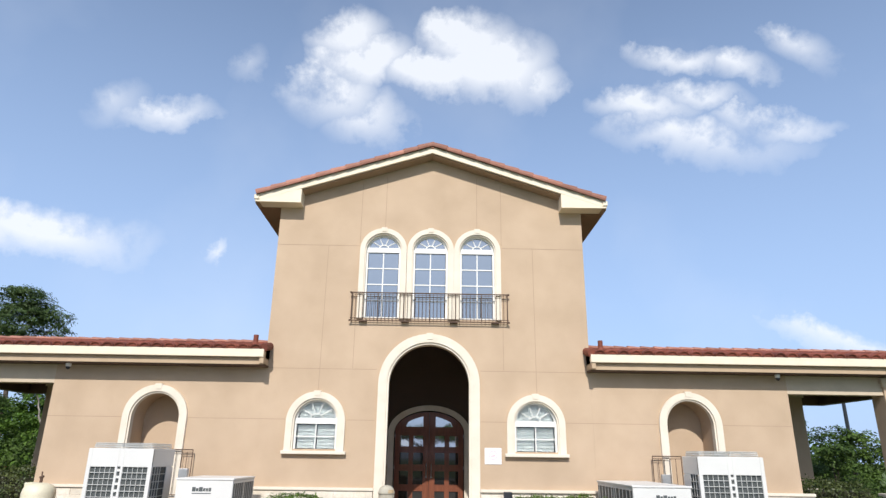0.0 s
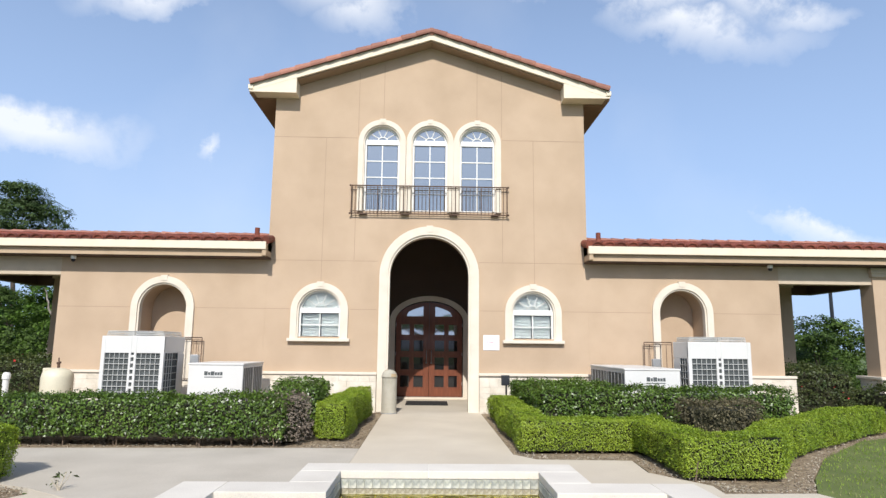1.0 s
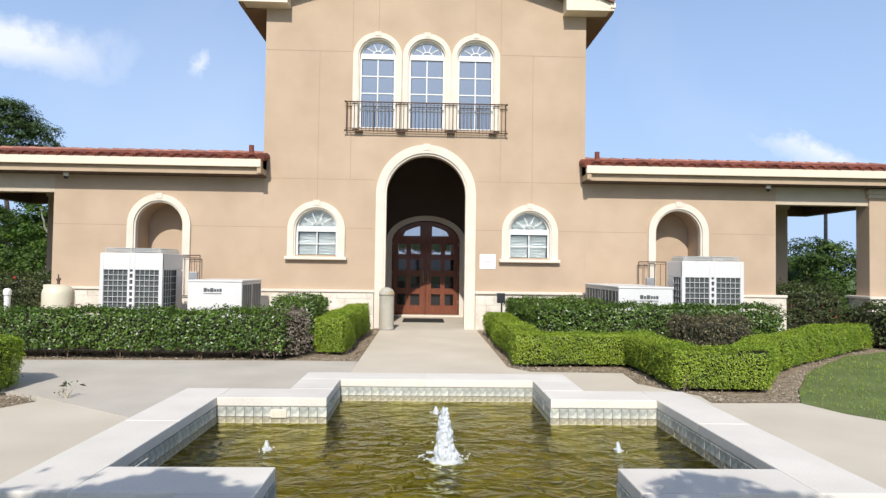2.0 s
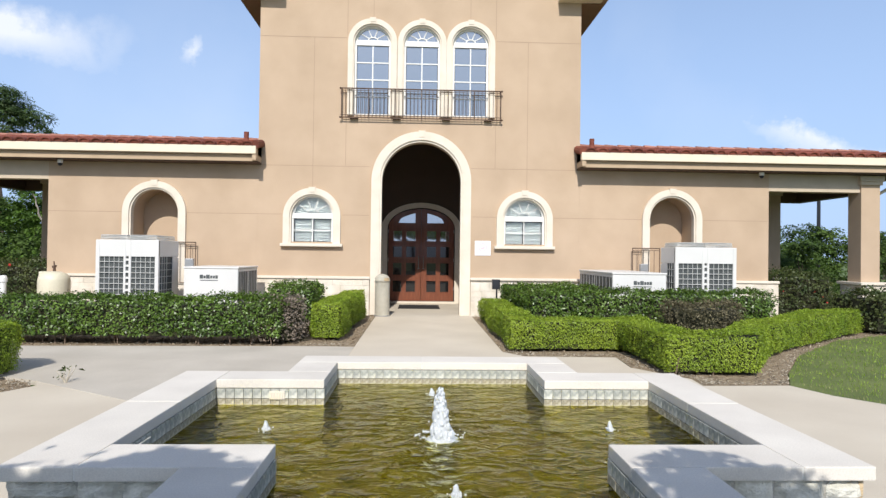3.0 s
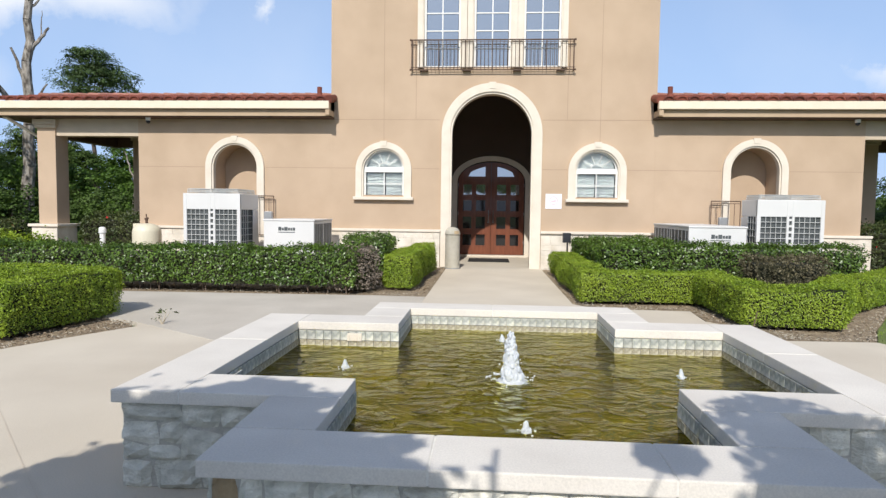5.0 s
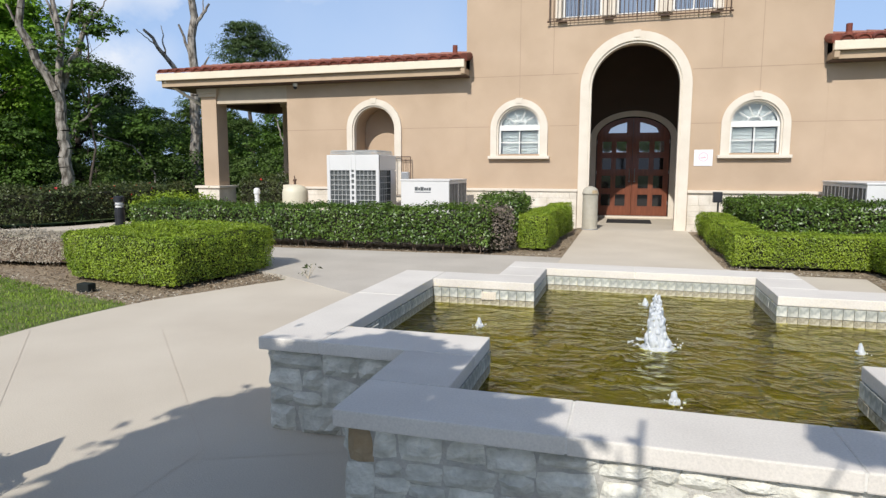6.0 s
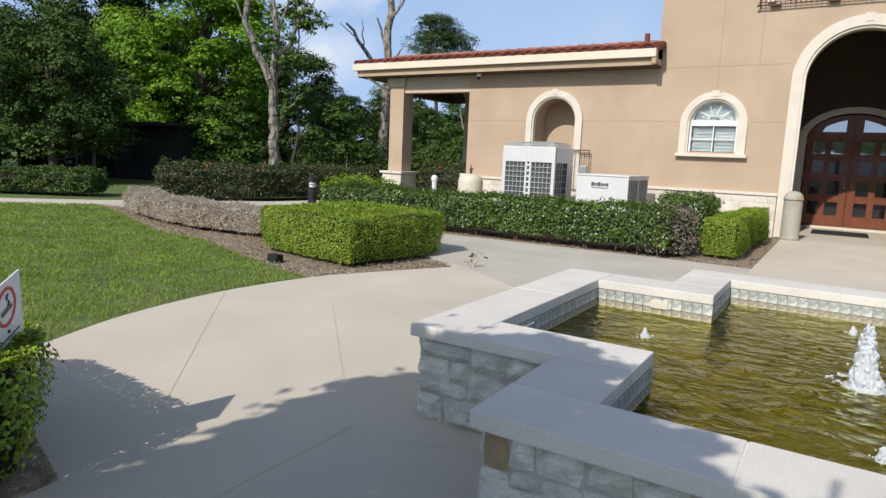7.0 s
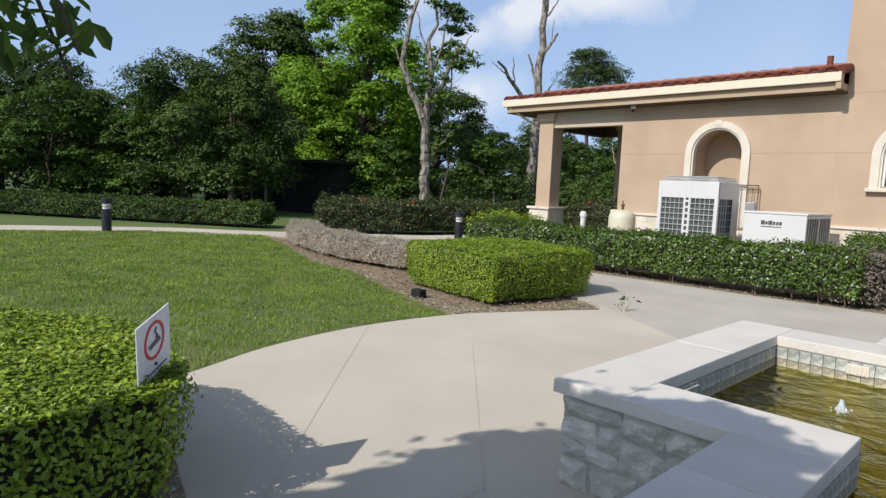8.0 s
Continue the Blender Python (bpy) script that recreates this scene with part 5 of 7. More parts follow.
# ---- hedges ----
def hedge(outline, height, leaf_mat, label, size=0.035, density=2200, seed=1, base=0.0, spread=0.55, name="hedge", bulge=0.04, z_low=0.05, flowers=0, aspect=0.55, core=True, rough=1.0, deep=0.0, lump=0.03, lift=0.5, under=0.0, heart=None, sides=1.0):
    """A clipped hedge: a core, near black as inner shade unless heart is given, with several thousand leaves on it."""
    rng = np.random.default_rng(seed)
    cx, cy = sum(p[0] for p in outline) / len(outline), sum(p[1] for p in outline) / len(outline)
    ob = thing(name, label, "hedge" if name == "hedge" else "shrub", (cx, cy, base))
    area = 0.5 * sum(a[0] * b[1] - b[0] * a[1] for a, b in zip(outline, outline[1:] + outline[:1]))
    sign = 1 if area > 0 else -1
    pts, nor = [], []
    for a, b in zip(outline, outline[1:] + outline[:1]):
        a, b = np.array(a), np.array(b)
        L = np.linalg.norm(b - a)
        if L < 1e-3:
            continue
        t = (b - a) / L
        nn = np.array((t[1], -t[0])) * sign
        k = int(L * (height - z_low) * density * sides)
        s = rng.uniform(0, L, k)
        z = z_low + (height - z_low) * rng.uniform(0, 1, k)
        ragged = z > z_low + (rough - 1) * 0.10 * np.clip(np.sin(s * 3.1 + seed) * np.sin(s * 7.7 + 1) + rng.normal(0, 0.35, k), -0.2, 1.2)
        s, z = s[ragged], z[ragged]
        k = len(s)
        inn = np.clip((z - (height - 0.08)) / 0.08, 0, 1) ** 2 * 0.05 + np.clip((0.15 - z) / 0.15, 0, 1) * 0.05 + 0.03 * np.sin(s * 2.3 + z * 4 + seed) + under * np.clip(1 - z / height, 0, 1)
        xy = a + np.outer(s, t) + np.outer(rng.normal(0, 0.018 * rough, k) - np.abs(rng.normal(0, 1, k)) * deep - inn + (rough - 1) * 0.035 * np.sin(s * 7.1 + 3 * np.sin(z * 9 + s * 2)) + bulge * 0.5, nn)
        pts.append(np.column_stack([xy, z]))
        nor.append(np.column_stack([np.tile(nn, (k, 1)), np.full(k, lift)]))
    xs, ys = [p[0] for p in outline], [p[1] for p in outline]
    k = int((max(xs) - min(xs)) * (max(ys) - min(ys)) * density * 0.9)
    p = np.column_stack([rng.uniform(min(xs), max(xs), k), rng.uniform(min(ys), max(ys), k)])
    p = p[inside(outline, p)]
    wave = 0.018 * np.sin(p[:, 0] * 2.1 + seed) + 0.015 * np.sin(p[:, 1] * 2.9 + p[:, 0])
    pts.append(np.column_stack([p, height + wave + np.abs(rng.normal(0, 0.014 * rough ** 1.5, len(p))) + (rough - 1) * 0.03 * np.sin(p[:, 0] * 5.3 + 2 * np.sin(p[:, 1] * 4))]))
    nor.append(np.tile((0.0, 0.0, 1.0), (len(p), 1)))
    P, Nn = np.concatenate(pts), np.concatenate(nor)
    # sprigs: small lumps and hollows all over the clipped faces
    flat = Nn * (1, 1, 0) + (Nn[:, 2:] > 0.95) * np.array((0, 0, 1.0))
    P = P + flat * (2 * lump * (lumps(P, 0.10, seed) - 0.6) + lump * (lumps(P, 0.045, seed + 3) - 0.6) + 0.03 * (lumps(P, 0.42, seed + 5) - 0.5))[:, None]
    keep = rng.uniform(0, 1, len(P)) > np.clip(0.42 - lumps(P, 0.07, seed + 7), 0, 0.3) * (1.3 if lump < 0.04 else 2.2)
    P, Nn = P[keep], Nn[keep]
    P[:, 2] += base
    adopt(new("foliage", cards("foliage", leaves(P, Nn, size, spread, rng, aspect), leaf_mat)), ob)
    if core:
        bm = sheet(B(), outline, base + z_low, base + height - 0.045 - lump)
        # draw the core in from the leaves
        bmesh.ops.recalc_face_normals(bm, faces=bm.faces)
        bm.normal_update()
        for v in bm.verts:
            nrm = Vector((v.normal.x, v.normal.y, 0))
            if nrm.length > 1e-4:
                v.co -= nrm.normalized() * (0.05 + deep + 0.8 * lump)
        part("inner_core", bm, heart or HEDGE_SHADE, ob)
    bm = B()
    rr = random.Random(seed)
    for a, b in zip(outline, outline[1:] + outline[:1]):
        L = math.hypot(b[0] - a[0], b[1] - a[1])
        for q in range(int(L / 0.4)):
            f = (q + rr.random()) / (L / 0.4)
            f = min(0.98, max(0.02, f + rr.gauss(0, 0.4) * 0.4 / L))
            x, y = a[0] + (b[0] - a[0]) * f, a[1] + (b[1] - a[1]) * f
            d = rr.uniform(0.08, 0.2)
            x, y = x - (b[1] - a[1]) / L * sign * d, y + (b[0] - a[0]) / L * sign * d
            rod(bm, (x, y, base - 0.05), (x + rr.uniform(-0.05, 0.05), y + rr.uniform(-0.05, 0.05), base + z_low + 0.2), rr.uniform(0.006, 0.014), 0.006, 5)
    if len(bm.verts):
        tagged(part("stem", bm, STEM, ob), kind="stuff")
    else:
        bm.free()
    if flowers:
        k = rng.choice(len(P), flowers)
        tagged(adopt(new("blossom", cards("blossom", leaves(P[k] + (0, 0, 0.02), Nn[k], 0.07, 0.8, rng, 0.9), RED_PETAL)), ob), "small red blossoms", kind="stuff")
    return ob


hedge([(-9.6, -5.35), (-2.25, -5.40), (-2.25, -4.45), (-9.6, -4.4)], 0.705, LEAF_DARK, "long dark-green clipped hedge in front of the condensers", 0.048, 2100, 1, rough=1.9, z_low=0.13, lump=0.045)
hedge([(-2.82, -4.0), (-1.95, -4.0), (-1.95, -2.6), (-2.82, -2.6)], 0.86, LEAF_DARK, "dark-green clipped shrub beside the walk", 0.05, 1700, 2, rough=1.9, z_low=0.13, lump=0.045)
hedge([(-1.86, -4.62), (-1.36, -4.75), (-1.24, -1.0), (-1.72, -1.0)], 0.63, LEAF_BOX, "bright green box hedge along the entrance walk", 0.023, 9000, 3, deep=0.012, rough=1.1, z_low=0.03, lump=0.02)
hedge([(-2.62, -5.30), (-2.12, -5.20), (-1.95, -4.75), (-2.2, -4.5), (-2.6, -4.6)], 0.72, LEAF_PINK, "greyish pink half-bare shrub at the end of a hedge", 0.04, 2200, 4, rough=2.0, name="shrub", spread=0.9)
zig = offset_line([(1.72, -1.15), (1.72, -5.62), (3.52, -5.50), (3.48, -7.52), (4.32, -7.52), (5.22, -6.15), (6.9, -4.65), (8.9, -3.05)], 0.25)
hedge(zig, 0.49, LEAF_BOX, "bright green zigzag box hedge beside the walk", 0.023, 9000, 5, deep=0.012, rough=1.1, z_low=0.03, lump=0.02)
hedge([(2.1, -4.3), (6.75, -4.15), (6.75, -3.35), (3.75, -3.3), (3.55, -0.9), (2.0, -0.75)], 0.82, LEAF_DARK, "dark-green clipped hedge behind the box hedge", 0.048, 2100, 6, rough=1.9, z_low=0.13, lump=0.045)
hedge([(4.25, -5.55), (5.0, -5.75), (5.5, -5.3), (5.45, -4.75), (4.5, -4.7), (4.2, -5.1)], 0.71, LEAF_PURPLE, "rounded purple-brown shrub inside the zigzag hedge", 0.04, 2000, 7, rough=2.0, name="shrub", spread=0.9)
hedge([(-5.10, -9.60), (-4.88, -7.85), (-5.2, -7.55), (-6.9, -7.6), (-7.2, -9.05), (-6.9, -9.35)], 0.60, LEAF_BOX, "bright green box hedge block at the lawn's edge", 0.023, 10000, 8, deep=0.014, rough=1.1, z_low=0.03, lump=0.02)
hedge(offset_line([(-13.0, -7.3), (-12.3, -7.75), (-11, -8.15), (-9.3, -8.43), (-7.35, -8.15)], 0.32), 0.43, LEAF_DRY, "dry grey leafless hedge beyond the lawn", 0.035, 5200, 9, rough=1.6, spread=0.8, aspect=0.25, heart=STEM)
hedge(offset_line([(-15.9, -5.0), (-14.4, -3.3), (-14.0, -1.6), (-13.9, 1.4)], 0.62), 0.86, LEAF_ROSE, "dark reddish rose hedge with a few red flowers", 0.07, 900, 10, rough=3.0, flowers=60, z_low=0.08, spread=0.9)
hedge([(-11.1, 0.55), (-9.3, 0.55), (-9.3, 1.6), (-11.1, 1.7)], 1.12, LEAF_ROSE, "rose shrub with red flowers in the open bay", 0.06, 1100, 11, rough=3.0, name="shrub", flowers=8, spread=0.9)
hedge([(9.35, 0.4), (11.0, 0.5), (11.0, 1.8), (9.35, 1.8)], 1.05, LEAF_ROSE, "reddish rose shrub in the open bay", 0.06, 1100, 12, rough=3.0, name="shrub", flowers=8, spread=0.9)
hedge([(-10.5, -4.35), (-9.3, -4.5), (-8.9, -3.5), (-10.2, -3.2)], 0.74, LEAF_BOX, "loose light-green shrub by the outer column", 0.06, 1400, 13, rough=3.0, name="shrub", spread=0.9)
hedge(offset_line([(-28, -13.5), (-23.8, -10.8), (-17.3, -5.9)], 0.5), 0.58, LEAF_WOOD, "long dark hedge along the far path", 0.07, 1300, 14, rough=2.4, spread=0.8)
hedge([(-4.75, -14.5), (-4.1, -14.05), (-2.92, -14.15), (-2.68, -14.3), (-2.50, -16.6), (-4.9, -16.6)], 0.545, LEAF_BOX, "bright green box hedge holding a small sign", 0.030, 14000, 15, base=0.0, deep=0.05, lift=0.05, under=0.10, spread=0.35, lump=0.013, sides=0.34)
hedge(offset_line([(9.3, -2.7), (11.5, -2.3), (14.5, -1.6)], 0.6), 0.75, LEAF_ROSE, "low dark shrubs beyond the zigzag hedge", 0.07, 900, 16, rough=3.0, name="shrub", spread=0.9)


# ---- things at the building ----
def condenser(x0, x1, y0, depth):
    """A twin-fan outdoor condenser with wire-guarded coils."""
    y1, z0, z1 = y0 + depth, 0.12, 1.74
    ob = thing("condenser_unit", "tall white twin-fan condenser with wire-guarded dark coils", "air conditioner", ((x0 + x1) / 2, (y0 + y1) / 2, 0), "condensers by the wings")
    bm = B()
    box(bm, x0 - 0.1, x1 + 0.1, y0 - 0.1, y1 + 0.1, -0.05, z0, 0.01)
    part("pad", bm, CONCRETE, ob)
    bm = B()
    box(bm, x0 + 0.03, x1 - 0.03, y0 + 0.03, y1 - 0.03, z0, z1 - 0.3)
    part("coil", bm, DARK_COIL, ob)
    bm = B()
    box(bm, x0, x1, y0, y1, z1 - 0.34, z1 - 0.0, 0.012)
    part("top_panel", bm, WHITE_METAL, ob)
    bm = B()
    box(bm, x0, x1, y0, y1, z0, z0 + 0.16, 0.01)
    part("base_panel", bm, WHITE_METAL, ob)
    mid = (x0 + x1) / 2
    w = 0.075
    for xa, xb in ((x0, x0 + w), (mid - 0.075, mid - 0.03), (mid + 0.03, mid + 0.075), (x1 - w, x1)):
        bm = B()
        box(bm, xa, xb, y0 - 0.006, y0 + 0.05, z0 + 0.16, z1 - 0.005, 0.006)
        part("post", bm, WHITE_METAL, ob)
    for xa, xb in ((x0, x0 + 0.04), (x1 - 0.04, x1)):
        bm = B()
        box(bm, xa, xb, y1 - 0.08, y1, z0 + 0.16, z1 - 0.36)
        part("post", bm, WHITE_METAL, ob)
    for k in range(9):
        z = z0 + 0.19 + k * 0.125
        part("centre_plate", box(B(), mid - 0.03, mid + 0.03, y0 - 0.002, y0 + 0.04, z, z + 0.045), WHITE_METAL, ob)
    za, zb = z0 + 0.16, z1 - 0.34
    for xa, xb in ((x0 + w, mid - 0.075), (mid + 0.075, x1 - w)):
        bm = B()
        for k in range(6):
            x = xa + (xb - xa) * k / 5
            box(bm, x - 0.0045, x + 0.0045, y0 + 0.008, y0 + 0.017, za, zb)
        for k in range(11):
            z = za + (zb - za) * k / 10
            box(bm, xa, xb, y0 - 0.004, y0 + 0.008, z - 0.0055, z + 0.0055)
        tagged(part("coil_guard", bm, WIRE, ob, "pale wire guard over the coil"), kind="stuff")
    for xs in (x0, x1 - 0.012):
        part("side_panel", box(B(), xs, xs + 0.012, y1 - 0.34, y1 - 0.082, za, zb), WHITE_METAL, ob)
        bm = B()
        for k in range(4):
            y = y0 + 0.07 + 0.37 * k / 3
            box(bm, xs, xs + 0.012, y - 0.0045, y + 0.0045, za, zb)
        for k in range(9):
            z = za + (zb - za) * k / 8
            box(bm, xs - 0.002, xs + 0.014, y0 + 0.052, y1 - 0.342, z - 0.0055, z + 0.0055)
        tagged(part("coil_guard", bm, WIRE, ob), kind="stuff")
    # a low wire cage over each fan
    for xa, xb in ((x0 + 0.07, mid - 0.02), (mid + 0.02, x1 - 0.07)):
        bm = B()
        ya, yb, top = y0 + 0.05, y1 - 0.05, z1 + 0.10
        for f, z in ((0.0, z1 + 0.035), (0.012, z1 + 0.07), (0.03, top)):
            for p, q in (((xa + f, ya + f), (xb - f, ya + f)), ((xb - f, ya + f), (xb - f, yb - f)), ((xb - f, yb - f), (xa + f, yb - f)), ((xa + f, yb - f), (xa + f, ya + f))):
                rod(bm, (*p, z), (*q, z), 0.006, n=4)
        for k in range(19):
            x = xa + (xb - xa) * k / 18
            for y, e_ in ((ya, 0.03), (yb, -0.03)):
                rod(bm, (x, y, z1 - 0.004), (x, y + e_, top), 0.0045, n=4)
            rod(bm, (x, ya + 0.03, top), (x, yb - 0.03, top), 0.0045, n=4)
        for k in range(17):
            y = ya + (yb - ya) * k / 16
            for x, e_ in ((xa, 0.03), (xb, -0.03)):
                rod(bm, (x, y, z1 - 0.004), (x + e_, y, top), 0.0045, n=4)
        tagged(part("fan_guard", bm, WIRE, ob, "low pale wire fan guard"), kind="stuff")
        cx, cy = (xa + xb) / 2, (y0 + y1) / 2
        part("fan_opening", lathe(B(), [(0.29, z1 - 0.004), (0.29, z1 + 0.006)], cx, cy, 28), DARK_COIL, ob, "dark round fan opening")
    return ob


condenser(-6.62, -5.35, -2.6, 1.08)
condenser(5.47, 6.80, -2.6, 0.80)


def package_unit(x0, x1, y0, y1, grille):
    """A low white packaged unit; grille: the side, -1 or 1, that holds the slotted coil grille."""
    z0, z1 = 0.1, 1.195
    ob = thing("packaged_unit", "low white packaged air conditioner with a slotted side grille", "air conditioner", ((x0 + x1) / 2, (y0 + y1) / 2, 0), "packaged units by the wings")
    bm = B()
    box(bm, x0 - 0.1, x1 + 0.1, y0 - 0.1, y1 + 0.1, -0.05, z0, 0.01)
    part("pad", bm, CONCRETE, ob)
    bm = B()
    box(bm, x0, x1, y0, y1, z0, z1 - 0.04, 0.015)
    part("casing", bm, WHITE_METAL, ob)
    bm = B()
    box(bm, x0 - 0.015, x1 + 0.015, y0 - 0.015, y1 + 0.015, z1 - 0.038, z1, 0.012)
    part("lid", bm, WHITE_METAL, ob)
    xs = x1 if grille > 0 else x0
    for ya, yb in ((y0 + 0.06, (y0 + y1) / 2 - 0.04), ((y0 + y1) / 2 + 0.04, y1 - 0.06)):
        bm = B()
        box(bm, xs - 0.004, xs + 0.004, ya, yb, z0 + 0.15, z1 - 0.10)
        g = part("grille", bm, DARK_COIL, ob, "dark slotted coil grille")
        bm = B()
        for k in range(5):
            y = ya + (yb - ya) * (k + 0.5) / 5
            box(bm, xs - 0.012, xs + 0.012, y - 0.012, y + 0.012, z0 + 0.15, z1 - 0.10)
        part("louvre", bm, GREY_METAL, g)
    # maker's plate: plain bars
    bm = B()
    cx = x0 + (x1 - x0) * (0.46 if grille > 0 else 0.56)
    for k, (dx, w, hh) in enumerate(((-0.19, 0.07, 0.065), (-0.11, 0.045, 0.05), (-0.055, 0.075, 0.065), (0.03, 0.045, 0.05), (0.085, 0.045, 0.05), (0.14, 0.05, 0.055))):
        box(bm, cx + dx, cx + dx + w, y0 - 0.004, y0, 0.945 + (0.06 - hh) / 3, 0.945 + hh * 1.25)
    box(bm, cx - 0.19, cx + 0.19, y0 - 0.004, y0, 0.90, 0.916)
    part("maker_plate", bm, INK_GREEN, ob)
    return ob


package_unit(-4.98, -3.84, -2.2, -0.6, 1)
package_unit(3.99, 5.11, -3.03, -0.4, -1)


def guard_rail(xa, xb, y):
    ob = thing("guard_rail", "brown iron guard rail beside the niche", "railing", ((xa + xb) / 2, y, 0), "guard rails by the niches")
    for z in (1.745, 1.69):
        part("rail", rod(B(), (xa, y, z), (xb, y, z), 0.014 if z > 1.7 else 0.008, n=6), IRON, ob)
    part("rail", rod(B(), (xa, y, 0.75), (xb, y, 0.75), 0.012, n=6), IRON, ob)
    k = max(2, round((xb - xa) / 0.13))
    for i in range(k + 1):
        x = xa + (xb - xa) * i / k
        end = i in (0, k)
        part("post" if end else "picket", rod(B(), (x, y, -0.03 if end else 0.75), (x, y, 1.745 if end else 1.69), 0.011 if end else 0.007, n=6), IRON, ob)
    return ob


guard_rail(-6.1, -5.47, -0.12)
guard_rail(5.41, 6.1, -0.12)

for x, y in ((-5.08, -1.6), (5.30, -1.2)):
    ob = thing("disconnect_box", "small grey electrical box on a post", "electrical box", (x, y, 0))
    bm = B()
    box(bm, x - 0.09, x + 0.09, y - 0.06, y + 0.06, 0.95, 1.36, 0.01)
    part("enclosure", bm, GREY_METAL, ob)
    part("post", rod(B(), (x, y, -0.03), (x, y, 0.95), 0.03, n=8), GREY_METAL, ob)

tank = thing("pressure_tank", "cream domed pressure tank with a rusty valve", "tank", (-8.07, -1.5, 0))
part("shell", lathe(B(), [(0.28, 0.1), (0.31, 0.16), (0.32, 0.6), (0.32, 0.84), (0.30, 0.93), (0.23, 0.995), (0.13, 1.03), (0.05, 1.04)], -8.07, -1.5, 28), CREAM_TANK, tank, smooth=True)
part("foot", lathe(B(), [(0.24, -0.02), (0.25, 0.1)], -8.07, -1.5, 24), IRON, tank)
bm = B()
rod(bm, (-8.07, -1.5, 1.03), (-8.07, -1.5, 1.14), 0.03, n=10)
rod(bm, (-8.11, -1.5, 1.14), (-8.03, -1.5, 1.16), 0.025, n=8)
rod(bm, (-8.07, -1.5, 1.14), (-8.08, -1.5, 1.26), 0.014, n=8)
part("valve", bm, IRON, tank, "rusty brown valve")
bm = B()
box(bm, -8.62, -8.36, -1.15, -0.9, -0.02, 1.02, 0.02)
whole("utility_box", bm, CREAM_TANK, "cream metal utility box behind the tank", "utility box")
pipe = thing("standpipe", "white plastic standpipe with a cap", "pipe", (-8.85, -2.0, 0))
part("pipe", rod(B(), (-8.85, -2.0, -0.03), (-8.85, -2.0, 0.84), 0.06, n=14), VINYL, pipe)
part("cap", lathe(B(), [(0.08, 0.82), (0.08, 0.90), (0.06, 0.95), (0.02, 0.96)], -8.85, -2.0, 14), VINYL, pipe)

litter = thing("litter_bin", "grey-beige concrete litter bin with a domed lid", "litter bin", (-0.87, -0.32, 0))
part("body", lathe(B(), [(0.185, 0.0), (0.19, 0.03), (0.182, 0.06), (0.180, 0.83)], -0.87, -0.32, 28), POST, litter)
part("dome_lid", lathe(B(), [(0.190, 0.835), (0.190, 0.87), (0.17, 0.94), (0.13, 0.99), (0.07, 1.02), (0.02, 1.03)], -0.87, -0.32, 28), POST, litter, smooth=True)
bm = B()
for a in range(6):
    t0, t1 = radians(-74 + a * 9), radians(-74 + (a + 1) * 9)
    bm.faces.new([bm.verts.new((-0.87 + r * math.cos(t), -0.32 + r * math.sin(t), z)) for t, r, z in ((t0, 0.1925, 0.862), (t1, 0.1925, 0.862), (t1, 0.175, 0.935), (t0, 0.175, 0.935))])
part("sticker", bm, ROCK_TAN, litter, "small faded ochre sticker on the lid")
part("foot_ring", lathe(B(), [(0.20, 0.002), (0.20, 0.02)], -0.87, -0.32, 28), GREY_METAL, litter)

mat_ob = thing("door_mat", "black ribbed rubber door mat on the walk", "door mat", (0.02, 2.4, 0))
bm = B()
box(bm, -0.55, 0.62, 1.75, 2.95, 0.002, 0.018, 0.005)
part("base", bm, RUBBER, mat_ob)
bm = B()
for k in range(14):
    box(bm, -0.50 + k * 0.078, -0.46 + k * 0.078, 1.80, 2.90, 0.0185, 0.024)
tagged(part("rib", bm, RUBBER, mat_ob), kind="stuff")

flood = thing("flood_light", "small black landscape flood light on a stake", "light fitting", (1.86, -1.0, 0))
bm = B()
box(bm, 1.75, 1.93, -1.09, -0.93, 0.72, 0.95, 0.012)
part("housing", bm, BLACK_METAL, flood)
part("stake", rod(B(), (1.86, -1.0, -0.03), (1.86, -1.0, 0.73), 0.02, n=8), BLACK_METAL, flood)


def no_smoking(parent, cx, y, cz, r, red, dark, flip=1, face=None):
    """Ring, bar and cigarette on an upright plate that faces -y."""
    n = 28
    P = lambda k, q: (cx + q * math.cos(2 * math.pi * k / n), cz + q * math.sin(2 * math.pi * k / n))
    part("ring_mark", ring(B(), [P(k, r) for k in range(n)], [P(k, r * 0.83) for k in range(n)], y - 0.003, y, closed=True), red, parent)
    bm = B()
    d, w = r * 0.62, r * 0.13
    vs = [bm.verts.new((cx + a * d * 0.9 + b * w * 0.45, y - 0.0025, cz - r * 0.16 + a * d * 0.12 - b * w)) for a, b in ((-1, -1), (1, -1), (1, 1), (-1, 1))]
    bm.faces.new(vs)
    part("cigarette_mark", bm, dark, parent)
    bm = B()
    for k in range(4):
        rod(bm, (cx + r * (0.15 + 0.13 * math.sin(k * 1.7)), y - 0.003, cz + r * (0.05 + 0.14 * k)), (cx + r * (0.15 + 0.13 * math.sin((k + 1) * 1.7)), y - 0.003, cz + r * (0.05 + 0.14 * (k + 1))), r * 0.035, n=4)
    part("smoke_mark", bm, dark, parent)


wsign = thing("wall_sign", "white no-smoking sign fixed to the stucco", "sign", (1.62, -0.01, 1.51))
bm = B()
box(bm, 1.42, 1.82, -0.014, -0.001, 1.51, 1.88, 0.003)
part("plate", bm, SIGN_WHITE, wsign)
no_smoking(wsign, 1.62, -0.014, 1.715, 0.105, SIGN_PINK, SIGN_PINK)

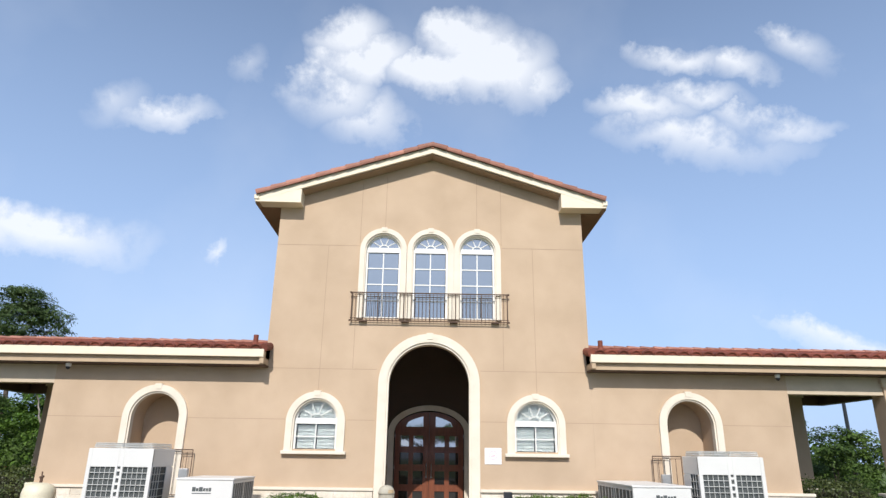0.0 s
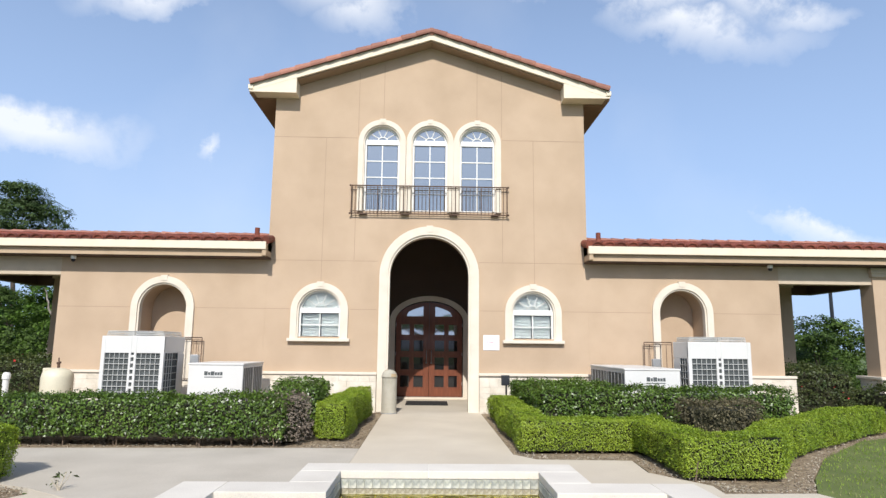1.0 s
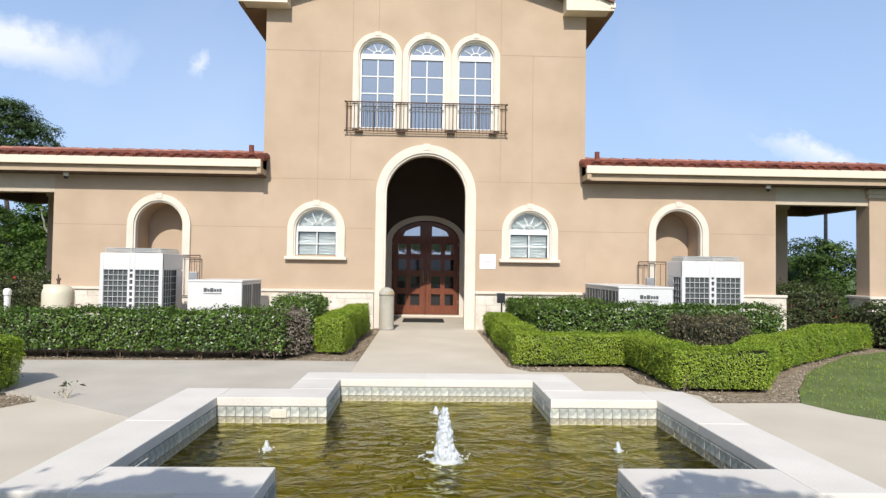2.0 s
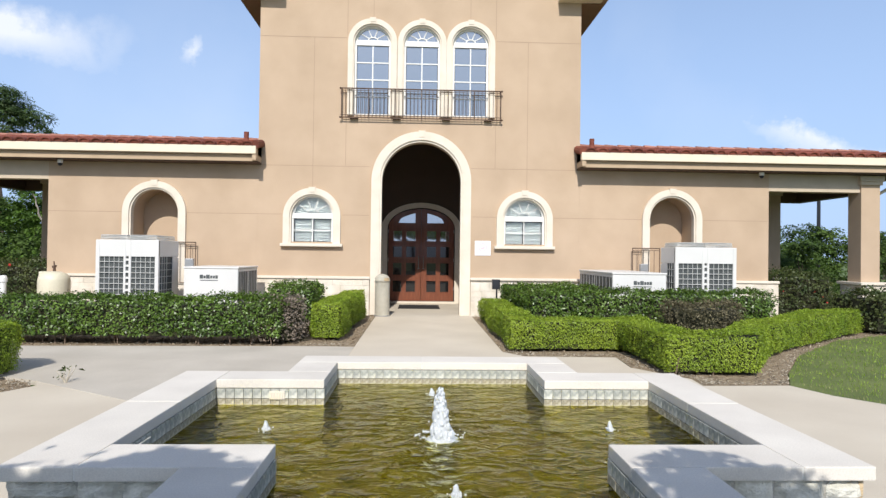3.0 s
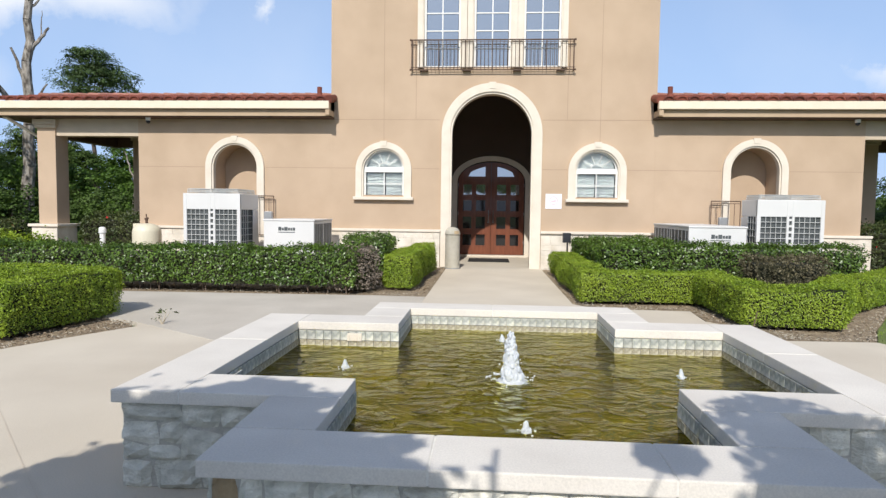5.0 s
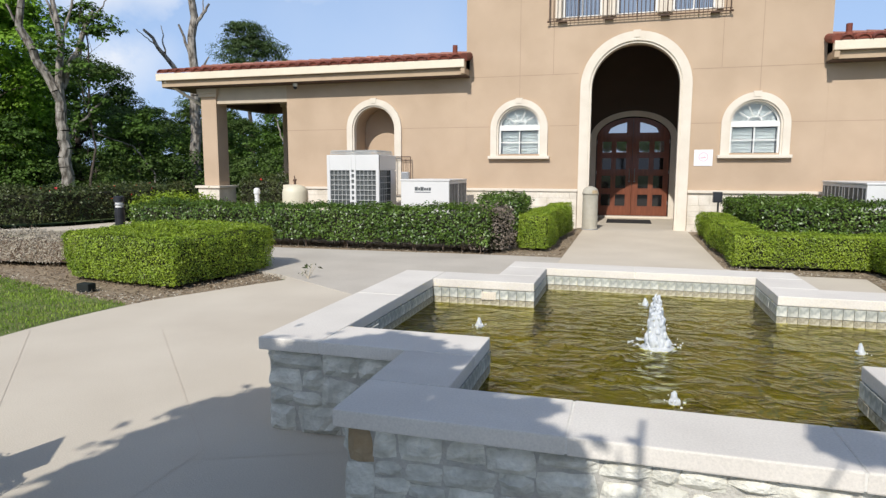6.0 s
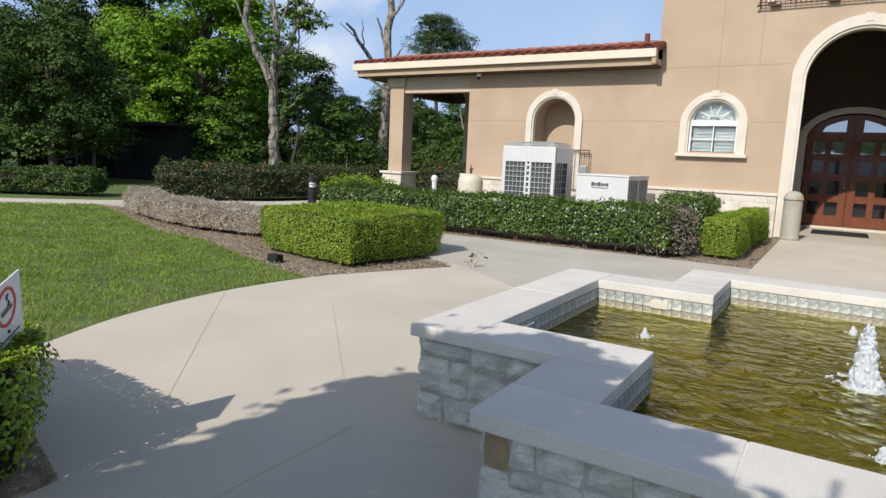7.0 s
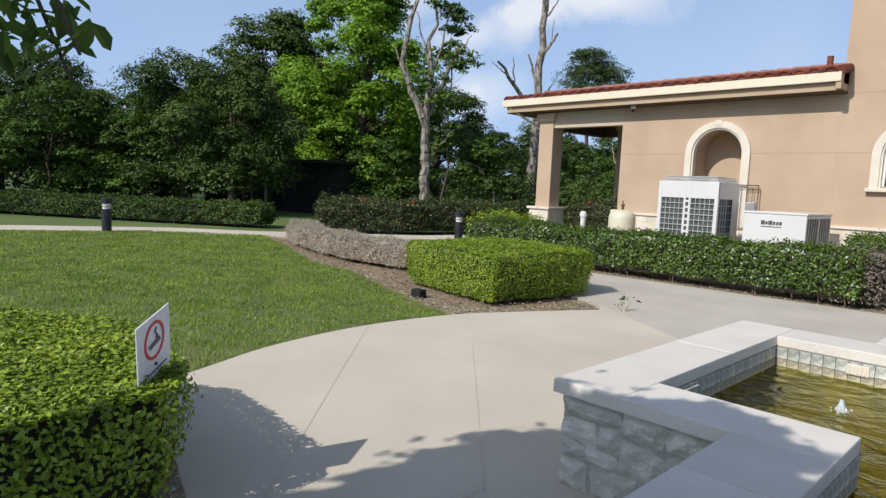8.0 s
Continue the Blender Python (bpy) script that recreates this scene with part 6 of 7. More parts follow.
# the small sign in the near hedge
ssign = thing("stake_sign", "white no-smoking sign on a dark stake in the hedge", "sign", (0, 0, 0))
bm = B()
box(bm, -0.14, 0.14, -0.003, 0.003, -0.14, 0.14, 0.001)
part("plate", bm, SIGN_WHITE, ssign)
no_smoking(ssign, 0.0, -0.003, 0.03, 0.085, SIGN_RED, INK)
bm = B()
x = -0.11
rr = random.Random(8)
while x < 0.10:
    w = rr.uniform(0.008, 0.02)
    box(bm, x, x + w, -0.0055, -0.003, -0.112, -0.105)
    x += w + 0.006
part("text_line", bm, INK, ssign)
bm = B()
rod(bm, (0.0, 0.008, -0.62), (0.0, 0.008, -0.05), 0.008, n=6)
part("stake", bm, BLACK_METAL, ssign)
part("rivet", lathe(B(), [(0.006, -0.085), (0.006, -0.075)], 0.0, -0.006, 8), BLACK_METAL, ssign)
ssign.matrix_basis = pose(-2.87, -14.32, 0.69, 4, -12, 134)

# balcony
BX0, BX1, BY, BZ0, BZ1 = -1.955, 2.02, -0.115, 4.91, 5.635
balc = thing("balcony_railing", "shallow brown wrought-iron balcony railing", "railing", (CX, BY, BZ0))
for z, r in ((BZ1, 0.016), (BZ1 - 0.05, 0.006), (BZ0 + 0.06, 0.009), (BZ0, 0.014)):
    part("rail", rod(B(), (BX0 - 0.03, BY, z), (BX1 + 0.03, BY, z), r, n=6), IRON, balc)
    for x in (BX0, BX1):
        part("return_rail", rod(B(), (x, BY, z), (x, 0.0, z), r * 0.9, n=6), IRON, balc)
k = 42
for i in range(k + 1):
    x = BX0 + (BX1 - BX0) * i / k
    thick = i % 7 == 0
    part("post" if thick else "picket", rod(B(), (x, BY, BZ0), (x, BY, BZ1), 0.013 if thick else 0.007, n=6), IRON, balc)
for i in (2,):
    for x in (BX0, BX1):
        part("picket", rod(B(), (x, BY * i / 4, BZ0), (x, BY * i / 4, BZ1), 0.007, n=6), IRON, balc)
for x in (-1.65, -0.59, 0.65, 1.71):
    bm = B()
    box(bm, x - 0.1, x + 0.1, BY - 0.01, 0.0, BZ0 - 0.02, BZ0 - 0.006)
    part("bracket", bm, IRON, balc)
for x in (BX0 - 0.03, BX1 + 0.03):
    for z in (BZ0, BZ1):
        bm = B()
        bmesh.ops.create_icosphere(bm, subdivisions=2, radius=0.028, matrix=Matrix.Translation((x, BY, z)))
        part("finial", bm, IRON, balc)


def path_light(x, y):
    ob = thing("path_light", "black bollard path light with a pale lens band", "path light", (x, y, 0), "path lights by the lawn")
    part("post", lathe(B(), [(0.11, 0), (0.11, 0.53)], x, y, 18), BLACK_METAL, ob)
    part("lens", lathe(B(), [(0.085, 0.53), (0.085, 0.66)], x, y, 18), VINYL, ob)
    part("louvre", lathe(B(), [(0.10, 0.585), (0.11, 0.595), (0.10, 0.605)], x, y, 18), GREY_METAL, ob)
    part("cap", lathe(B(), [(0.115, 0.66), (0.115, 0.77), (0.09, 0.79)], x, y, 18), BLACK_METAL, ob)
    return ob


path_light(-11.4, -3.75)
path_light(-16.6, -10.55)

weed = thing("weed", "dry weed growing from a pavement joint", "weed", (-3.98, -8.45, 0))
bm = B()
rr = random.Random(4)
for k in range(6):
    a = rr.uniform(0, 6.28)
    rod(bm, (-3.98, -8.45, 0.0), (-3.98 + 0.10 * math.cos(a), -8.45 + 0.06 * math.sin(a), rr.uniform(0.10, 0.24)), 0.007, 0.003, 5)
part("stalk", bm, LEAF_DRY, weed)
rngw = np.random.default_rng(3)
pw = np.column_stack([rngw.normal(-3.98, 0.05, 16), rngw.normal(-8.45, 0.04, 16), rngw.uniform(0.03, 0.20, 16)])
adopt(new("leaf_tuft", cards("leaf_tuft", leaves(pw, np.tile((0.0, 0.0, 1.0), (16, 1)), 0.065, 0.8, rngw, 0.35), LEAF_ROSE)), weed)

whole("valve_cover", box(B(), -6.15, -5.98, -9.98, -9.86, -0.02, 0.09, 0.015), SHED, "small dark green irrigation valve cover", "valve cover")


# ---- trees and distance ----
def limb(bm, p0, p1, r0, r1, rng, n=7, steps=4, wander=0.08):
    p0, p1 = Vector(p0), Vector(p1)
    L = (p1 - p0).length
    last, rl = p0, r0
    for k in range(1, steps + 1):
        f = k / steps
        p = p0.lerp(p1, f)
        if k < steps:
            p += Vector((rng.uniform(-1, 1), rng.uniform(-1, 1), rng.uniform(-0.5, 0.5))) * L * wander
        r = r0 + (r1 - r0) * f
        rod(bm, last, p, rl, r, n)
        last, rl = p, r
    return last


def tree(label, H, R, blobs, per_blob, leaf, leaf_mat, trunk_r, low=0.3, seed=1, bark=None, blob_r=(0.7, 1.3), flat=0.65, name="tree", spread=0.42, aspect=0.62):
    """A broad-leaved tree at the origin: tapered trunk, limbs and clumps of leaves with gaps between."""
    rr, rng = random.Random(seed), np.random.default_rng(seed)
    ob = thing(name, label, "tree")
    bm = B()
    top = limb(bm, (0, 0, -0.1), (rr.uniform(-0.3, 0.3), rr.uniform(-0.3, 0.3), H * 0.72), trunk_r, trunk_r * 0.4, rr, 9, 6, 0.03)
    centres = []
    for k in range(blobs):
        f = low + (1 - low) * ((k + rr.random()) / blobs)
        width = math.sin(math.pi * min(1.0, max(0.08, (f - low) / (1 - low) * 0.80 + 0.16))) ** 0.7
        a, d = rr.uniform(0, 2 * math.pi), R * width * math.sqrt(rr.uniform(0.1, 1.0))
        c = Vector((d * math.cos(a), d * math.sin(a), H * f * rr.uniform(0.92, 1.0)))
        centres.append((c, rr.uniform(*blob_r)))
        if k % 2 == 0:
            z0 = min(H * 0.7, c.z * rr.uniform(0.55, 0.8))
            limb(bm, (0, 0, z0), c, trunk_r * 0.2, trunk_r * 0.05, rr, 5, 3, 0.08)
    part("trunk", bm, bark or BARK, ob)
    P, N = [], []
    per_tuft = 15
    for c, r in centres:
        # sprays of leaves over the outside of each bough
        k = max(6, per_blob // per_tuft)
        d = rng.normal(0, 1, (k, 3))
        d[:, 2] = np.where(rng.random(k) < 0.72, np.abs(d[:, 2]), d[:, 2])
        d /= np.linalg.norm(d, axis=1, keepdims=True)
        hub = np.array(c) + d * r * rng.uniform(0.55, 1.12, (k, 1)) * (1, 1, flat)
        o = rng.normal(0, 1, (k, per_tuft, 3)) * (0.17, 0.17, 0.07) * r
        P.append((hub[:, None] + o - np.array((0, 0, 0.35)) * np.linalg.norm(o[..., :2], axis=-1, keepdims=True)).reshape(-1, 3))
        N.append((d[:, None] * 0.7 + o * (2.5 / r) + (0, 0, 0.9)).reshape(-1, 3))
    P, N = np.concatenate(P), np.concatenate(N)
    adopt(new("crown", cards("crown", leaves(P, N, leaf, spread, rng, aspect), leaf_mat)), ob)
    return ob


def put(ob, *poses):
    """Sets a thing at the first pose and copies of it at the others."""
    for x, y, s, turn in poses[1:]:
        copy_thing(ob, Matrix.Translation((x, y, -0.05)) @ Matrix.Rotation(radians(turn), 4, "Z") @ Matrix.Scale(s, 4))
    x, y, s, turn = poses[0]
    ob.matrix_basis = Matrix.Translation((x, y, -0.05)) @ Matrix.Rotation(radians(turn), 4, "Z") @ Matrix.Scale(s, 4)


# the far woods that close the view behind the trees
rng = np.random.default_rng(90)
P, N = [], []
for (xa, ya), (xb, yb), hw in (((-62, -40), (-58, 5), 6.0), ((-58, 5), (-40, 36), 6.0), ((-40, 36), (-6, 50), 5.0), ((12, 44), (60, 34), 3.3), ((60, 34), (75, -10), 4.0)):
    length = math.hypot(xb - xa, yb - ya)
    for k in range(int(length / 1.5)):
        f = rng.random()
        c = np.array((xa + (xb - xa) * f, ya + (yb - ya) * f, hw * rng.uniform(0.2, 0.95))) + rng.normal(0, 1, 3) * (1.5, 1.5, 0)
        d = rng.normal(0, 1, (150, 3))
        d /= np.linalg.norm(d, axis=1, keepdims=True)
        P.append(c * (1, 1, 0.85) + d * rng.uniform(1.2, 2.2) * rng.uniform(0.7, 1.05, (150, 1)) * (1, 1, 0.42 * hw / 3.0))
        N.append(d + (0, 0, 0.6))
P, N = np.concatenate(P), np.concatenate(N)
P[:, 2] = np.maximum(P[:, 2], 0.05)
tagged(new("woods", cards("woods", leaves(P, N, 0.55, 0.5, rng, 0.7), LEAF_WOOD)), "far dark-green woods round the grounds", "woods", kind="stuff")

# broad dark trees behind the far lawn
put(tree("tall dark-green broad-leaved tree at the wood's edge", 10.0, 3.6, 52, 900, 0.17, LEAF_WOOD, 0.28, 0.22, 21),
    (-30.5, 1.5, 0.98, 0), (-34.5, -1.5, 0.57, 70), (-36.5, -5.2, 0.56, 140), (-39, -9.0, 0.58, 200), (-41, -14, 0.60, 260), (-33.5, 4.5, 0.87, 310), (-40, 1.0, 0.70, 20), (-44, -5, 0.69, 100), (-35, 9, 0.85, 160))
put(tree("dark spreading tree at the wood's edge", 8.5, 3.9, 48, 900, 0.165, LEAF_WOOD, 0.24, 0.08, 22, flat=0.75),
    (-32.5, -3.4, 0.68, 30), (-27.5, 6.5, 0.82, 120), (-23.5, 11.0, 0.54, 200), (-29, 12, 0.90, 10), (-20.5, 15.5, 0.50, 80), (-37.5, -11.5, 0.68, 240), (-24.5, 17, 0.70, 300), (-16.5, 20, 0.54, 50), (-20, 24, 0.66, 140), (-13, 23, 0.52, 220), (-39, -18, 0.83, 330))
put(tree("bright green leafy tree beside a bare trunk", 12.5, 3.3, 96, 800, 0.17, LEAF_LIGHT, 0.30, 0.10, 23, blob_r=(0.6, 1.2)), (-25.0, 3.2, 0.98, 40))
put(tree("low grey-green flowering tree with several stems", 4.4, 1.8, 26, 300, 0.12, LEAF_TREE, 0.05, 0.22, 24, blob_r=(0.45, 0.8)),
    (-28.0, -6.0, 1.0, 0), (-29.5, -9.0, 1.1, 90), (-31.0, -4.6, 0.95, 160), (-31, -12.5, 1.1, 220), (-30.5, -6.5, 1.1, 300))
put(tree("bushy green undergrowth tree", 4.2, 2.2, 30, 390, 0.15, LEAF_TREE, 0.08, 0.05, 25, blob_r=(0.6, 1.0)),
    (-20.8, 7.4, 0.9, 20), (-18.6, 9.3, 0.85, 110), (-16.2, 11.5, 0.95, 190), (-13.8, 9.5, 0.8, 250), (-22.5, 2.6, 0.8, 60))
put(tree("high-crowned dark tree shading the shed", 7.6, 3.4, 46, 850, 0.15, LEAF_WOOD, 0.2, 0.20, 29, flat=0.85),
    (-27.2, -4.6, 0.80, 100), (-23.9, -3.9, 0.73, 10), (-32.5, -8.5, 0.82, 210))
put(tree("dark bushy shrub beyond the east bay", 3.6, 2.0, 26, 380, 0.15, LEAF_WOOD, 0.08, 0.05, 36, blob_r=(0.6, 1.0)),
    (14.9, 8.0, 0.64, 0), (17.5, 7.0, 0.65, 120), (20.5, 6.5, 0.55, 200), (17.4, 11.0, 0.82, 280), (22.5, 10, 0.62, 320), (12.6, 6.0, 0.44, 40))
put(tree("dense dark green shrubs under the trees", 2.6, 2.2, 24, 300, 0.14, LEAF_WOOD, 0.06, 0.05, 26, blob_r=(0.6, 0.9)),
    (-20.5, 4.5, 0.8, 60), (-17.2, 5.6, 0.8, 120), (-14.0, 6.4, 0.75, 200), (-30, -15, 1.0, 10), (-34, -8, 1.2, 90), (-35, -13, 1.2, 170), (-36, -3, 1.3, 260), (-33, 2, 1.3, 20), (-28, 5.5, 1.2, 110), (13.2, 4.4, 0.45, 50), (24.5, 5, 0.8, 100))
put(tree("tall pine with a rounded dark crown behind the roof", 12.4, 2.3, 34, 620, 0.20, LEAF_PINE, 0.22, 0.70, 27, blob_r=(0.7, 1.2), aspect=0.3), (-26.6, 25.0, 0.96, 0))
put(tree("round-crowned tree far beyond the east wing", 5.0, 1.0, 18, 240, 0.16, LEAF_WOOD, 0.12, 0.45, 28, blob_r=(0.4, 0.7)), (25.2, 29, 1.0, 0), (38, 34, 0.8, 90))


def dead_tree(label, base, rods, seed):
    ob = thing("dead_tree", label, "tree", (base[0], base[1], 0))
    rr = random.Random(seed)
    for k, (a, b, r0, r1) in enumerate(rods):
        bm = B()
        A, E = Vector((base[0], base[1], 0)) + Vector(a), Vector((base[0], base[1], 0)) + Vector(b)
        limb(bm, A, E, r0, r1, rr, 10 if k == 0 else 7, 12 if k == 0 else 7, 0.010 if k == 0 else 0.03)
        part("trunk" if k == 0 else "branch", bm, BARK_PALE, ob)
    return ob


# (along the view's width, depth, height)
def across(dx, h, dirx=0.79, diry=0.61, depth=0.0):
    return (dx * dirx, dx * diry + depth, h)


dead_tree("pale leafless dead tree with broken limbs", (-17.3, 6.6),
          [((0, 0, -0.1), across(0.25, 9.0), 0.25, 0.13), (across(0.25, 9.0), across(0.15, 12.3), 0.15, 0.07), (across(0.1, 4.6), across(-1.65, 6.9), 0.13, 0.05), (across(-0.85, 5.8), across(-1.0, 7.1), 0.04, 0.015),
           (across(0.22, 7.1), across(0.85, 8.1), 0.09, 0.04), (across(0.22, 5.6), across(-0.35, 7.2), 0.08, 0.04), (across(0.22, 5.0), across(0.75, 6.0), 0.07, 0.03), (across(0.2, 8.6), across(0.9, 9.6), 0.05, 0.02), (across(-1.2, 6.3), across(-1.9, 6.9), 0.03, 0.012), (across(0.6, 7.7), across(0.65, 8.7), 0.03, 0.01)], 31)
VIEW = (0.66, 0.75)
dead_tree("mottled pale dead trunk wrapped in a few vines", (-18.9, 1.9),
          [((0, 0, -0.1), across(-0.05, 3.7, *VIEW), 0.22, 0.17), (across(-0.05, 3.7, *VIEW), across(-1.1, 6.1, *VIEW), 0.16, 0.13), (across(-1.1, 6.1, *VIEW), across(-0.2, 10.6, *VIEW), 0.12, 0.05),
           (across(-0.05, 3.7, *VIEW), across(0.15, 8.4, *VIEW), 0.15, 0.05), (across(0.0, 4.2, *VIEW), across(0.85, 6.4, *VIEW), 0.12, 0.08), (across(0.85, 6.4, *VIEW), across(1.1, 6.9, *VIEW), 0.09, 0.05),
           (across(0.05, 2.4, *VIEW), across(1.5, 4.3, *VIEW), 0.06, 0.025), (across(0.1, 5.5, *VIEW), across(0.7, 8.2, *VIEW), 0.06, 0.025), (across(-0.7, 5.2, *VIEW), across(-1.4, 6.8, *VIEW), 0.07, 0.03),
           (across(0.0, 6.0, *VIEW), across(-0.6, 8.2, *VIEW), 0.05, 0.02), (across(0.9, 6.4, *VIEW), across(1.6, 7.4, *VIEW), 0.04, 0.015)], 32)
put(tree("thin leafy shoots round a dead trunk", 9.8, 1.0, 26, 300, 0.13, LEAF_TREE, 0.05, 0.30, 33, blob_r=(0.35, 0.7)), (-18.6, 2.5, 1.0, 0))
dead_tree("slender bare sapling behind the open bay", (-13.9, 7.8), [((0, 0, 0), (0.3, 0.2, 4.4), 0.10, 0.06), ((0.15, 0.1, 2.2), (-0.4, 0.2, 3.6), 0.05, 0.02)], 34)
dead_tree("thin arching bare branch over the undergrowth", (-17.9, 4.9), [((0, 0, 0), (0.1, 0, 1.2), 0.04, 0.035), ((0.1, 0, 1.2), (-0.5, -0.4, 2.3), 0.035, 0.025), ((-0.5, -0.4, 2.3), (-1.6, -1.0, 2.75), 0.025, 0.012)], 35)

shed = thing("shed", "low dark green shed half hidden under the trees", "shed", (-27.5, -1.2, 0))
bm = B()
base_l, base_r = Vector((-32.2, -1.4)), Vector((-23.0, 0.6))
d = (base_r - base_l).normalized()
nrm = Vector((-d.y, d.x))


def wallbox(bm, s0, s1, t0, t1, z0, z1):
    pts = [base_l + d * s + nrm * t for s, t in ((s0, t0), (s1, t0), (s1, t1), (s0, t1))]
    lo = [bm.verts.new((p.x, p.y, z0)) for p in pts]
    hi = [bm.verts.new((p.x, p.y, z1)) for p in pts]
    bm.faces.new(lo[::-1])
    bm.faces.new(hi)
    for i in range(4):
        bm.faces.new((lo[i], lo[(i + 1) % 4], hi[(i + 1) % 4], hi[i]))
    return bm


L = (base_r - base_l).length
part("wall", wallbox(bm, 0, L, 0, 3.0, -0.05, 2.2), SHED, shed)
part("roof", wallbox(B(), -0.3, L + 0.3, -0.4, 3.3, 2.2, 2.34), SHED, shed)
part("door", wallbox(B(), L * 0.62, L * 0.72, -0.03, 0.0, 0.0, 1.95), BLACK_METAL, shed)
fence = thing("fence_panel", "grey mesh fence panel with a taller post", "fence", (-26.3, -1.4, 0))
for s in (0.50, 0.60):
    part("post", wallbox(B(), L * s, L * s + 0.09, -0.9, -0.82, -0.05, 1.55 if s < 0.55 else 1.95), GREY_METAL, fence)
part("panel", wallbox(B(), L * 0.50 + 0.1, L * 0.60, -0.88, -0.84, 0.05, 1.5), SHED, fence)
part("rail", wallbox(B(), L * 0.50 + 0.1, L * 0.60, -0.9, -0.82, 1.5, 1.56), GREY_METAL, fence)

pole = thing("light_pole", "slender dark pole far beyond the east wing", "pole", (19.6, 14.2, 0))
part("shaft", rod(B(), (19.6, 14.2, -0.05), (19.6, 14.2, 6.2), 0.10, 0.07, 10), BLACK_METAL, pole)
part("cap", box(B(), 19.5, 19.7, 14.1, 14.3, 6.2, 6.3, 0.02), BLACK_METAL, pole)

# the tree behind the walker, whose shade falls over the basin
rr, rng = random.Random(77), np.random.default_rng(77)
shade = thing("shade_tree", "leafy small tree beside the basin plaza", "tree", (-0.3, -18.7, 0))
bm = B()
limb(bm, (-0.3, -18.7, -0.05), (-0.35, -18.4, 2.2), 0.13, 0.09, rr, 10, 6, 0.02)
ct = 1 / math.tan(radians(SUN_EL))
# the crown's outline along the sun's rays, laid on the ground
SHADE = [(-3.7, -15.0), (-3.0, -14.75), (-2.78, -14.45), (-2.56, -14.18), (-2.53, -13.5), (-2.50, -12.95), (-2.47, -12.5), (-2.29, -12.27), (-1.80, -12.20), (-1.46, -12.13), (-1.39, -12.02), (-1.22, -12.0), (-1.09, -11.88), (-0.97, -11.93), (-0.90, -12.06), (-0.78, -12.06), (-0.72, -12.2),
         (-0.66, -12.5), (-0.34, -12.67), (-0.26, -12.77), (-0.32, -12.93), (-0.16, -13.02), (-0.12, -13.35), (0.02, -13.65), (0.5, -14.1), (1.2, -14.0), (2.2, -14.2), (2.65, -15.2), (2.2, -16.3), (1.0, -16.9), (-0.8, -16.95), (-2.5, -16.7), (-3.7, -16.2)]
k = 134000
q = np.column_stack([rng.uniform(-3.75, 2.75, k), rng.uniform(-17.1, -11.8, k)])
q = q[inside(SHADE, q + rng.normal(0, 1, (k, 2)) * np.where(rng.random((k, 1)) < 0.10, 0.09, 0.022) + 0.05 * np.column_stack([np.sin(q[:, 1] * 17 + 5 * np.sin(q[:, 0] * 6)), np.sin(q[:, 0] * 19 + 4 * np.sin(q[:, 1] * 7))]))]
hz = 3.0 + 0.2 * np.sin(q[:, 0] * 2.1 + 1) * np.cos(q[:, 1] * 1.7) + np.abs(rng.normal(0, 0.22, len(q))) - 0.18
P = [np.column_stack([q[:, 0] - hz * ct * math.sin(radians(SUN_AZ)), q[:, 1] - hz * ct, hz])]
N = [np.tile((0.0, -0.3, 0.7), (len(q), 1))]
for a in np.linspace(0, 2 * math.pi, 13)[:-1]:
    limb(bm, (-0.35, -18.4, 2.15), (-0.2 + 1.9 * math.cos(a), -18.0 + 1.6 * math.sin(a), 2.95), 0.045, 0.010, rr, 6, 5, 0.05)
for sx, sy, z, r in ((1.35, -13.45, 3.5, 0.55), (1.75, -14.3, 4.0, 0.8), (1.3, -12.9, 3.2, 0.35), (2.2, -13.4, 3.9, 0.6), (1.4, -12.35, 3.3, 0.36), (1.75, -12.6, 3.5, 0.35), (0.74, -12.75, 3.2, 0.13), (-0.25, -13.1, 3.2, 0.16)):
    z = 2.75 + 0.35 * (z - 3.2)
    c = Vector((sx - z * ct * math.sin(radians(SUN_AZ)), sy - z * ct, z))
    limb(bm, (-0.35, -18.4, 2.15), c, 0.016, 0.006, rr, 6, 4, 0.06)
    k = int(4200 * r ** 1.6) + 120
    dd = rng.normal(0, 1, (k, 3))
    dd /= np.linalg.norm(dd, axis=1, keepdims=True)
    P.append(np.array(c) + dd * r * rng.uniform(0.1, 1.0, (k, 1)) ** 0.45 * (1, 0.9, 0.75))
    N.append(dd + (0, -0.3, 0.4))
part("trunk", bm, BARK, shade)
P, N = np.concatenate(P), np.concatenate(N)
adopt(new("crown", cards("crown", leaves(P, N, 0.085, 0.9, rng, 0.55), LEAF_TREE)), shade)
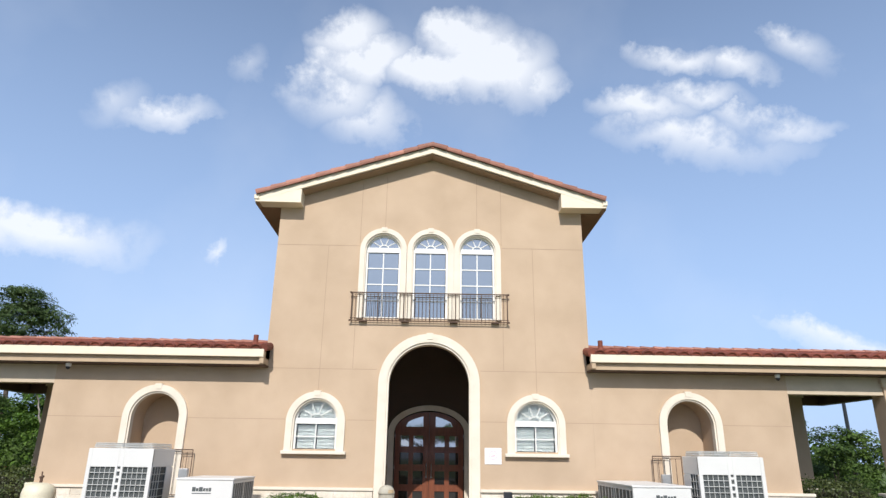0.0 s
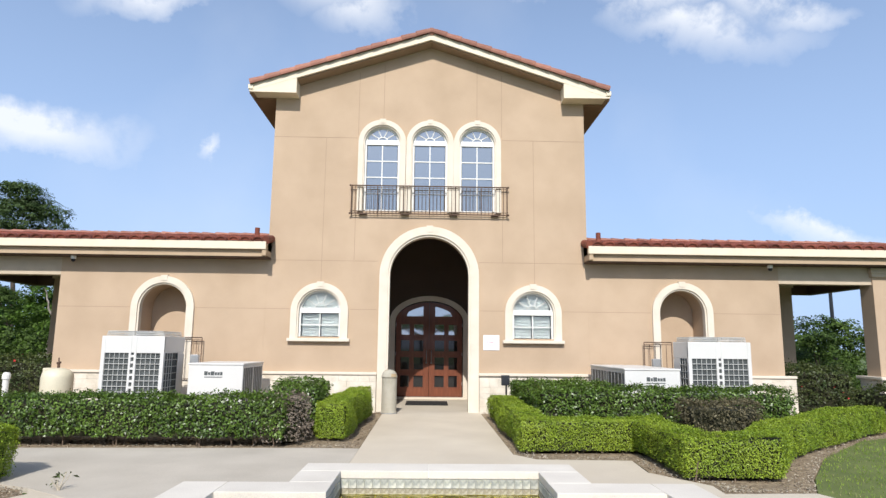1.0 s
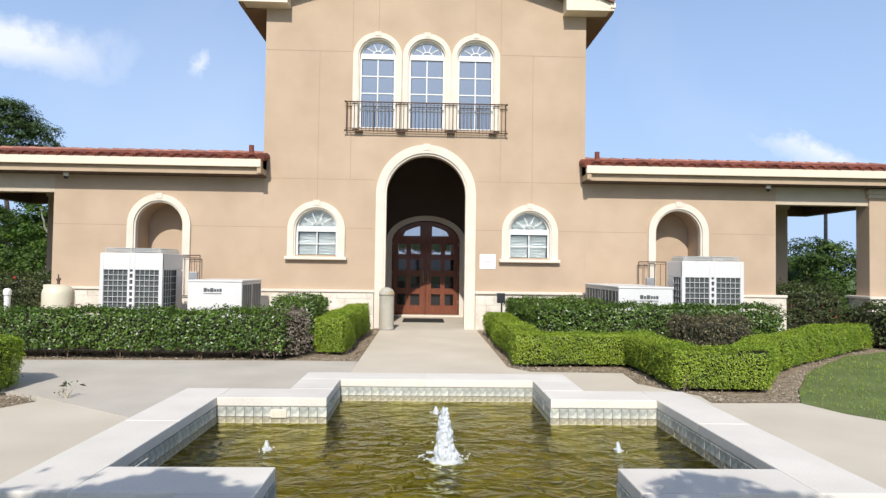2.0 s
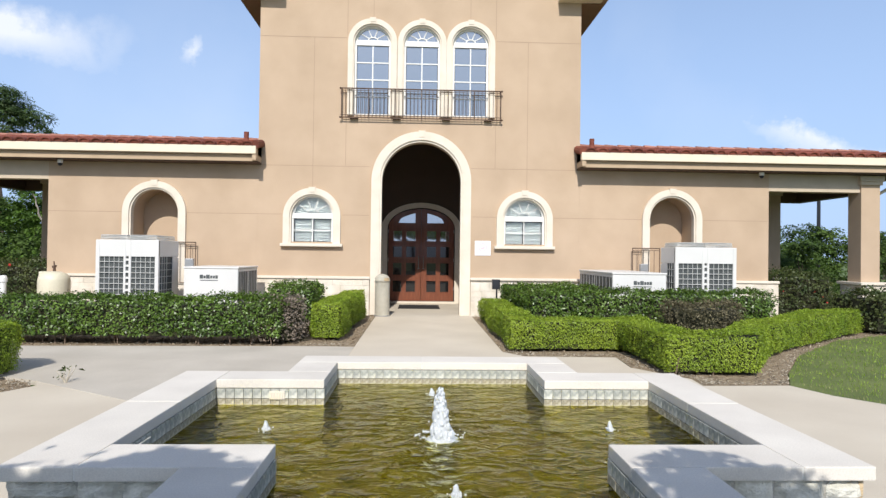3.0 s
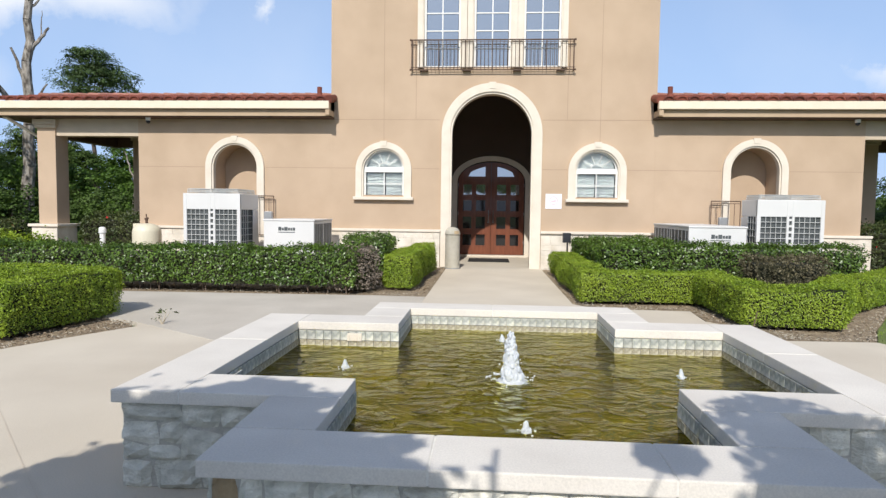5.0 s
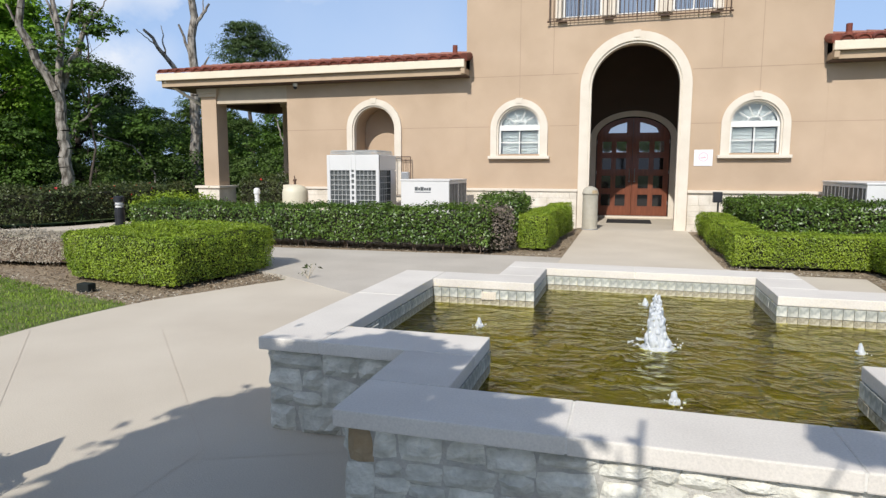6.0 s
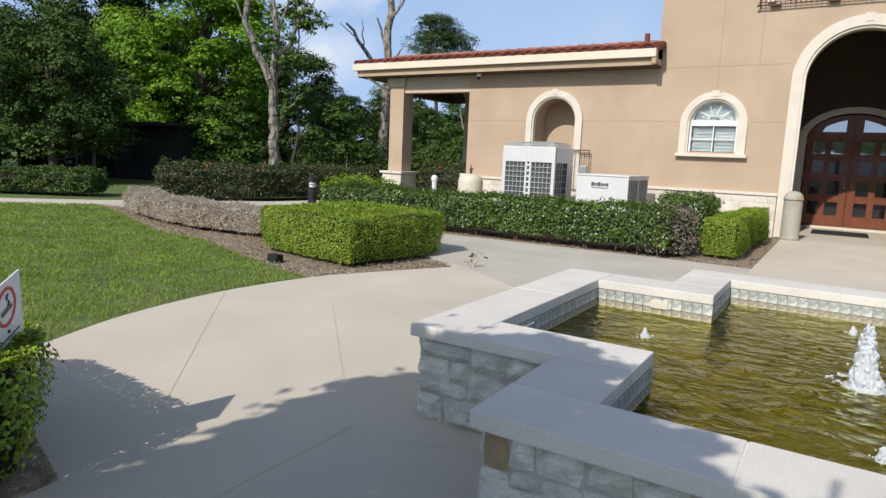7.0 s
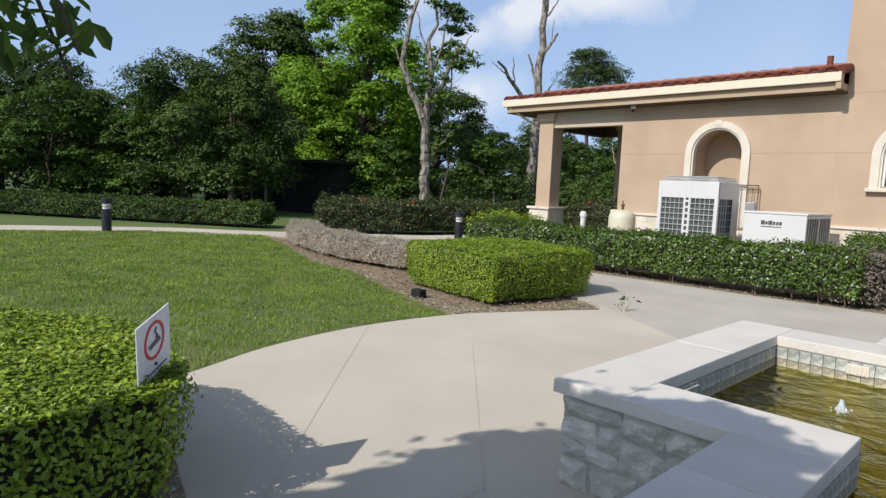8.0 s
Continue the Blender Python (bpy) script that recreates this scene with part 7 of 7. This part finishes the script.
# a low twig of it that hangs beside the walker
bm = B()
limb(bm, (-0.35, -18.4, 2.15), (-2.1, -15.2, 2.35), 0.04, 0.012, rr, 6, 8, 0.015)
tip = limb(bm, (-2.1, -15.2, 2.35), (-1.78, -14.86, 1.66), 0.010, 0.004, rr, 5, 4, 0.05)
limb(bm, (-2.1, -15.2, 2.35), (-1.90, -14.85, 1.62), 0.009, 0.004, rr, 5, 4, 0.05)
part("hanging_twig", bm, BARK, shade)
k = 80
f = rng.uniform(0, 1, (k, 1)) ** 0.7
P = np.array((-2.25, -15.0, 2.05)) * (1 - f) + np.array((-1.80, -14.86, 1.67)) * f + rng.normal(0, 0.055, (k, 3))
P = np.concatenate([P, np.array((-2.04, -14.98, 1.70)) + rng.normal(0, 1, (32, 3)) * (0.09, 0.07, 0.07)])
k = len(P)
adopt(new("twig_leaves", cards("twig_leaves", oval_leaves(P, np.tile((0.3, -0.4, 0.8), (k, 1)), 0.06, 0.8, rng, 0.55), LEAF_TREE)), shade)


# ---- roof tiles of the wings, one by one ----
pitch = math.degrees(math.atan2(RIDGE_Z - EAVE_Z, RIDGE_Y - EAVE_Y))
run = math.hypot(RIDGE_Y - EAVE_Y, RIDGE_Z - EAVE_Z)
rr = random.Random(12)
for s, rf in wing_roofs.items():
    cols = 30
    for i in range(cols):
        x = CX + s * (4.16 + i * (12.72 - 4.16) / (cols - 1))
        for j in range(6):
            f = j * 0.375 / run
            y, z = EAVE_Y - 0.02 + (RIDGE_Y - EAVE_Y) * f, EAVE_Z - 0.015 + (RIDGE_Z - EAVE_Z) * f + 0.012
            mesh_part("roof_tile", BARREL, rf, pose(x + rr.uniform(-0.006, 0.006), y, z + rr.uniform(0, 0.006), pitch + rr.uniform(-0.8, 1.2), 0, rr.uniform(-1.5, 1.5)))
    # ridge tiles
    for i in range(24):
        x = CX + s * (4.05 + i * 0.372)
        mesh_part("ridge_tile", RAKE_TILE, rf, pose(x if s > 0 else x - 0.40, RIDGE_Y, RIDGE_Z + 0.03, 0, rr.uniform(-1, 1), 0))
